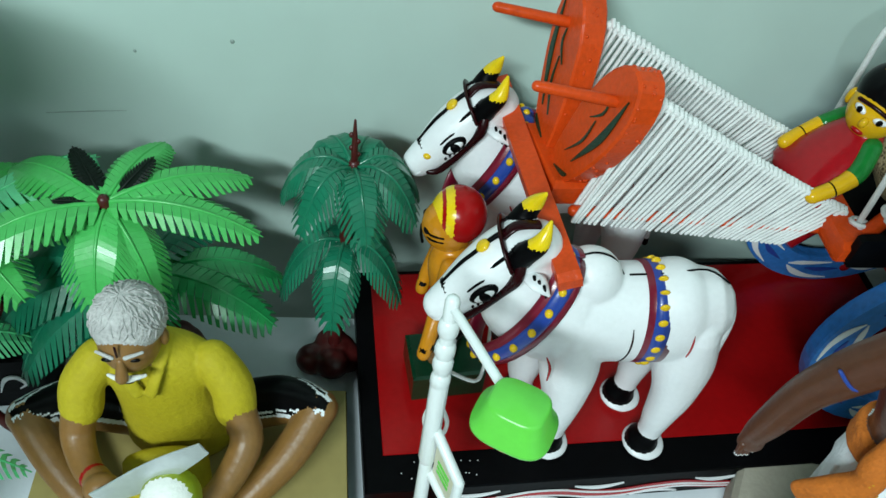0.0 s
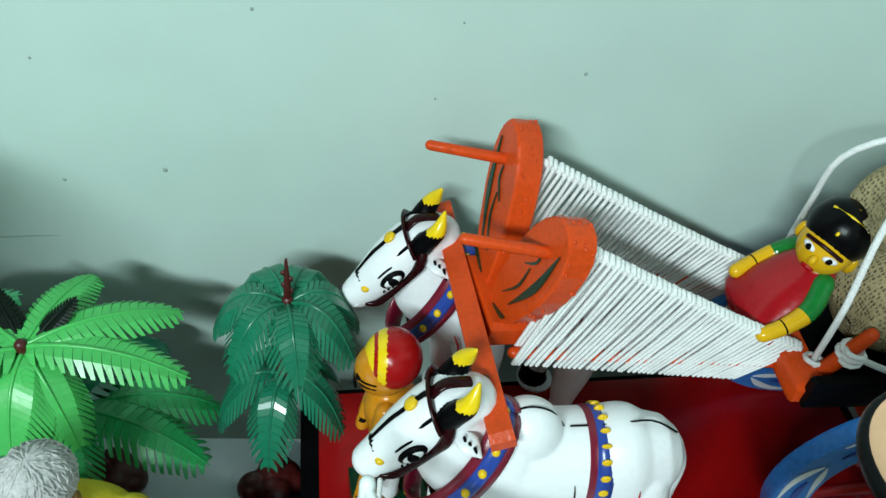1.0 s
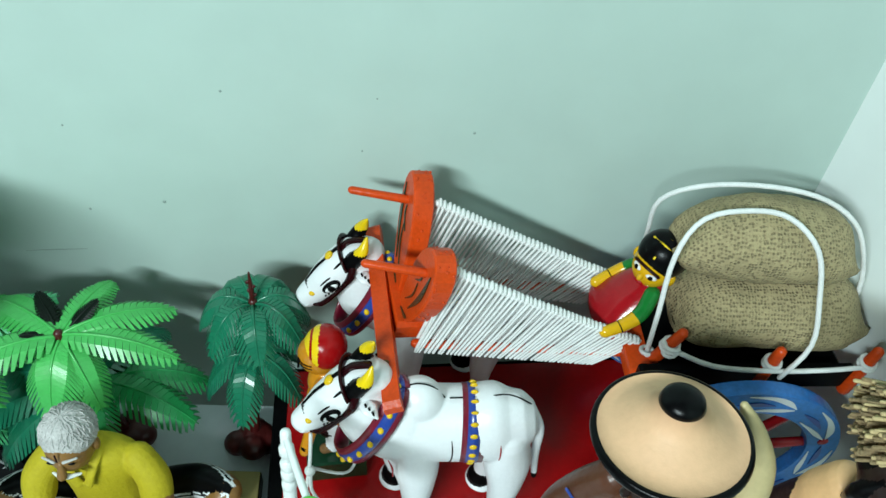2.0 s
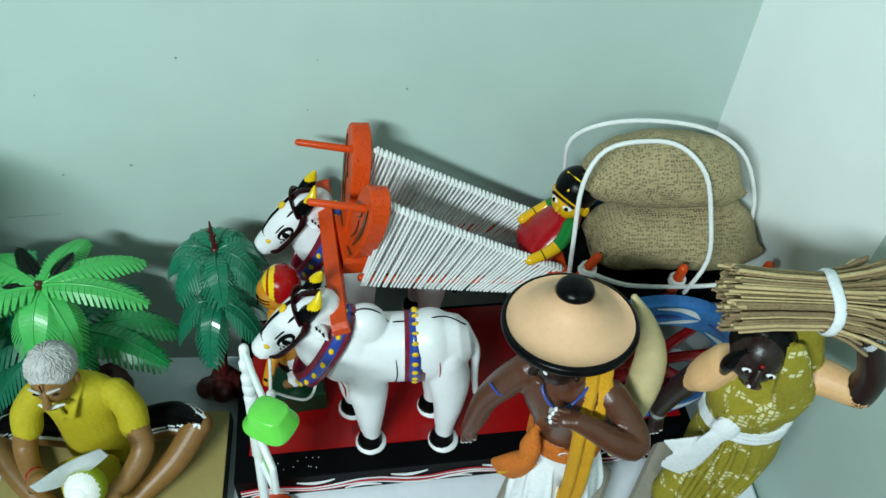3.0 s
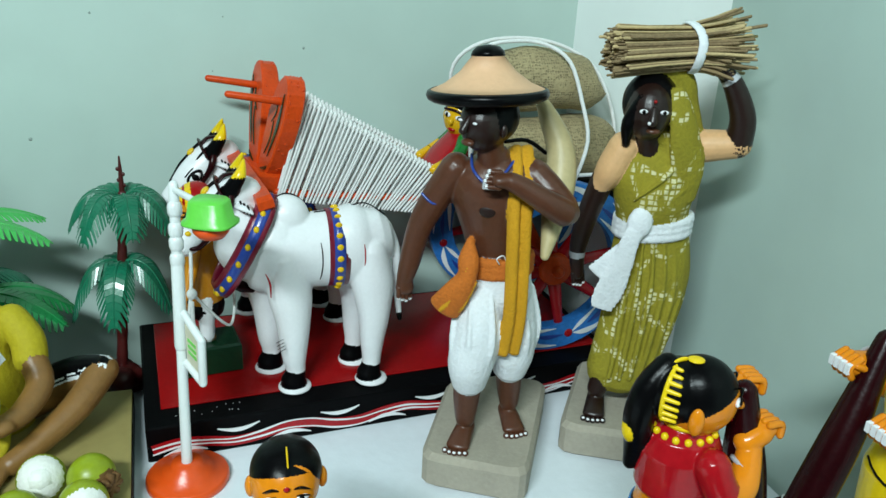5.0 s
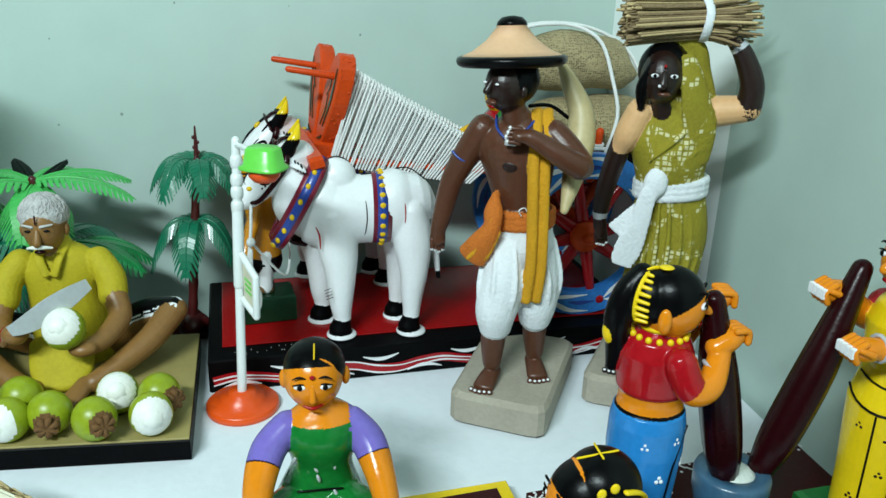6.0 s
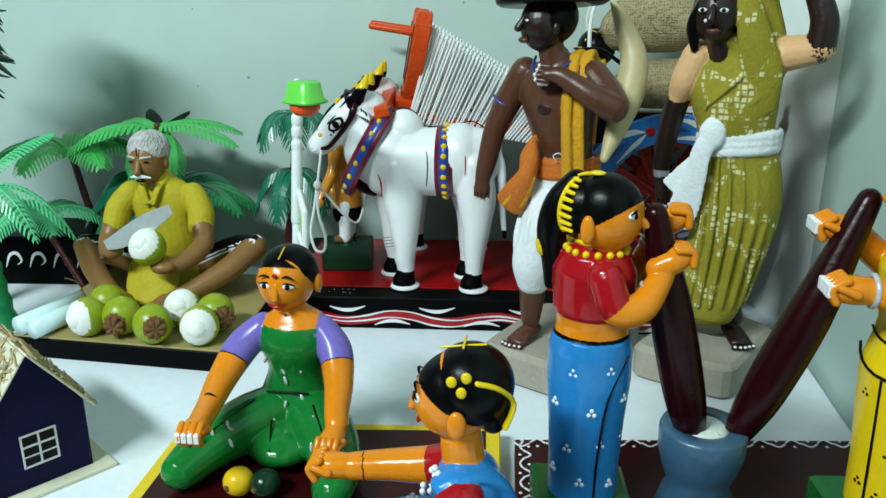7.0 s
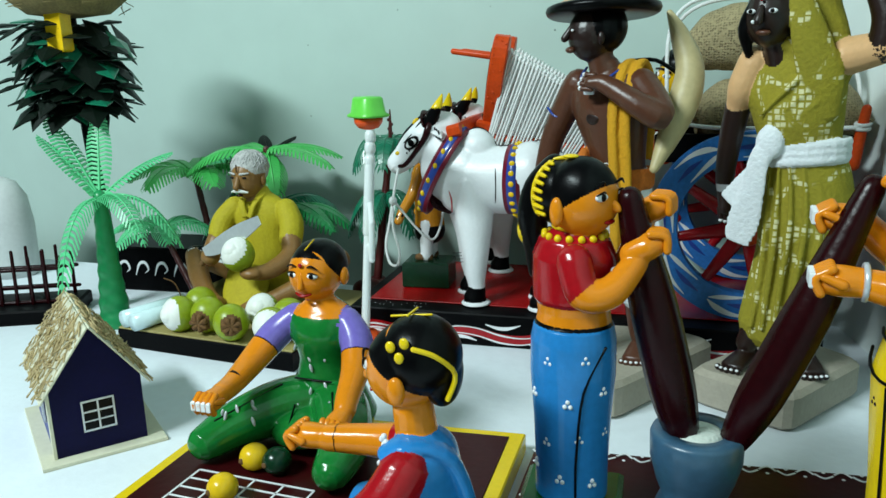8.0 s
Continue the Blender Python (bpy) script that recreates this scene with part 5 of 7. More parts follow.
s.done("coconut_seller_figurine", at=(-0.06, 0.32, 0.0205), label="clay coconut seller in a yellow shirt sitting cross-legged", category="figurine")

knife = thing("machete", pose(-0.088, 0.268, 0.080), "steel machete with a curved blade in the seller's fist", "knife")
s = Shape()
outl = []
for k in range(13):
    f = k / 12
    outl.append((0.062 * f, 0.034 * f ** 1.6 - 0.004 - 0.002 * math.sin(3.1 * f)))
for k in range(13):
    f = 1 - k / 12
    outl.append((0.062 * f - 0.004, 0.034 * f ** 1.4 + 0.004 + 0.008 * math.sin(3.1 * f)))
s.slab(outl, -0.0007, 0.0007, "steel", 0.0004, pose(0.004, -0.006, 0.004, 80, 0, 6))
s.done("blade", knife)
s = Shape()
s.tube([(-0.006, 0, -0.010), (0.006, -0.002, 0.004)], [0.003, 0.003], "nut_brown", seg=10, sub=1)
s.done("handle", knife)


def coconut(c, r, cut, look_to, label):
    """cut 'white': a pared white face; 'brown': a husky stem end."""
    w = Vector(look_to).normalized()
    s = Shape()
    C = Vector((0, 0, r))
    lim = 0.45 if cut == "white" else 0.80
    s.ball(C, (r, r, r * 1.06), lambda p: ("nut_white" if cut == "white" else "nut_brown") if (p - C).normalized().dot(w) > lim else "nut_green", seg=36, rings=26)
    ob = s.done("coconut", m=pose(c[0], c[1], c[2] - r), label=label, category="coconut", group="coconuts")
    if cut == "brown":
        q = w.orthogonal().normalized()
        for k in range(7):
            d = (w + 0.42 * (q * math.cos(k * 0.9) + w.cross(q) * math.sin(k * 0.9))).normalized()
            s = Shape()
            s.tube([C + d * r * 0.93, C + (d * 1.08 + w * 0.1) * r, C + (w * 1.12) * r], [0.002, 0.003, 0.001], "nut_brown", seg=7, sub=2)
            s.done("husk_flap", ob, label="dry brown husk")
    else:
        s = Shape()
        s.ball(C + w * r * 0.53, (r * 0.64, r * 0.62, r * 0.60), "nut_white", seg=9, rings=6)
        s.done("pared_top", ob, label="white knife-cut top")
    return ob


R = 0.0165
Z = 0.0205 + R
WL, BL = "green coconut with its top pared to white", "whole green coconut with brown stem end"
for x, y, cut, w in ((-0.004, 0.236, "white", (0.1, -0.75, 0.6)), (0.029, 0.230, "brown", (0.75, -0.6, 0.0)), (0.027, 0.201, "white", (0.25, -0.95, 0.2)), (-0.014, 0.199, "brown", (0.55, -0.8, 0.1)),
                     (-0.049, 0.212, "brown", (0.1, -0.97, -0.15)), (-0.078, 0.206, "white", (-0.35, -0.9, 0.15)), (-0.077, 0.238, "plain", (0, 1, -0.6))):
    coconut((x, y, Z), R, cut if cut != "plain" else "brown", w, WL if cut == "white" else BL)
coconut((-0.045, 0.262, 0.084), 0.0165, "white", (-0.1, -0.75, 0.62), "half-pared coconut held in the seller's hand")
for k, (a, b) in enumerate((((-0.137, 0.196), (-0.118, 0.262)), ((-0.120, 0.190), (-0.103, 0.252)))):
    s = Shape()
    s.tube([(*a, 0.0205 + 0.0085), (*b, 0.0205 + 0.0085)], [0.0085, 0.0085], "clear_tube", seg=20, sub=1, round_ends=False)
    s.done("plastic_tube", at=(*a, 0.0205), label="pale translucent plastic tube lying on the board", category="tube", group="plastic tubes")
s = Shape()
s.tube([(-0.088, 0.224, 0.046), (-0.092, 0.221, 0.062), (-0.100, 0.216, 0.068)], [0.0006] * 3, "nut_brown", seg=6)
s.done("dry_stalk", at=(-0.088, 0.224, 0.046), label="thin dry brown stalk beside the coconuts", category="stalk")

# ---- painted wooden dolls at the front ----
def fist(s, c, way, size=0.0082):
    """A carved closed hand: a rounded palm with four curled fingers, pointing along way."""
    w = Vector(way).normalized()
    sd = w.cross(Vector((0, 0, 1))).normalized()
    up = sd.cross(w)
    c = Vector(c)
    s.tube([c - w * size, c, c + w * size * 0.55], [size * 0.80, (size * 0.95, size * 0.86), size * 0.80], "toy_skin", seg=16, sub=4)
    for k in range(4):
        o = sd * (k - 1.5) * size * 0.46
        s.tube([c + o + w * size * 0.55 + up * size * 0.70, c + o + w * size * 1.28 + up * size * 0.15, c + o + w * size * 0.95 - up * size * 0.62], [size * 0.25] * 3, "toy_skin", seg=8)
    s.tube([c - sd * size * 0.9, c - sd * size * 0.85 + w * size * 0.9 + up * size * 0.3], [size * 0.30, size * 0.22], "toy_skin", seg=8, sub=1)


def eyes(s, c, way, r, gap, z, size=0.0042):
    """Painted eyes on a head of radius r at c that looks along way."""
    w = Vector((*way, 0)).normalized()
    sd = Vector((-w.y, w.x, 0))
    turn = math.degrees(math.atan2(w.y, w.x)) + 90
    for sg in (-1, 1):
        p = Vector(c) + w * (r * 0.93) + sd * gap * sg + Vector((0, 0, z))
        s.ball(p - w * 0.0006, (size, 0.0016, size * 0.5), "white_paint", (0, 0, turn + sg * 14), seg=12, rings=8)
        s.ball(p + w * 0.0006, (size * 0.42, 0.0012, size * 0.46), "hair_black", (0, 0, turn), seg=10, rings=6)
        s.tube([p - sd * size + Vector((0, 0, size * 0.3)) - w * 0.0005, p + Vector((0, 0, size * 0.62)) + w * 0.0008, p + sd * size + Vector((0, 0, size * 0.3)) - w * 0.0005], [0.0004, 0.0006, 0.0004], "hair_black", seg=6)
        s.tube([p - sd * size + Vector((0, 0, size * 1.3)) - w * 0.0008, p + Vector((0, 0, size * 1.75)) + w * 0.0003, p + sd * size + Vector((0, 0, size * 1.2)) - w * 0.0008], [0.0004, 0.0008, 0.0004], "hair_black", seg=6)


def petals(s, places, r, colour, n=3):
    """Small clusters of paint dots: each place is a point and the way the surface faces."""
    for p, nrm in places:
        nrm = Vector(nrm).normalized()
        t = nrm.cross(Vector((0, 0, 1))).normalized()
        for k in range(n):
            a = 2 * math.pi * k / n + 1.57
            s.ball(Vector(p) - nrm * r * 0.65 + (t * math.cos(a) + Vector((0, 0, 1)) * math.sin(a)) * r * 1.3, (r, r, r), colour, seg=8, rings=6)


BT = 0.016


def game_board(name, pts, border, inner, label):
    ob = thing(name, pose(*pts[0], 0), label, "board")
    o = Vector((*pts[0], 0))
    c = sum((Vector((*p, 0)) for p in pts), Vector()) / 4
    s = Shape()
    s.slab([(p[0] - o.x, p[1] - o.y) for p in pts], 0, BT - 0.001, border, 0.001)
    s.done("base_board", ob)
    s = Shape()
    ins = []
    for p in pts:
        d = c - Vector((*p, 0))
        ins.append((p[0] - o.x + math.copysign(0.0095, d.x), p[1] - o.y + math.copysign(0.0095, d.y)))
    s.slab(ins, BT - 0.0012, BT, inner, 0.0003)
    s.done("inner_panel", ob)
    return ob, o


gb, o = game_board("game_board", [(0.072, -0.125), (0.304, -0.105), (0.289, 0.110), (0.066, 0.086)], "bright_yellow", "board_maroon", "maroon game board with yellow border and white grid")
for k in range(5):
    for a, b in (((0.102 + k * 0.021, -0.045), (0.102 + k * 0.021, -0.004)), ((0.102, -0.045 + k * 0.01025), (0.186, -0.045 + k * 0.01025))):
        s = Shape()
        ribbon(s, [(a[0] - o.x, a[1] - o.y, BT), (b[0] - o.x, b[1] - o.y, BT)], [0.0013, 0.0013], "white_paint", (0, 0, 1), 0.0005, 1)
        s.done("grid_line", gb)

pb, o = game_board("pounding_board", [(0.312, -0.14), (0.545, -0.12), (0.536, 0.124), (0.300, 0.094)], "board_maroon", "board_maroon", "maroon board with white wavy and dotted painted border")
for k in range(22):
    f = k / 21
    x, y = 0.305 + 0.226 * f, 0.0895 + 0.029 * f
    s = Shape()
    ribbon(s, [(x - 0.0052 - o.x, y - o.y - 0.002, BT), (x - o.x, y - o.y + (0.003 if k % 2 else -0.006), BT), (x + 0.0052 - o.x, y - o.y - 0.002, BT)], [0.0012] * 3, "white_paint", (0, 0, 1), 0.0005)
    s.done("wave_stroke", pb)
    s = Shape()
    s.ball((x - o.x, y - o.y + (-0.0055 if k % 2 else 0.0015), BT), (0.0012, 0.0012, 0.0005), "white_paint", seg=8, rings=5)
    s.done("dot", pb)
for k in range(20):
    y = 0.084 - k * 0.0105
    x = 0.3055 + (0.09 - y) * 0.05
    s = Shape()
    ribbon(s, [(x - o.x, y + 0.0052 - o.y, BT), (x + (0.004 if k % 2 else -0.003) + 0.001 - o.x, y - o.y, BT), (x - o.x, y - 0.0052 - o.y, BT)], [0.0012] * 3, "white_paint", (0, 0, 1), 0.0005)
    s.done("wave_stroke", pb)
    s = Shape()
    s.ball((x + (-0.002 if k % 2 else 0.004) - o.x, y - o.y, BT), (0.0012, 0.0012, 0.0005), "white_paint", seg=8, rings=5)
    s.done("dot", pb)

# lady in green, sitting on the game board
s = Shape()
s.base = pose(0, 0, BT) @ Matrix.Diagonal((1, 1, 0.962, 1)) @ pose(0, 0, -BT)
sk = "toy_skin"
H = (0.150, 0.078, 0.136)
s.tube([(0.152, 0.082, BT + 0.012), (0.153, 0.080, 0.050), (0.154, 0.077, 0.072), (0.154, 0.075, 0.092), (0.153, 0.077, 0.106), (0.152, 0.078, 0.116)], [(0.034, 0.030), (0.026, 0.021), (0.0195, 0.016), (0.0240, 0.0185), (0.0230, 0.015), (0.010, 0.010)], lambda c: "lilac_paint" if c.z > 0.101 and abs(c.x - 0.153) > 0.0185 else ("toy_skin" if c.z > 0.106 and c.y < 0.080 else "green_paint"), seg=64, sub=20, up=(0, -1, 0))
s.tube([(0.152, 0.078, 0.108), (0.151, 0.078, 0.122)], [0.0105, 0.0100], sk, seg=16)
s.ball(H, (0.0185, 0.0195, 0.0215), lambda c: "hair_black" if c.z > 0.1475 - (c.y - 0.066) * 0.55 else sk, (-28.8, 0, 0), seg=88, rings=64)
s.ball((0.151, 0.0815, 0.1395), (0.0192, 0.0190, 0.0195), lambda c: "hair_black" if c.y > 0.068 else sk, (90, 0, 0), seg=64, rings=44)
s.tube([(0.1505, 0.064, 0.1545), (0.151, 0.075, 0.159)], [0.0005, 0.0005], "yellow_paint", seg=6, sub=1)
eyes(s, H, (-0.05, -1), 0.0195, 0.0075, 0.001)
s.tube([(0.149, 0.0595, 0.138), (0.149, 0.0572, 0.1290)], [0.0014, 0.0023], sk, seg=10, sub=1)
s.tube([(0.1435, 0.0605, 0.1238), (0.149, 0.0588, 0.1225), (0.1545, 0.0605, 0.1238)], [0.0007, 0.0013, 0.0007], "red_paint", seg=8)
s.ball((0.149, 0.0586, 0.1445), (0.0017, 0.0008, 0.0017), "crimson_paint", seg=10, rings=6)
for sg in (-1, 1):
    s.ball((0.151 + sg * 0.0190, 0.080, 0.133), (0.003, 0.0045, 0.0065), sk, seg=12)
# arms with short lilac sleeves
s.tube([(0.133, 0.075, 0.101), (0.121, 0.066, 0.089), (0.115, 0.045, 0.076), (0.116, 0.020, 0.070), (0.118, 0.004, 0.070)], [0.0100, 0.0112, 0.0095, 0.0076, 0.0070], [(0.36, "lilac_paint"), (0.375, "hair_black"), (1, "toy_skin")], seg=24, sub=26)
fist(s, (0.119, -0.006, 0.070), (0.05, -1, 0))
for k in range(4):
    s.box((0.1135 + k * 0.0037, -0.0168, 0.0705), (0.0027, 0.0034, 0.0065), "white_paint", (0, 0, 8), 0.0006)
s.tube([(0.1095, 0.022, 0.0715), (0.116, 0.021, 0.0785), (0.1225, 0.022, 0.0715), (0.116, 0.023, 0.0625), (0.1095, 0.022, 0.0715)], [0.0008] * 5, "hair_black", seg=6)
s.tube([(0.173, 0.075, 0.101), (0.183, 0.068, 0.089), (0.189, 0.052, 0.075), (0.192, 0.034, 0.064), (0.194, 0.026, 0.059)], [0.0100, 0.0112, 0.0095, 0.0078, 0.0072], [(0.36, "lilac_paint"), (0.375, "hair_black"), (1, "toy_skin")], seg=24, sub=26)
fist(s, (0.193, 0.016, 0.054), (-0.1, -0.9, -0.3))
# spread legs under the green sari
s.tube([(0.148, 0.078, 0.036), (0.128, 0.056, 0.038), (0.109, 0.030, 0.034), (0.100, 0.008, 0.030)], [0.021, 0.020, 0.0165, 0.0125], "green_paint", seg=22)
s.tube([(0.158, 0.078, 0.036), (0.176, 0.054, 0.038), (0.192, 0.026, 0.034), (0.197, 0.000, 0.030)], [0.021, 0.020, 0.0165, 0.0125], "green_paint", seg=22)
s.ball((0.152, 0.050, 0.030), (0.024, 0.028, 0.013), "green_paint")
s.ball((0.100, 0.052, 0.030), (0.019, 0.008, 0.0075), sk, (0, 0, -20))
for p, q in (((0.132, 0.052, 0.0575), (0.105, 0.012, 0.0445)), ((0.172, 0.050, 0.0575), (0.194, 0.010, 0.0455)), ((0.138, 0.060, 0.060), (0.166, 0.060, 0.060)), ((0.145, 0.046, 0.046), (0.150, 0.026, 0.036))):
    s.tube([p, q], [0.0007, 0.0007], "hair_black", seg=6, sub=1)
random.seed(8)
for k in range(34):
    side = k % 3
    f = random.random()
    if side < 2:
        a = Vector((0.148, 0.078, 0.036)).lerp(Vector((0.104, 0.015, 0.033)), f) if side == 0 else Vector((0.158, 0.078, 0.036)).lerp(Vector((0.195, 0.008, 0.033)), f)
        r = 0.021 - 0.006 * f
        b = random.uniform(0.3, 2.4)
        p = a + Vector((math.cos(b) * r, -0.35 * r * 0.3, math.sin(b) * r))
    else:
        b, z = random.uniform(-2.6, -0.6), random.uniform(0.045, 0.098)
        r = 0.023 if z > 0.08 else 0.021 + (0.075 - z) * 0.12
        p = Vector((0.1535 + r * math.cos(b), 0.077 + (r - 0.004) * math.sin(b), z))
    s.ball(p + (Vector((0.153, 0.085, p.z - 0.004)) - p).normalized() * 0.0006, (0.0012, 0.0010, 0.0034), "silver_paint", (random.uniform(-20, 20), random.uniform(-25, 25), 0), seg=8, rings=6)
s.melt(0.0007, 7)
s.done("green_doll", at=(0.15, 0.06, BT), label="painted wooden doll woman in a green sari, sitting", category="doll")

# lady in blue and red, sitting opposite
s = Shape()
H = (0.277, -0.062, 0.133)
s.tube([(0.284, -0.060, BT + 0.010), (0.284, -0.060, 0.045), (0.284, -0.061, 0.070), (0.282, -0.062, 0.088), (0.280, -0.062, 0.100)], [(0.030, 0.028), (0.025, 0.022), (0.0235, 0.018), (0.0235, 0.016), (0.010, 0.010)], "sky_blue_paint", seg=30, sub=8, up=(-1, 0, 0))
s.tube([(0.281, -0.062, 0.094), (0.279, -0.062, 0.112)], [0.0105, 0.0100], sk, seg=16)
s.ball(H, (0.0195, 0.0185, 0.0215), lambda c: "hair_black" if c.z > 0.140 - (c.x - 0.262) * 0.62 else sk, (0, 31.8, 0), seg=88, rings=64)
s.ball((0.284, -0.062, 0.1385), (0.0195, 0.0192, 0.0195), lambda c: "hair_black" if c.x > 0.271 else sk, (0, 90, 0), seg=64, rings=44)
s.ball((0.294, -0.060, 0.130), (0.009, 0.0135, 0.0165), "hair_black")
s.tube([(0.288, -0.0805, 0.148), (0.297, -0.0765, 0.144), (0.3035, -0.070, 0.134), (0.300, -0.071, 0.122)], [(0.0018, 0.0012)] * 4, "bright_yellow", seg=8)
for p in ((0.281, -0.0805, 0.143), (0.283, -0.079, 0.1495), (0.2765, -0.0795, 0.1475)):
    s.ball(p, (0.0025, 0.0012, 0.0028), "bright_yellow", seg=8, rings=6)
s.tube([(0.270, -0.0625, 0.1560), (0.290, -0.0625, 0.1585)], [0.0006, 0.0006], "bright_yellow", seg=6, sub=1)
s.tube([(0.2805, -0.068, 0.1588), (0.2805, -0.056, 0.1588)], [0.0006, 0.0006], "bright_yellow", seg=6, sub=1)
eyes(s, H, (-1, -0.05), 0.0195, 0.0075, 0.001)
s.tube([(0.2588, -0.063, 0.135), (0.2565, -0.063, 0.1258)], [0.0014, 0.0023], sk, seg=10, sub=1)
s.ball((0.2595, -0.063, 0.1195), (0.0012, 0.0045, 0.0014), "red_paint", seg=8)
for sg in (-1, 1):
    s.ball((0.279, -0.062 + sg * 0.0192, 0.127), (0.0045, 0.003, 0.0070), sk, seg=12)
s.tube([(0.277, -0.046, 0.086), (0.262, -0.043, 0.081), (0.240, -0.043, 0.079), (0.222, -0.045, 0.078)], [0.0105, 0.0098, 0.0082, 0.0072], [(0.36, "crimson_paint"), (0.83, sk), (0.85, "hair_black"), (1, sk)], seg=24, sub=26)
fist(s, (0.211, -0.0455, 0.078), (-1, 0, -0.05))
s.tube([(0.281, -0.080, 0.087), (0.272, -0.090, 0.072), (0.252, -0.092, 0.058), (0.232, -0.088, 0.052)], [0.0118, 0.0118, 0.0095, 0.0078], [(0.5, "crimson_paint"), (1, sk)], seg=24, sub=22)
s.tube([(0.270, -0.078, 0.094), (0.281, -0.073, 0.098), (0.295, -0.062, 0.088), (0.302, -0.056, 0.062), (0.303, -0.054, 0.035)], [(0.006, 0.003), (0.009, 0.004), (0.011, 0.005), (0.011, 0.005), (0.009, 0.004)], "sky_blue_paint", seg=14)
s.tube([(0.281, -0.050, 0.034), (0.258, -0.035, 0.036), (0.236, -0.028, 0.032)], [0.020, 0.0175, 0.0125], "sky_blue_paint", seg=20)
s.tube([(0.281, -0.072, 0.034), (0.256, -0.088, 0.036), (0.236, -0.092, 0.032)], [0.020, 0.0175, 0.0125], "sky_blue_paint", seg=20)
s.ball((0.302, -0.024, 0.026), (0.010, 0.016, 0.0075), sk, (0, 0, 20))
petals(s, [((0.268, -0.074, 0.0985), (-0.4, -0.5, 0.7)), ((0.260, -0.062, 0.080), (-1, 0, 0.1)), ((0.263, -0.074, 0.066), (-0.8, -0.6, 0)), ((0.250, -0.030, 0.0515), (0, 0.3, 1)), ((0.2625, -0.050, 0.072), (-1, 0.3, 0))], 0.0016, "white_paint", 4)
s.melt(0.0007, 7)
s.done("red_sleeved_doll", at=(0.282, -0.06, BT), label="painted wooden doll woman in blue sari with red sleeves, sitting", category="doll")

for x, y, m, lab in ((0.136, 0.008, "yellow_paint", "small yellow wooden game ball"), (0.153, 0.008, "dark_green_paint", "small dark wooden game ball"), (0.139, -0.030, "yellow_paint", "small yellow wooden game ball")):
    s = Shape()
    s.ball((x, y, BT + 0.0088), (0.0095, 0.0095, 0.0088), m)
    s.ball((x - 0.004, y - 0.0085, BT + 0.009), (0.002, 0.001, 0.002), "nut_brown", seg=8)
    s.done("game_ball", at=(x, y, BT), label=lab, category="ball", group="game balls")

# standing doll in the blue skirt, pounding
s = Shape()
AX, AY = 0.341, 0.009
slim = pose(AX, AY, 0) @ Matrix.Diagonal((0.94, 0.94, 1, 1)) @ pose(-AX, -AY, 0)
s.base = slim
s.box((AX, AY, BT + 0.011), (0.058, 0.058, 0.022), "block_green", (0, 0, 5), 0.003)
s.lathe([(0.0195, 0.038), (0.0208, 0.040), (0.0208, 0.060), (0.0220, 0.085), (0.0240, 0.110), (0.0238, 0.128), (0.0222, 0.136)], "sky_blue_paint", (AX, AY, 0), (1.0, 0.95), 36)
s.lathe([(0.0220, 0.135), (0.0208, 0.138), (0.0200, 0.143), (0.0206, 0.148), (0.0225, 0.150), (0.0230, 0.160), (0.0228, 0.172), (0.019, 0.181), (0.0115, 0.186), (0.010, 0.194)], lambda c: "hair_black" if c.z < 0.1375 else ("toy_skin" if c.z < 0.1490 or c.z > 0.1835 else "crimson_paint"), (AX, AY, 0), (1.0, 0.9), 36)
for k in range(16):
    a = 2 * math.pi * k / 16
    s.ball((AX + 0.0165 * math.cos(a), AY + 0.0150 * math.sin(a), 0.1832), 0.0021, "bright_yellow", seg=8, rings=6)
s.tube([(AX + 0.011 * math.cos(a), AY + 0.0105 * math.sin(a), 0.188) for a in [2 * math.pi * i / 16 for i in range(17)]], [0.002] * 17, "bright_yellow", seg=8, sub=1)
s.base = pose(AX, AY, 0, 0, 0, -24) @ pose(-AX, -AY, 0) @ slim
H = (AX + 0.004, AY, 0.2025)
s.ball(H, (0.0205, 0.0180, 0.0205), lambda c: "hair_black" if c.z > 0.209 - (AX + 0.020 - c.x) * 0.62 else sk, (0, -31.8, 0), seg=88, rings=64)
s.ball((AX - 0.0075, AY, 0.2035), (0.0165, 0.0172, 0.0172), "hair_black", seg=64, rings=44)
s.ball((AX + 0.0235, AY, 0.2005), (0.0052, 0.0024, 0.0027), sk, (0, 30, 0))
s.ball((AX + 0.0215, AY, 0.1920), (0.0018, 0.0045, 0.0014), "red_paint", seg=8)
eyes(s, H, (1, -0.02), 0.0200, 0.0080, 0.0025)
for sg in (-1, 1):
    s.ball((AX + 0.001, AY + sg * 0.0182, 0.197), (0.004, 0.003, 0.0075), sk, seg=12)
s.tube([(AX - 0.014, AY, 0.216), (AX - 0.022, AY - 0.004, 0.205), (AX - 0.025, AY - 0.005, 0.190), (AX - 0.024, AY - 0.003, 0.174), (AX - 0.0255, AY - 0.002, 0.160)], [0.007, 0.008, 0.0085, 0.007, 0.004], "hair_black", seg=16)
def on_hair(az, el, r=0.0174):
    az, el = radians(az), radians(el)
    return (AX - 0.0075 - r * math.cos(el) * math.cos(az), AY - r * 1.03 * math.cos(el) * math.sin(az), 0.2035 + r * 1.03 * math.sin(el))


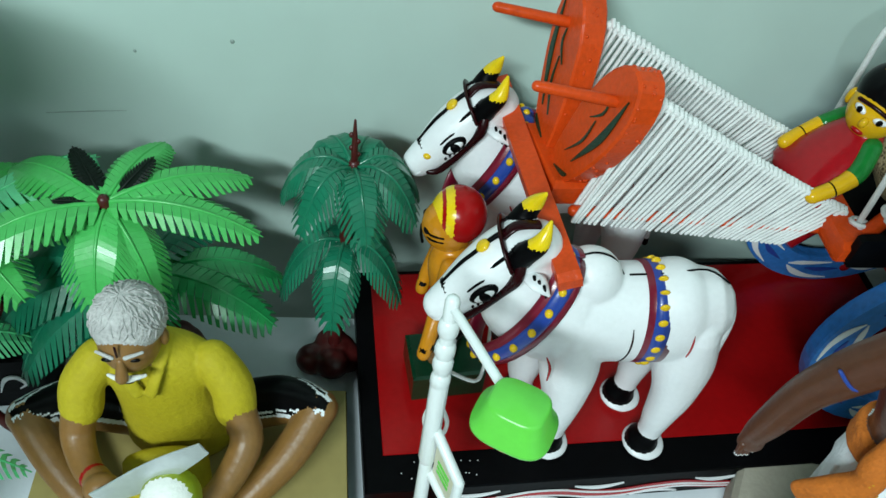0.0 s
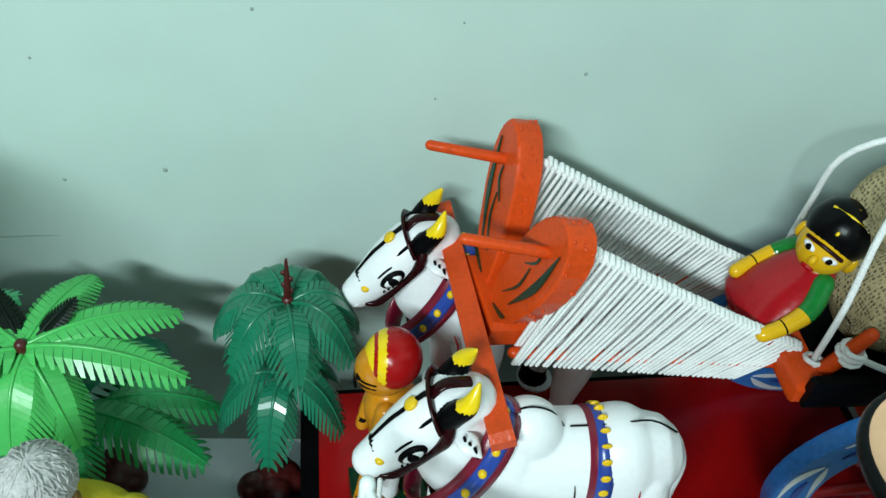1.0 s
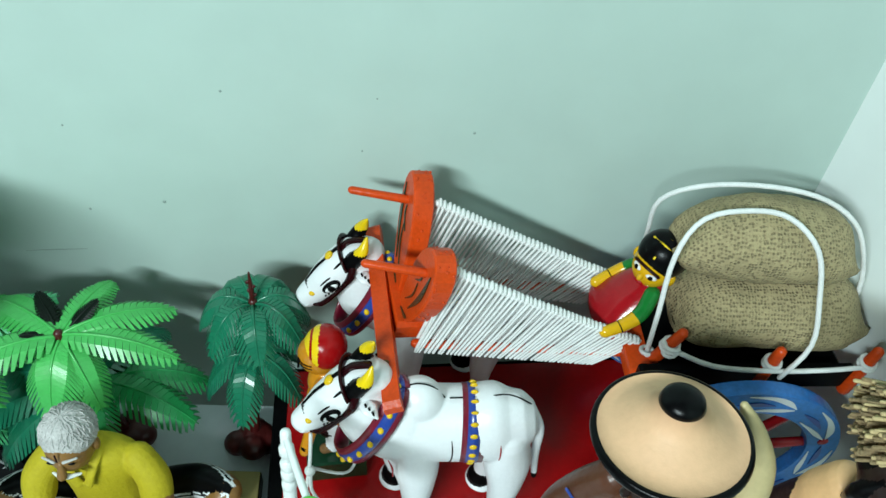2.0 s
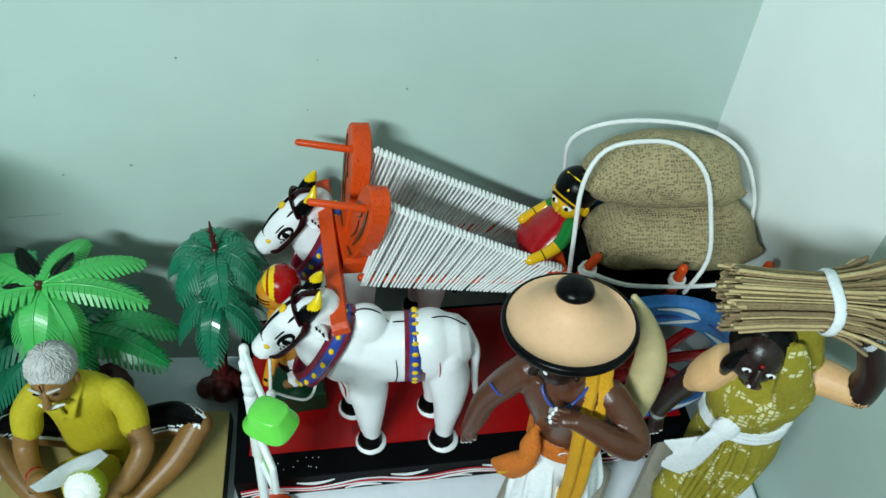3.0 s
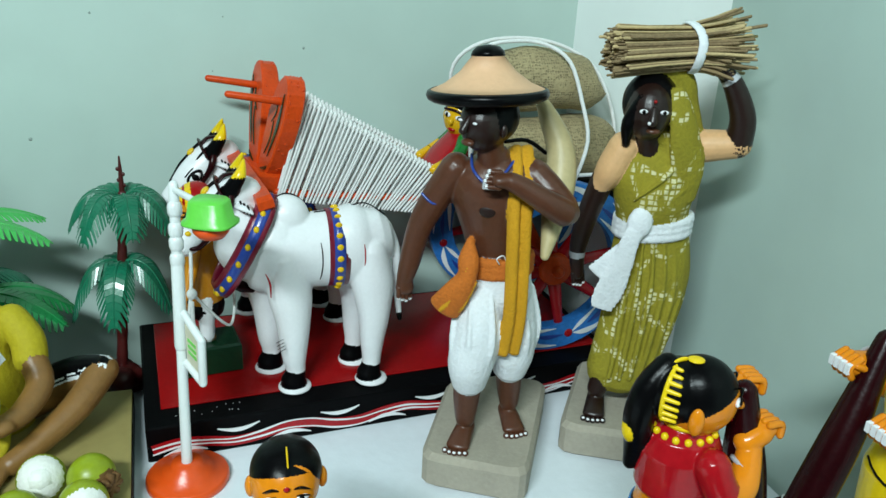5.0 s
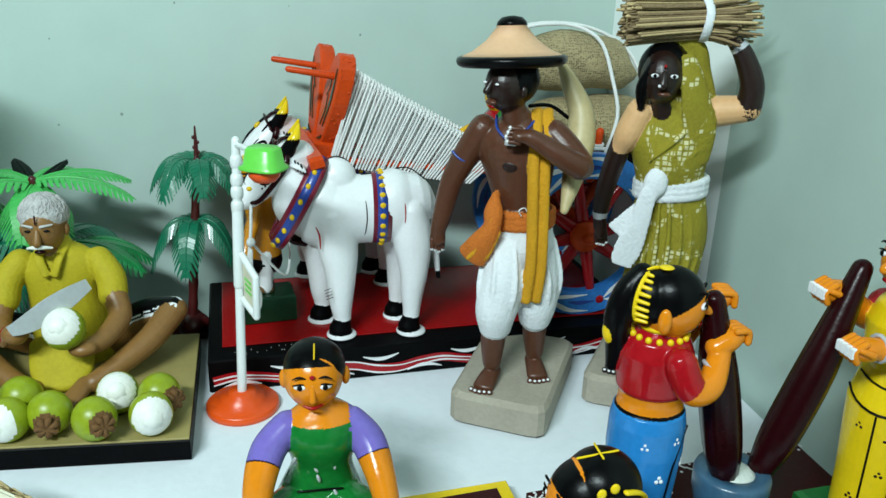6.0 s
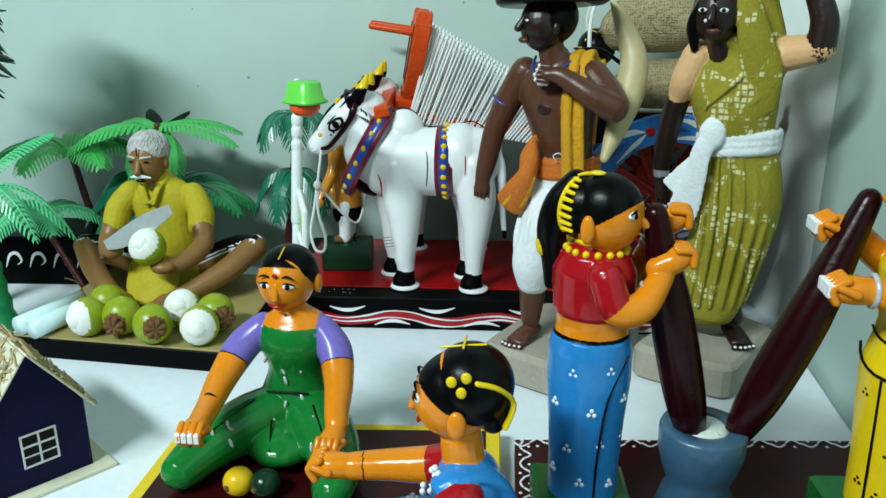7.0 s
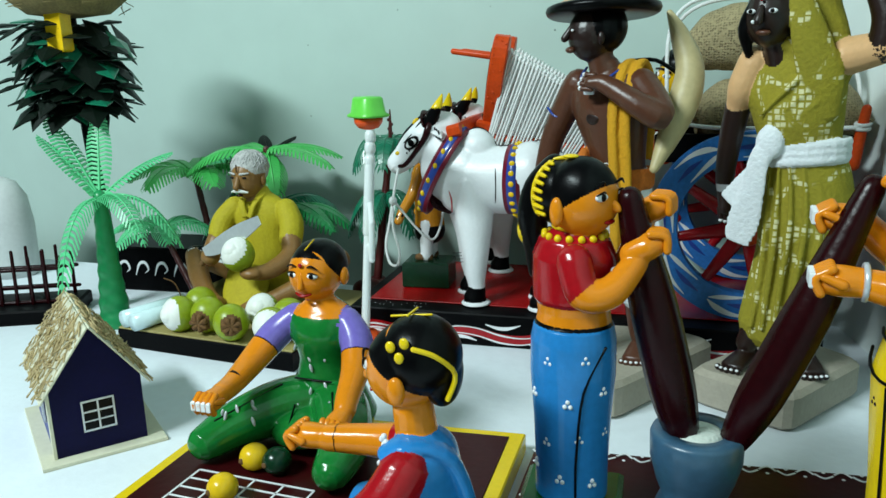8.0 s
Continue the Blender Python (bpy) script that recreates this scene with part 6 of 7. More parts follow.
s.tube([on_hair(60 - 0.3 * k, 68 - 13 * k) for k in range(9)], [0.0006, 0.0012] + [0.0013] * 6 + [0.0008], "bright_yellow", seg=8)
for k in range(8):
    s.tube([on_hair(60, 62 - 13 * k), on_hair(84, 60 - 13 * k)], [0.0014, 0.0010], "bright_yellow", seg=8, sub=1)
s.tube([on_hair(22 - k * 2, 50 - 22 * k) for k in range(4)], [0.0006, 0.0014, 0.0014, 0.0006], "bright_yellow", seg=8)
s.tube([on_hair(40, 72), on_hair(150, 86), on_hair(200, 62)], [0.0008, 0.0012, 0.0008], "bright_yellow", seg=8)
s.ball((AX - 0.001, AY - 0.003, 0.2228), (0.0045, 0.004, 0.0012), "bright_yellow", seg=10)
s.ball((AX - 0.0285, AY - 0.006, 0.183), (0.005, 0.006, 0.008), "bright_yellow", seg=10)
s.base = Matrix.Identity(4)
for sg, hz, hy in ((-1, 0.181, -0.012), (1, 0.196, 0.012)):
    s.tube([(AX + 0.004, AY + sg * 0.021, 0.174), (AX + 0.010, AY + sg * 0.026, 0.160), (AX + 0.022, AY + sg * 0.023, 0.161), (AX + 0.032, AY + hy, hz - 0.008)], [0.0090, 0.0086, 0.0078, 0.0062], [(0.33, "crimson_paint"), (1, sk)], seg=24, sub=22)
    s.tube([(AX + 0.0265 + 0.0072 * math.cos(a) * 0.6, AY + sg * 0.0165 + 0.0075 * math.sin(a), hz - 0.0145 - 0.0072 * math.cos(a) * 0.5) for a in [2 * math.pi * i / 12 for i in range(13)]], [0.0014] * 13, "silver_paint", seg=6, sub=1)
    fist(s, (AX + 0.0370, AY + hy * 0.8, hz), (0.85, -0.1 * sg, 0.5), 0.0080)
s.base = slim
places = []
for k, (a, z) in enumerate(((-2.0, 0.120), (-1.1, 0.122), (-2.5, 0.100), (-1.5, 0.098), (-0.6, 0.104), (-2.1, 0.074), (-1.2, 0.078), (-0.4, 0.080), (-1.7, 0.054), (-2.6, 0.058), (-0.8, 0.052), (2.6, 0.11), (0.3, 0.12))):
    r = 0.0238 if z > 0.09 else 0.0216
    places.append(((AX + r * math.cos(a), AY + 0.95 * r * math.sin(a), z), (math.cos(a), math.sin(a), 0)))
petals(s, places, 0.00135, "white_paint", 3)
s.tube([(AX + 0.020, AY - 0.013, 0.128), (AX + 0.010, AY - 0.0208, 0.105), (AX + 0.0065, AY - 0.0200, 0.070), (AX + 0.006, AY - 0.0188, 0.045)], [0.0007] * 4, "hair_black", seg=6)
s.melt(0.0007, 7)
s.done("blue_skirt_doll", at=(AX, AY, BT), label="painted wooden doll in blue skirt and red blouse, pounding", category="doll")

# standing doll in yellow
s = Shape()
AX, AY = 0.508, 0.012
s.box((AX, AY, BT + 0.012), (0.062, 0.062, 0.024), "block_green", (0, 0, 5), 0.003)
s.lathe([(0.0225, 0.0400), (0.0235, 0.042), (0.0240, 0.070), (0.0265, 0.105), (0.0275, 0.125), (0.0235, 0.142), (0.0225, 0.150), (0.0255, 0.166), (0.0265, 0.178), (0.022, 0.190), (0.012, 0.197), (0.010, 0.206)], lambda c: "maroon_paint" if c.z < 0.0425 else ("toy_skin" if c.z > 0.194 else "bright_yellow"), (AX, AY, 0), (1.0, 0.92), 36)
H = (AX - 0.006, AY, 0.218)
s.ball(H, (0.0215, 0.0188, 0.0225), lambda c: "hair_black" if c.z > 0.2285 - (c.x - AX + 0.022) * 0.7 else sk, (0, 35, 0), seg=88, rings=64)
s.ball((AX + 0.002, AY, 0.2215), (0.0192, 0.0190, 0.0190), lambda c: "hair_black" if c.x > AX - 0.006 else sk, (0, 90, 0), seg=64, rings=44)
s.ball((AX - 0.0275, AY, 0.2145), (0.0048, 0.0032, 0.0035), sk, (0, -30, 0))
s.ball((AX - 0.0275, AY - 0.004, 0.2125), 0.0014, "white_paint", seg=8)
s.ball((AX - 0.0250, AY, 0.2062), (0.0018, 0.005, 0.0016), "red_paint", seg=8)
s.ball((AX - 0.0265, AY, 0.228), (0.0012, 0.0022, 0.0022), "crimson_paint", seg=8)
eyes(s, H, (-1, -0.02), 0.0212, 0.0080, 0.003)
for sg, hp in ((-1, (0.461, -0.006, 0.172)), (1, (0.463, 0.030, 0.193))):
    s.ball((AX, AY + sg * 0.019, 0.212), (0.004, 0.003, 0.007), sk, seg=12)
    s.tube([(AX - 0.004, AY + sg * 0.022, 0.182), (AX - 0.008, AY + sg * 0.027, 0.170), (AX - 0.024, AY + sg * 0.022, (hp[2] + 0.170) / 2 - 0.001), (hp[0] + 0.008, hp[1], hp[2])], [0.0092, 0.0088, 0.0080, 0.0066], [(0.33, "crimson_paint"), (1, sk)], seg=24, sub=22)
    s.tube([(hp[0] + 0.0105, hp[1] + 0.0078 * math.cos(a), hp[2] + 0.0078 * math.sin(a)) for a in [2 * math.pi * i / 12 for i in range(13)]], [0.0014] * 13, "silver_paint", seg=6, sub=1)
    fist(s, (hp[0] + 0.001, hp[1], hp[2]), (-1, 0, 0.05), 0.0085)
    for k in range(4):
        s.box((hp[0] - 0.0108, hp[1] - 0.0059 + k * 0.0039, hp[2] + 0.001), (0.0032, 0.0028, 0.0070), "white_paint", (0, 0, 0), 0.0006)
for a0 in (-1.9, -2.55):
    s.tube([(AX + 0.0277 * math.cos(a0), AY + 0.0255 * math.sin(a0), 0.122), (AX + 0.0262 * math.cos(a0), AY + 0.0243 * math.sin(a0), 0.095), (AX + 0.0240 * math.cos(a0), AY + 0.0222 * math.sin(a0), 0.045)], [0.0007] * 3, "hair_black", seg=6)
s.tube([(AX + 0.0242 * math.cos(a), AY + 0.0222 * math.sin(a), 0.143 - 0.0035 * math.sin((a + 3.1) * 1.5)) for a in [-3.4 + 0.25 * i for i in range(13)]], [0.0007] * 13, "hair_black", seg=6, sub=1)
s.tube([(AX + 0.0282 * math.cos(a), AY + 0.0262 * math.sin(a), 0.124 + 0.016 * ((a + 2.5) / 1.3) ** 2) for a in [-3.5 + 0.2 * i for i in range(12)]], [0.0008] * 12, "hair_black", seg=6, sub=1)
places = []
for a, z, r in ((-2.2, 0.108, 0.0268), (-2.9, 0.112, 0.0268), (-1.5, 0.105, 0.0268), (-2.2, 0.082, 0.0250), (-2.8, 0.060, 0.0240), (-2.3, 0.056, 0.0238), (-1.4, 0.072, 0.0245), (-2.4, 0.168, 0.0258), (-1.8, 0.160, 0.0250), (-2.9, 0.160, 0.0250), (-2.2, 0.136, 0.0250)):
    places.append(((AX + r * math.cos(a), AY + 0.92 * r * math.sin(a), z), (math.cos(a), math.sin(a), 0)))
petals(s, places, 0.0013, "maroon_paint", 3)
s.melt(0.0007, 7)
s.done("yellow_doll", at=(AX, AY, BT), label="painted wooden doll in a yellow dotted dress holding a pestle", category="doll")

# mortar and pestles
mortar = thing("mortar", pose(0.405, 0.012, BT), "blue-grey painted wooden mortar with white grain", "mortar")
s = Shape()
s.lathe([(0.0210, 0.000), (0.0225, 0.002), (0.0225, 0.014), (0.0195, 0.024), (0.0165, 0.031), (0.0200, 0.040), (0.0232, 0.052), (0.0235, 0.064), (0.0225, 0.0665), (0.0140, 0.0665), (0.0130, 0.0645)], "mortar_blue", seg=40)
s.done("bowl", mortar)
s = Shape()
s.lathe([(0.0128, 0.060), (0.0134, 0.0656), (0.0100, 0.0672), (0.003, 0.0676)], "grain_white", seg=28)
s.done("grain", mortar, label="white pounded grain")
for pts, lab in (([(0.398, 0.0100, 0.081), (0.392, 0.0085, 0.105), (0.381, 0.0065, 0.150), (0.3725, 0.0045, 0.185), (0.3685, 0.004, 0.203)], ""), ([(0.4245, 0.012, 0.083), (0.434, 0.0135, 0.105), (0.452, 0.017, 0.148), (0.467, 0.022, 0.188), (0.475, 0.025, 0.209)], "")):
    s = Shape()
    s.tube(pts, [0.0085, 0.0118, 0.0118, 0.0082, 0.0062], "maroon_paint", seg=8)
    s.done("pestle", at=pts[0], label="dark maroon painted wooden pestle standing in the mortar", category="pestle", group="pestles")

# ---- lamp post, plants, house, far corner ----
lamp = thing("lamp_post", pose(0.0915, 0.262, 0), "white plastic toy lamp post with orange base and lime shade", "lamp post")
LX, LY0 = 0.0915, 0.262


def lamp_part(s, name, label="", parent=None):
    s.v = [(p[0] - LX, p[1] - LY0, p[2]) for p in s.v]
    return s.done(name, parent or lamp, label=label)


s = Shape()
s.lathe([(0.0310, 0.0), (0.0315, 0.002), (0.0310, 0.0055), (0.0295, 0.007), (0.0190, 0.0085), (0.0185, 0.0125), (0.0120, 0.0140), (0.0115, 0.0170)], "plastic_orange", (LX, LY0, 0), seg=40)
lamp_part(s, "base", "round stepped orange base")
s = Shape()
s.tube([(LX, LY0, 0.014), (0.0940, 0.273, 0.112)], [0.0042, 0.0038], "plastic_white", seg=10, sub=1)
s.tube([(0.0940, 0.273, 0.112), (0.0958, 0.2805, 0.178)], [0.0050, 0.0048], "plastic_white", seg=8, sub=1)
s.tube([(0.0958, 0.2805, 0.178), (0.097, 0.287, 0.232)], [0.0040, 0.0036], "plastic_white", seg=10, sub=1)
for f in (0.178, 0.19, 0.2, 0.215):
    s.tube([(0.0958 + (f - 0.178) * 0.022, 0.2805 + (f - 0.178) * 0.12, f - 0.002), (0.0958 + (f - 0.178) * 0.022, 0.2805 + (f - 0.178) * 0.12, f + 0.002)], [0.0052, 0.0052], "plastic_white", seg=10, sub=1)
post = lamp_part(s, "post")
s = Shape()
s.tube([(0.097, 0.2865, 0.229), (0.109, 0.258, 0.231), (0.1200, 0.234, 0.231)], [0.0024] * 3, "plastic_white", seg=8)
lamp_part(s, "arm")
SH = (0.1205, 0.231)
s = Shape()
prof = [(0.0150, 0.2225), (0.0168, 0.2232), (0.0168, 0.2248), (0.0140, 0.2266), (0.0120, 0.2380), (0.0106, 0.2396)]
verts, faces = [], []
for r, z in prof:
    for x, y in ring(40, r * 1.04, r * 0.88, 3.2):
        verts.append((SH[0] + 0.88 * x + 0.47 * y, SH[1] - 0.47 * x + 0.88 * y, z))
for q in range(len(prof) - 1):
    for k in range(40):
        faces.append((q * 40 + k, q * 40 + (k + 1) % 40, q * 40 + 40 + (k + 1) % 40, q * 40 + 40 + k))
faces += [tuple(reversed(range(40))), tuple(range(200, 240))]
s.put(verts, faces, "plastic_lime")
shade = lamp_part(s, "shade", "lime green plastic shade")
s = Shape()
s.lathe([(0.003, 0.2120), (0.0085, 0.2135), (0.0118, 0.2175), (0.0125, 0.2222)], "plastic_orange", (*SH, 0), seg=24)
lamp_part(s, "bulb", "orange bulb", shade)
s = Shape()
for a, b in (((0.096, 0.271, 0.100), (0.108, 0.250, 0.092)), ((0.108, 0.250, 0.092), (0.109, 0.251, 0.126)), ((0.109, 0.251, 0.126), (0.096, 0.276, 0.140))):
    s.tube([a, b], [0.0030, 0.0030], "plastic_white", seg=8, sub=1)
fr = lamp_part(s, "sign_frame", "white plastic sign frame")
s = Shape()
m = Matrix(((0.44, 0, -0.9, 0.1025), (-0.9, 0, -0.44, 0.2610), (0, 1, 0, 0.1155), (0, 0, 0, 1)))
s.slab([(-0.010, -0.014), (0.010, -0.018), (0.010, 0.010), (-0.010, 0.016)], -0.0006, 0.0006, "card_cream", 0.0002, m)
pl = lamp_part(s, "sign_plate", "small cream sign plate", fr)
s = Shape()
for z in (-0.006, -0.001, 0.004):
    s.slab([(-0.006, z), (0.006, z - 0.0015), (0.006, z + 0.0007), (-0.006, z + 0.002)], 0.0006, 0.0012, "plastic_lime", 0.0001, m)
lamp_part(s, "writing_bars", "green unreadable writing", fr)


def frond_mesh(s, root, way, length, width, droop, paint, n=22, gap=0.40, rise=0.25, rib=None):
    """One feather leaf: an arched rib with a comb of leaflets on both sides."""
    w = Vector((*way, 0)).normalized()
    side = Vector((-w.y, w.x, 0))
    r = Vector(root)
    pts = []
    for k in range(n + 1):
        f = k / n
        pts.append(r + w * (length * (f - 0.10 * droop * f ** 3)) + Vector((0, 0, length * (rise * f - droop * f * f))))
    s.tube(pts, [0.0016 * (1 - 0.7 * k / n) for k in range(n + 1)], rib or paint, seg=6, sub=1)
    for k in range(1, n):
        f = k / n
        wd = width * math.sin(math.pi * min(1, 0.12 + 0.88 * f)) ** 0.7 * (1.0 if f < 0.8 else 1.15)
        d = (pts[k + 1] - pts[k - 1]).normalized()
        step = (pts[k + 1] - pts[k]).length
        for sg in (-1, 1):
            a, b = pts[k] - d * step * gap, pts[k] + d * step * gap
            tip = pts[k] + side * sg * wd + d * wd * 0.45 + Vector((0, 0, -wd * (0.28 + 0.3 * droop)))
            mid = pts[k] + side * sg * wd * 0.55 + d * wd * 0.18 + Vector((0, 0, -wd * 0.04))
            up = Vector((0, 0, 0.0008))
            v = [a, b, mid + d * step * gap * 0.9, mid - d * step * gap * 0.9, tip + d * step * 0.25, tip - d * step * 0.2]
            s.put([*v, *[q - up for q in v]], [(0, 1, 2, 3), (3, 2, 4, 5), (9, 8, 7, 6), (11, 10, 8, 9), (0, 3, 9, 6), (3, 5, 11, 9), (1, 7, 8, 2), (2, 8, 10, 4), (5, 4, 10, 11)], paint, True)


def palm(at, top, fronds, trunk_mat, label, r=0.0045, stump=True, spike=True, gap=0.50, foot=1.0, n=18):
    """fronds: (share of the trunk's height, heading in degrees, length, width, rise, droop, paint)."""
    ob = thing("toy_palm_tree", pose(*at), label, "toy tree", "toy palms")
    o = Vector(at)
    t = Vector(top) - o
    s = Shape()
    m = 16
    s.tube([t * (k / m) for k in range(m + 1)], [r * (1.08 if k % 2 else 0.96) * (1.15 * foot - (1.15 * foot - 0.85) * (k / m) ** 0.6) for k in range(m + 1)], trunk_mat, seg=12, sub=2)
    s.done("trunk", ob)
    if stump:
        s = Shape()
        for k in range(9):
            a = k * 0.7
            s.ball((0.012 * math.cos(a) * (k % 3) * 0.6, 0.010 * math.sin(a) * (k % 2), 0.009 + 0.002 * (k % 4)), (0.013, 0.012, 0.012), "trunk_maroon", seg=14, rings=9)
        s.melt(0.0016, 2).done("root_ball", ob, label="dark maroon root ball")
    if spike:
        s = Shape()
        s.tube([t, t * 1.02 + Vector((0, 0, 0.012)), t * 1.03 + Vector((0, 0, 0.028))], [0.0024, 0.002, 0.0008], trunk_mat, seg=8)
        for k in range(4):
            s.ball(t * 1.02 + Vector((0.002 * (-1) ** k, 0, 0.004 + 0.005 * k)), (0.0017, 0.0015, 0.0020), trunk_mat, seg=8, rings=5)
        s.done("spike", ob, label="red plastic trunk tip")
    for f, deg, length, width, rise, droop, paint in fronds:
        a = radians(deg + random.uniform(-5, 5))
        s = Shape()
        frond_mesh(s, t * f, (math.cos(a), math.sin(a)), length * random.uniform(0.95, 1.05), width, droop * random.uniform(0.93, 1.07), paint, n=n, gap=gap, rise=rise)
        s.done("frond", ob)
    return ob


def tier(f, start, count, length, width, rise, droop, paint):
    """An even ring of fronds."""
    return [(f, start + 360 * k / count, length, width, rise, droop, paint) for k in range(count)]


random.seed(31)
palm((0.033, 0.408, 0), (0.048, 0.434, 0.180), tier(0.98, 20, 7, 0.054, 0.0165, 0.95, 1.55, "frond_dark") + tier(0.66, 45, 5, 0.053, 0.0160, 0.75, 1.60, "frond_dark"), "trunk_maroon", "dark green plastic toy palm with a maroon trunk", gap=0.46, n=15)
palm((-0.080, 0.412, 0), (-0.096, 0.404, 0.171), [
    (0.99, 66, 0.066, 0.016, 0.34, 0.42, "frond_light"), (0.99, 22, 0.090, 0.016, 0.36, 0.50, "frond_light"), (0.99, -6, 0.098, 0.016, 0.30, 0.52, "frond_light"),
    (0.97, -48, 0.052, 0.018, 0.20, 1.15, "frond_light"), (0.97, -96, 0.050, 0.022, 0.20, 1.0, "frond_light"), (0.98, -160, 0.094, 0.020, 0.42, 0.62, "frond_light"), (0.99, 150, 0.088, 0.019, 0.40, 0.55, "frond_light"),
    (0.96, 45, 0.036, 0.008, 0.80, 0.30, "frond_black"), (0.96, 130, 0.038, 0.008, 0.80, 0.30, "frond_black"), (0.96, 190, 0.030, 0.007, 0.70, 0.35, "frond_black"),
    (0.60, -20, 0.098, 0.021, 0.45, 0.62, "frond_mid"), (0.56, 15, 0.100, 0.021, 0.60, 0.75, "frond_mid"), (0.66, -70, 0.070, 0.020, 0.55, 1.0, "frond_mid"), (0.62, 60, 0.090, 0.020, 0.55, 0.7, "frond_dark"),
    (0.56, 110, 0.092, 0.021, 0.60, 0.95, "frond_dark"), (0.66, 165, 0.100, 0.027, 0.62, 0.95, "frond_dark"), (0.62, 190, 0.104, 0.027, 0.60, 1.05, "frond_dark"), (0.58, 212, 0.098, 0.025, 0.58, 1.10, "frond_dark"), (0.50, 240, 0.080, 0.022, 0.55, 1.10, "frond_dark")],
    "trunk_maroon", "bright green plastic toy palm behind the coconut seller", spike=False)
palm((-0.155, 0.335, 0), (-0.213, 0.352, 0.082), tier(0.98, 20, 6, 0.070, 0.016, 0.75, 0.85, "frond_mint"), "trunk_maroon", "leaning mint green plastic toy palm", 0.0036, False, False, gap=0.40)
palm((-0.165, 0.395, 0), (-0.200, 0.405, 0.140), tier(0.98, 10, 7, 0.084, 0.021, 0.80, 0.85, "frond_light") + [(0.98, 25, 0.100, 0.019, 0.75, 0.45, "frond_mint")], "trunk_maroon", "leaning green plastic toy palm", 0.0042, False, False)
palm((-0.197, 0.248, 0), (-0.204, 0.254, 0.138), [
    (0.99, 120, 0.040, 0.0130, 2.9, 0.60, "frond_mint"), (0.99, 178, 0.066, 0.0150, 1.70, 0.40, "frond_mint"), (0.99, 196, 0.062, 0.0140, 1.45, 0.35, "frond_mint"), (0.98, -95, 0.075, 0.0140, 0.35, 1.70, "frond_mint"),
    (0.98, -20, 0.085, 0.0130, 0.60, 1.10, "frond_mint"), (0.98, 20, 0.090, 0.0130, 0.45, 1.05, "frond_mint"), (0.98, 55, 0.080, 0.0125, 0.9, 0.4, "frond_mint")],
    "trunk_green", "tall mint green plastic toy palm with a thick green trunk", 0.0080, False, False, gap=0.26, foot=2.0, n=22)

# nest tower: dark pole, dark leaves, yellow block, straw nest
tower = thing("nest_tree", pose(-0.245, 0.30, 0), "dark toy tree with a straw nest on a yellow peg", "toy tree")
s = Shape()
s.tube([(0, 0, 0), (0.0, 0, 0.1), (-0.008, 0, 0.2), (-0.012, 0, 0.325)], [0.009, 0.007, 0.0065, 0.006], "hair_black", seg=12)
s.done("trunk", tower)
random.seed(17)
for k in range(280):
    a, z = random.uniform(0, 6.283), random.uniform(0.228, 0.318)
    rr = random.uniform(0.004, 0.046) * (1.15 if math.cos(a) < -0.3 and z > 0.25 else 1.0)
    c = Vector((-0.013 + rr * math.cos(a), rr * math.sin(a), z))
    d = Vector((math.cos(a), math.sin(a), random.uniform(-1.5, 0.1))).normalized()
    q = d.cross(Vector((0, 0, 1))).normalized()
    L, W = random.uniform(0.026, 0.046), random.uniform(0.011, 0.019)
    s = Shape()
    v = [c, c + d * L * 0.5 + q * W, c + d * L, c + d * L * 0.5 - q * W, c + d * L * 0.5 + Vector((0, 0, 0.003))]
    v2 = [p - Vector((0, 0, 0.0012)) for p in v]
    s.put(v + v2, [(0, 1, 4), (1, 2, 4), (2, 3, 4), (3, 0, 4), (6, 5, 9), (7, 6, 9), (8, 7, 9), (5, 8, 9), (0, 5, 6, 1), (1, 6, 7, 2), (2, 7, 8, 3), (3, 8, 5, 0)], "frond_dark" if k % 4 == 0 else "frond_black", True)
    s.done("leaf", tower)
s = Shape()
s.slab([(-0.010, -0.007), (0.010, -0.007), (0.010, 0.007), (-0.010, 0.007)], 0.284, 0.330, "yellow_paint", 0.002, pose(0.016, -0.045, 0))
s.done("yellow_peg", tower, label="yellow painted wooden peg")
s = Shape()
s.lathe([(0.012, 0.318), (0.040, 0.322), (0.057, 0.336), (0.060, 0.356), (0.054, 0.370), (0.040, 0.362), (0.010, 0.352)], "nest_straw", (0.008, -0.020, 0), seg=30)
nest = s.done("nest", tower, label="woven straw nest")
for k in range(60):
    a = random.uniform(0, 6.283)
    b = a + random.uniform(0.4, 0.9)
    r1, r2, z = random.uniform(0.050, 0.061), random.uniform(0.050, 0.063), random.uniform(0.326, 0.368)
    s = Shape()
    s.tube([(0.008 + r1 * math.cos(a), -0.020 + r1 * math.sin(a), z), (0.008 + r2 * math.cos(b), -0.020 + r2 * math.sin(b), z + random.uniform(-0.006, 0.006))], [0.0006, 0.0004], "nest_straw", seg=5, sub=1)
    s.done("straw", nest)

# black box with white curls
box = thing("painted_box", pose(-0.235, 0.400, 0, 0, 0, 6), "black painted box with white curled strokes", "box")
s = Shape()
s.box((0, 0, 0.0275), (0.150, 0.075, 0.055), "black_paint", bevel=0.002)
s.done("box_body", box)
for k in range(5):
    s = Shape()
    x = -0.060 + k * 0.026
    ribbon(s, [(x, -0.0377, 0.020), (x + 0.006, -0.0377, 0.034), (x + 0.014, -0.0377, 0.036), (x + 0.018, -0.0377, 0.028), (x + 0.013, -0.0377, 0.023)], [0.0005, 0.003, 0.0035, 0.002, 0.0005], "white_paint", (0, -1, 0), 0.0008)
    s.done("white_curl", box)

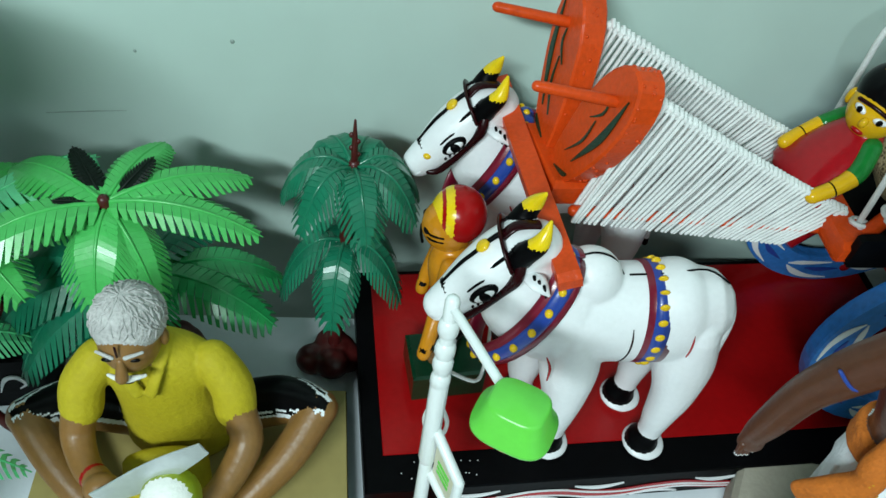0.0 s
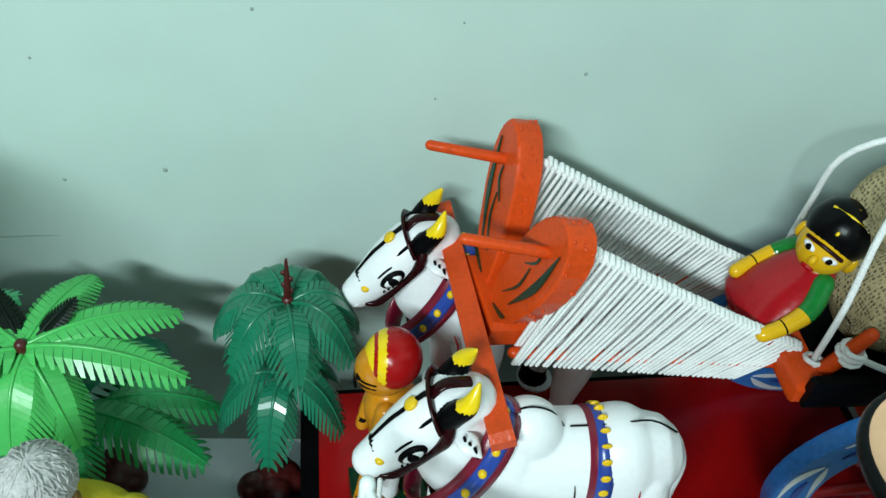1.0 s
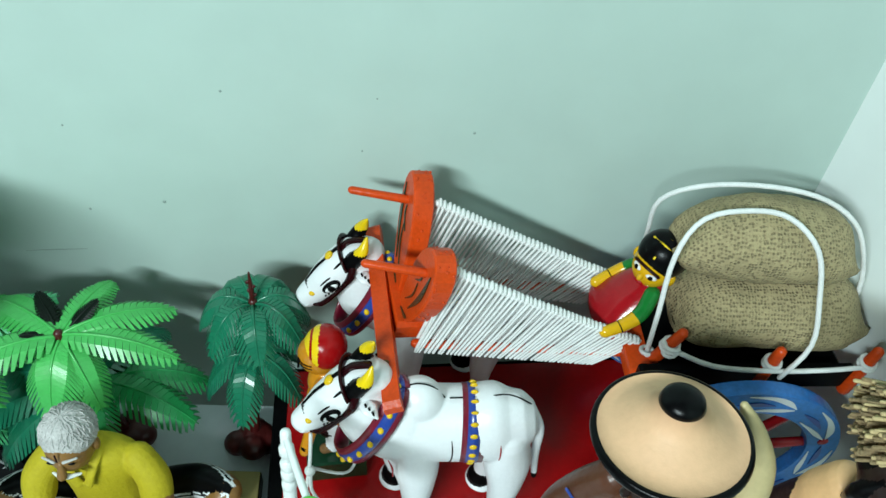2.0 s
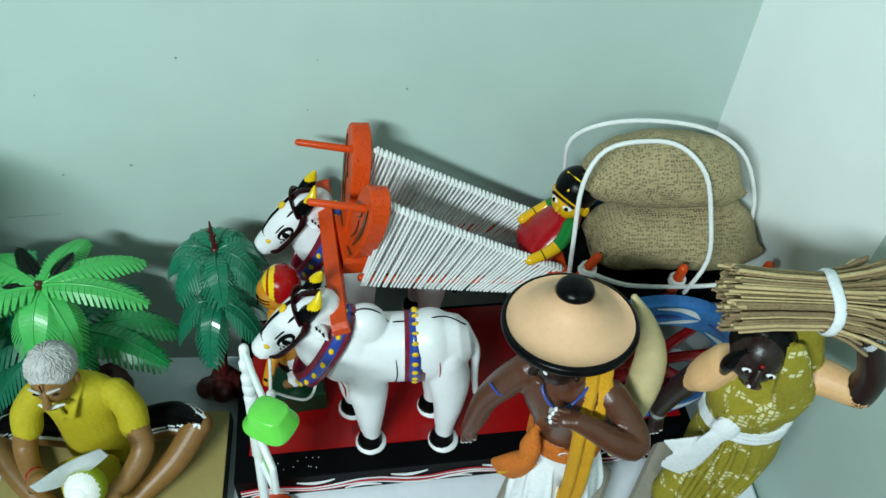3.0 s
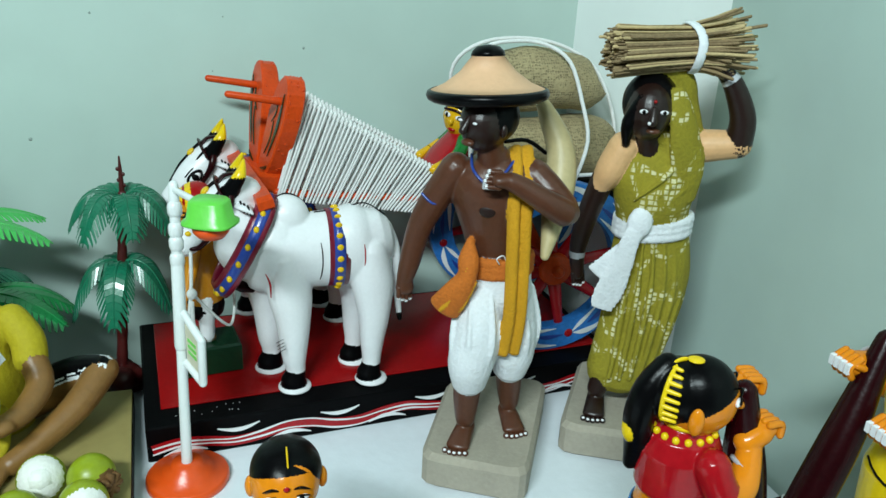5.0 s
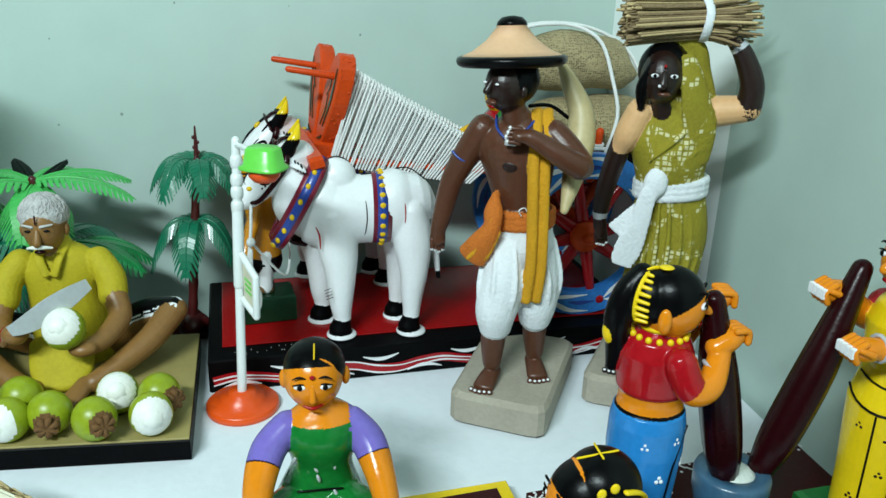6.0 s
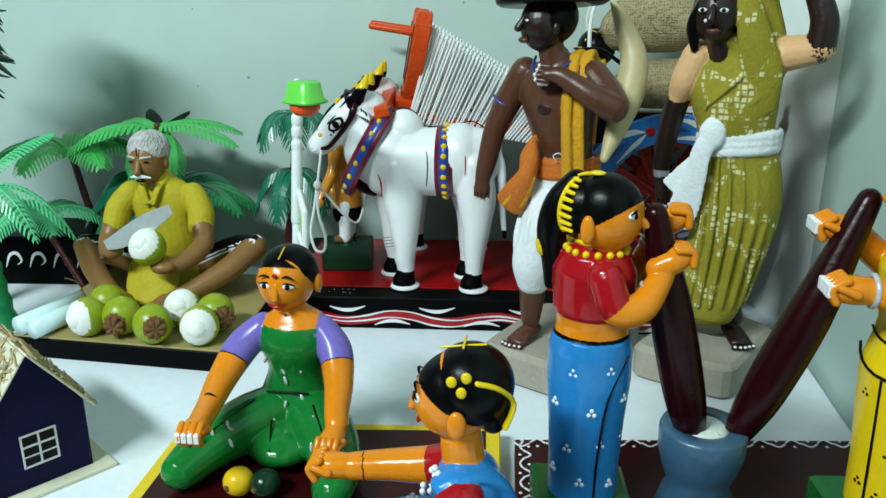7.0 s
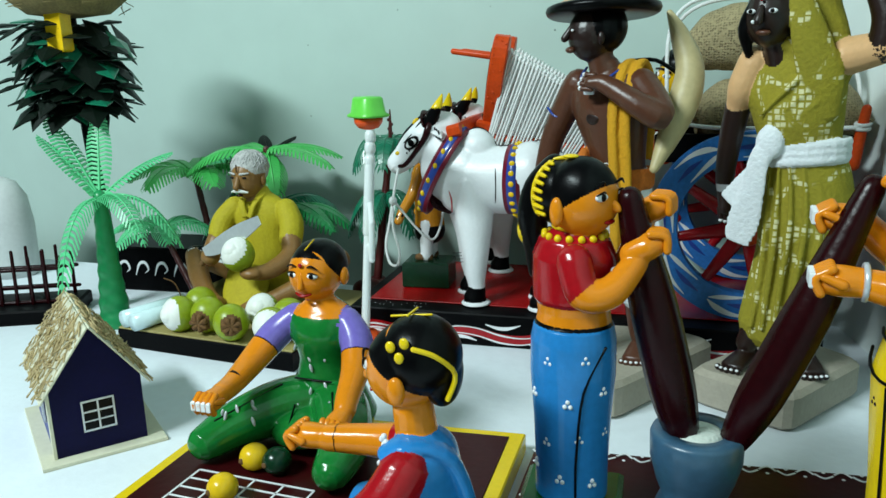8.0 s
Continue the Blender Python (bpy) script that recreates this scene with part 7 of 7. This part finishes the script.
# dark red fence
fence = thing("toy_fence", pose(-0.350, 0.215, 0, 0, 0, 28), "dark red wooden toy fence with thin pickets", "fence")
for k in range(11):
    s = Shape()
    x = -0.075 + k * 0.016
    s.tube([(x, 0, 0), (x + 0.001, 0, 0.068 + 0.008 * (k % 2))], [0.0022, 0.0018], "maroon_paint", seg=8, sub=1)
    s.done("picket", fence)
for z in (0.018, 0.036, 0.055):
    s = Shape()
    s.tube([(-0.080, 0.002, z), (0.090, 0.002, z)], [0.0022, 0.0022], "maroon_paint", seg=8, sub=1)
    s.done("rail", fence)

s = Shape()
s.box((0.005, 0.012, 0.008), (0.190, 0.075, 0.016), "black_paint", bevel=0.002)
s.done("fence_base", fence, label="black painted base board")
for k in range(11):
    s = Shape()
    x = -0.075 + k * 0.016
    s.tube([(x, 0.040, 0.014), (x + 0.001, 0.040, 0.066 + 0.006 * (k % 2))], [0.0022, 0.0018], "maroon_paint", seg=8, sub=1)
    s.done("picket", fence)
for z in (0.024, 0.048):
    s = Shape()
    s.tube([(-0.080, 0.042, z), (0.090, 0.042, z)], [0.0022, 0.0022], "maroon_paint", seg=8, sub=1)
    s.done("rail", fence)
# pale rounded at the far end
s = Shape()
s.lathe([(0.036, 0.0), (0.040, 0.020), (0.041, 0.070), (0.036, 0.105), (0.024, 0.124), (0.008, 0.131)], "pale_grey", (-0.490, 0.375, 0), (1.0, 0.8), 30)
s.done("grey_hump", at=(-0.490, 0.375, 0), label="pale grey rounded clay form standing on the table", category="ornament")

# card house with a straw roof
a0 = math.degrees(math.atan2(0.048, 0.036))
house = thing("toy_house", pose(-0.020, -0.005, 0, 0, 0, a0), "small navy card house with a straw thatched roof", "toy house")
W, D, HW, HR = 0.062, 0.100, 0.052, 0.094
s = Shape()
s.slab([(-0.010, -0.010), (W + 0.012, -0.010), (W + 0.012, D + 0.010), (-0.010, D + 0.010)], 0.0, 0.003, "card_cream", 0.0005)
s.done("base_card", house, label="cream card base")
s = Shape()
gable = [(0, 0.003), (W, 0.003), (W, HW), (W / 2, HR), (0, HW)]
s.slab(gable, 0.0, 0.0015, "blue_card_shaded", 0.0002, pose(0, 0.0015, 0, 90, 0, 0))
s.done("gable_wall", house, label="shaded blue card wall")
s = Shape()
s.slab(gable, 0.0, 0.0015, "blue_card_shaded", 0.0002, pose(0, D, 0, 90, 0, 0))
s.done("gable_wall", house)
# side wall at x=0 takes the lighter tone to imitate light on it
for x, m in ((0.0, "blue_card_lit"), (W - 0.0015, "blue_card_shaded")):
    s = Shape()
    s.slab([(x, 0.0018), (x + 0.0015, 0.0018), (x + 0.0015, D - 0.0018), (x, D - 0.0018)], 0.003, HW, m, 0.0002)
    s.done("side_wall", house, label="blue card wall")
s = Shape()
s.slab([(-0.0012, -0.0005), (0.0008, -0.0005), (0.0008, 0.0105), (-0.0012, 0.0105)], 0.003, HW, "card_cream", 0.0002)
s.done("corner_strip", house, label="cream card corner strip")


def card_window(o, u, v, w, h):
    """A small printed window: pane, frame and bars, on a wall with axes u and v."""
    u, v = Vector(u), Vector(v)
    n = u.cross(v)
    m = Matrix((( u.x, v.x, n.x, o[0]), (u.y, v.y, n.y, o[1]), (u.z, v.z, n.z, o[2]), (0, 0, 0, 1)))
    s = Shape()
    s.slab([(-w / 2, -h / 2), (w / 2, -h / 2), (w / 2, h / 2), (-w / 2, h / 2)], 0, 0.0006, "hair_black", 0.0001, m)
    win = s.done("window", house)
    s = Shape()
    b = 0.0012
    for cx, cy, bw, bh in ((0, h / 2, w + b, b), (0, -h / 2, w + b, b), (-w / 2, 0, b, h), (w / 2, 0, b, h), (0, 0, b, h), (0, h * 0.14, w, b), (0, -h * 0.18, w, b * 0.7)):
        s.slab([(cx - bw / 2, cy - bh / 2), (cx + bw / 2, cy - bh / 2), (cx + bw / 2, cy + bh / 2), (cx - bw / 2, cy + bh / 2)], 0.0004, 0.0014, "silver_paint", 0.0001, m)
    s.done("window_frame", win, label="pale printed window frame")


card_window((W * 0.50, 0.0, 0.030), (1, 0, 0), (0, 0, 1), 0.021, 0.022)
card_window((-0.0002, D * 0.40, 0.030), (0, -1, 0), (0, 0, 1), 0.018, 0.020)
random.seed(5)
slope = math.atan2(HR - HW, W / 2)
for sg in (-1, 1):
    s = Shape()
    L = (W / 2 + 0.005) / math.cos(slope)
    mtx = Matrix.Translation((W / 2, D / 2, HR + 0.001)) @ Matrix.Rotation(0 if sg > 0 else math.pi, 4, "Z") @ Matrix.Rotation(slope, 4, "Y")
    s.slab([(0, -D / 2 - 0.004), (L, -D / 2 - 0.004), (L, D / 2 + 0.004), (0, D / 2 + 0.004)], 0, 0.0014, "card_cream", 0.0003, mtx)
    rf = s.done("roof", house, label="card roof covered with chopped straw")
    for k in range(260):
        x, y, a = random.uniform(0.002, L - 0.001), random.uniform(-D / 2 - 0.003, D / 2 + 0.003), random.uniform(0, 3.14)
        l = random.uniform(0.003, 0.008)
        dx, dy = l * math.cos(a), l * math.sin(a)
        z = random.uniform(0.0014, 0.0036)
        s = Shape()
        s.tube([mtx @ Vector((x - dx, y - dy, z)), mtx @ Vector((x + dx, y + dy, z + random.uniform(-0.001, 0.002)))], [0.0007, 0.0005], "straw", seg=4, sub=1, round_ends=False)
        s.done("straw", rf)
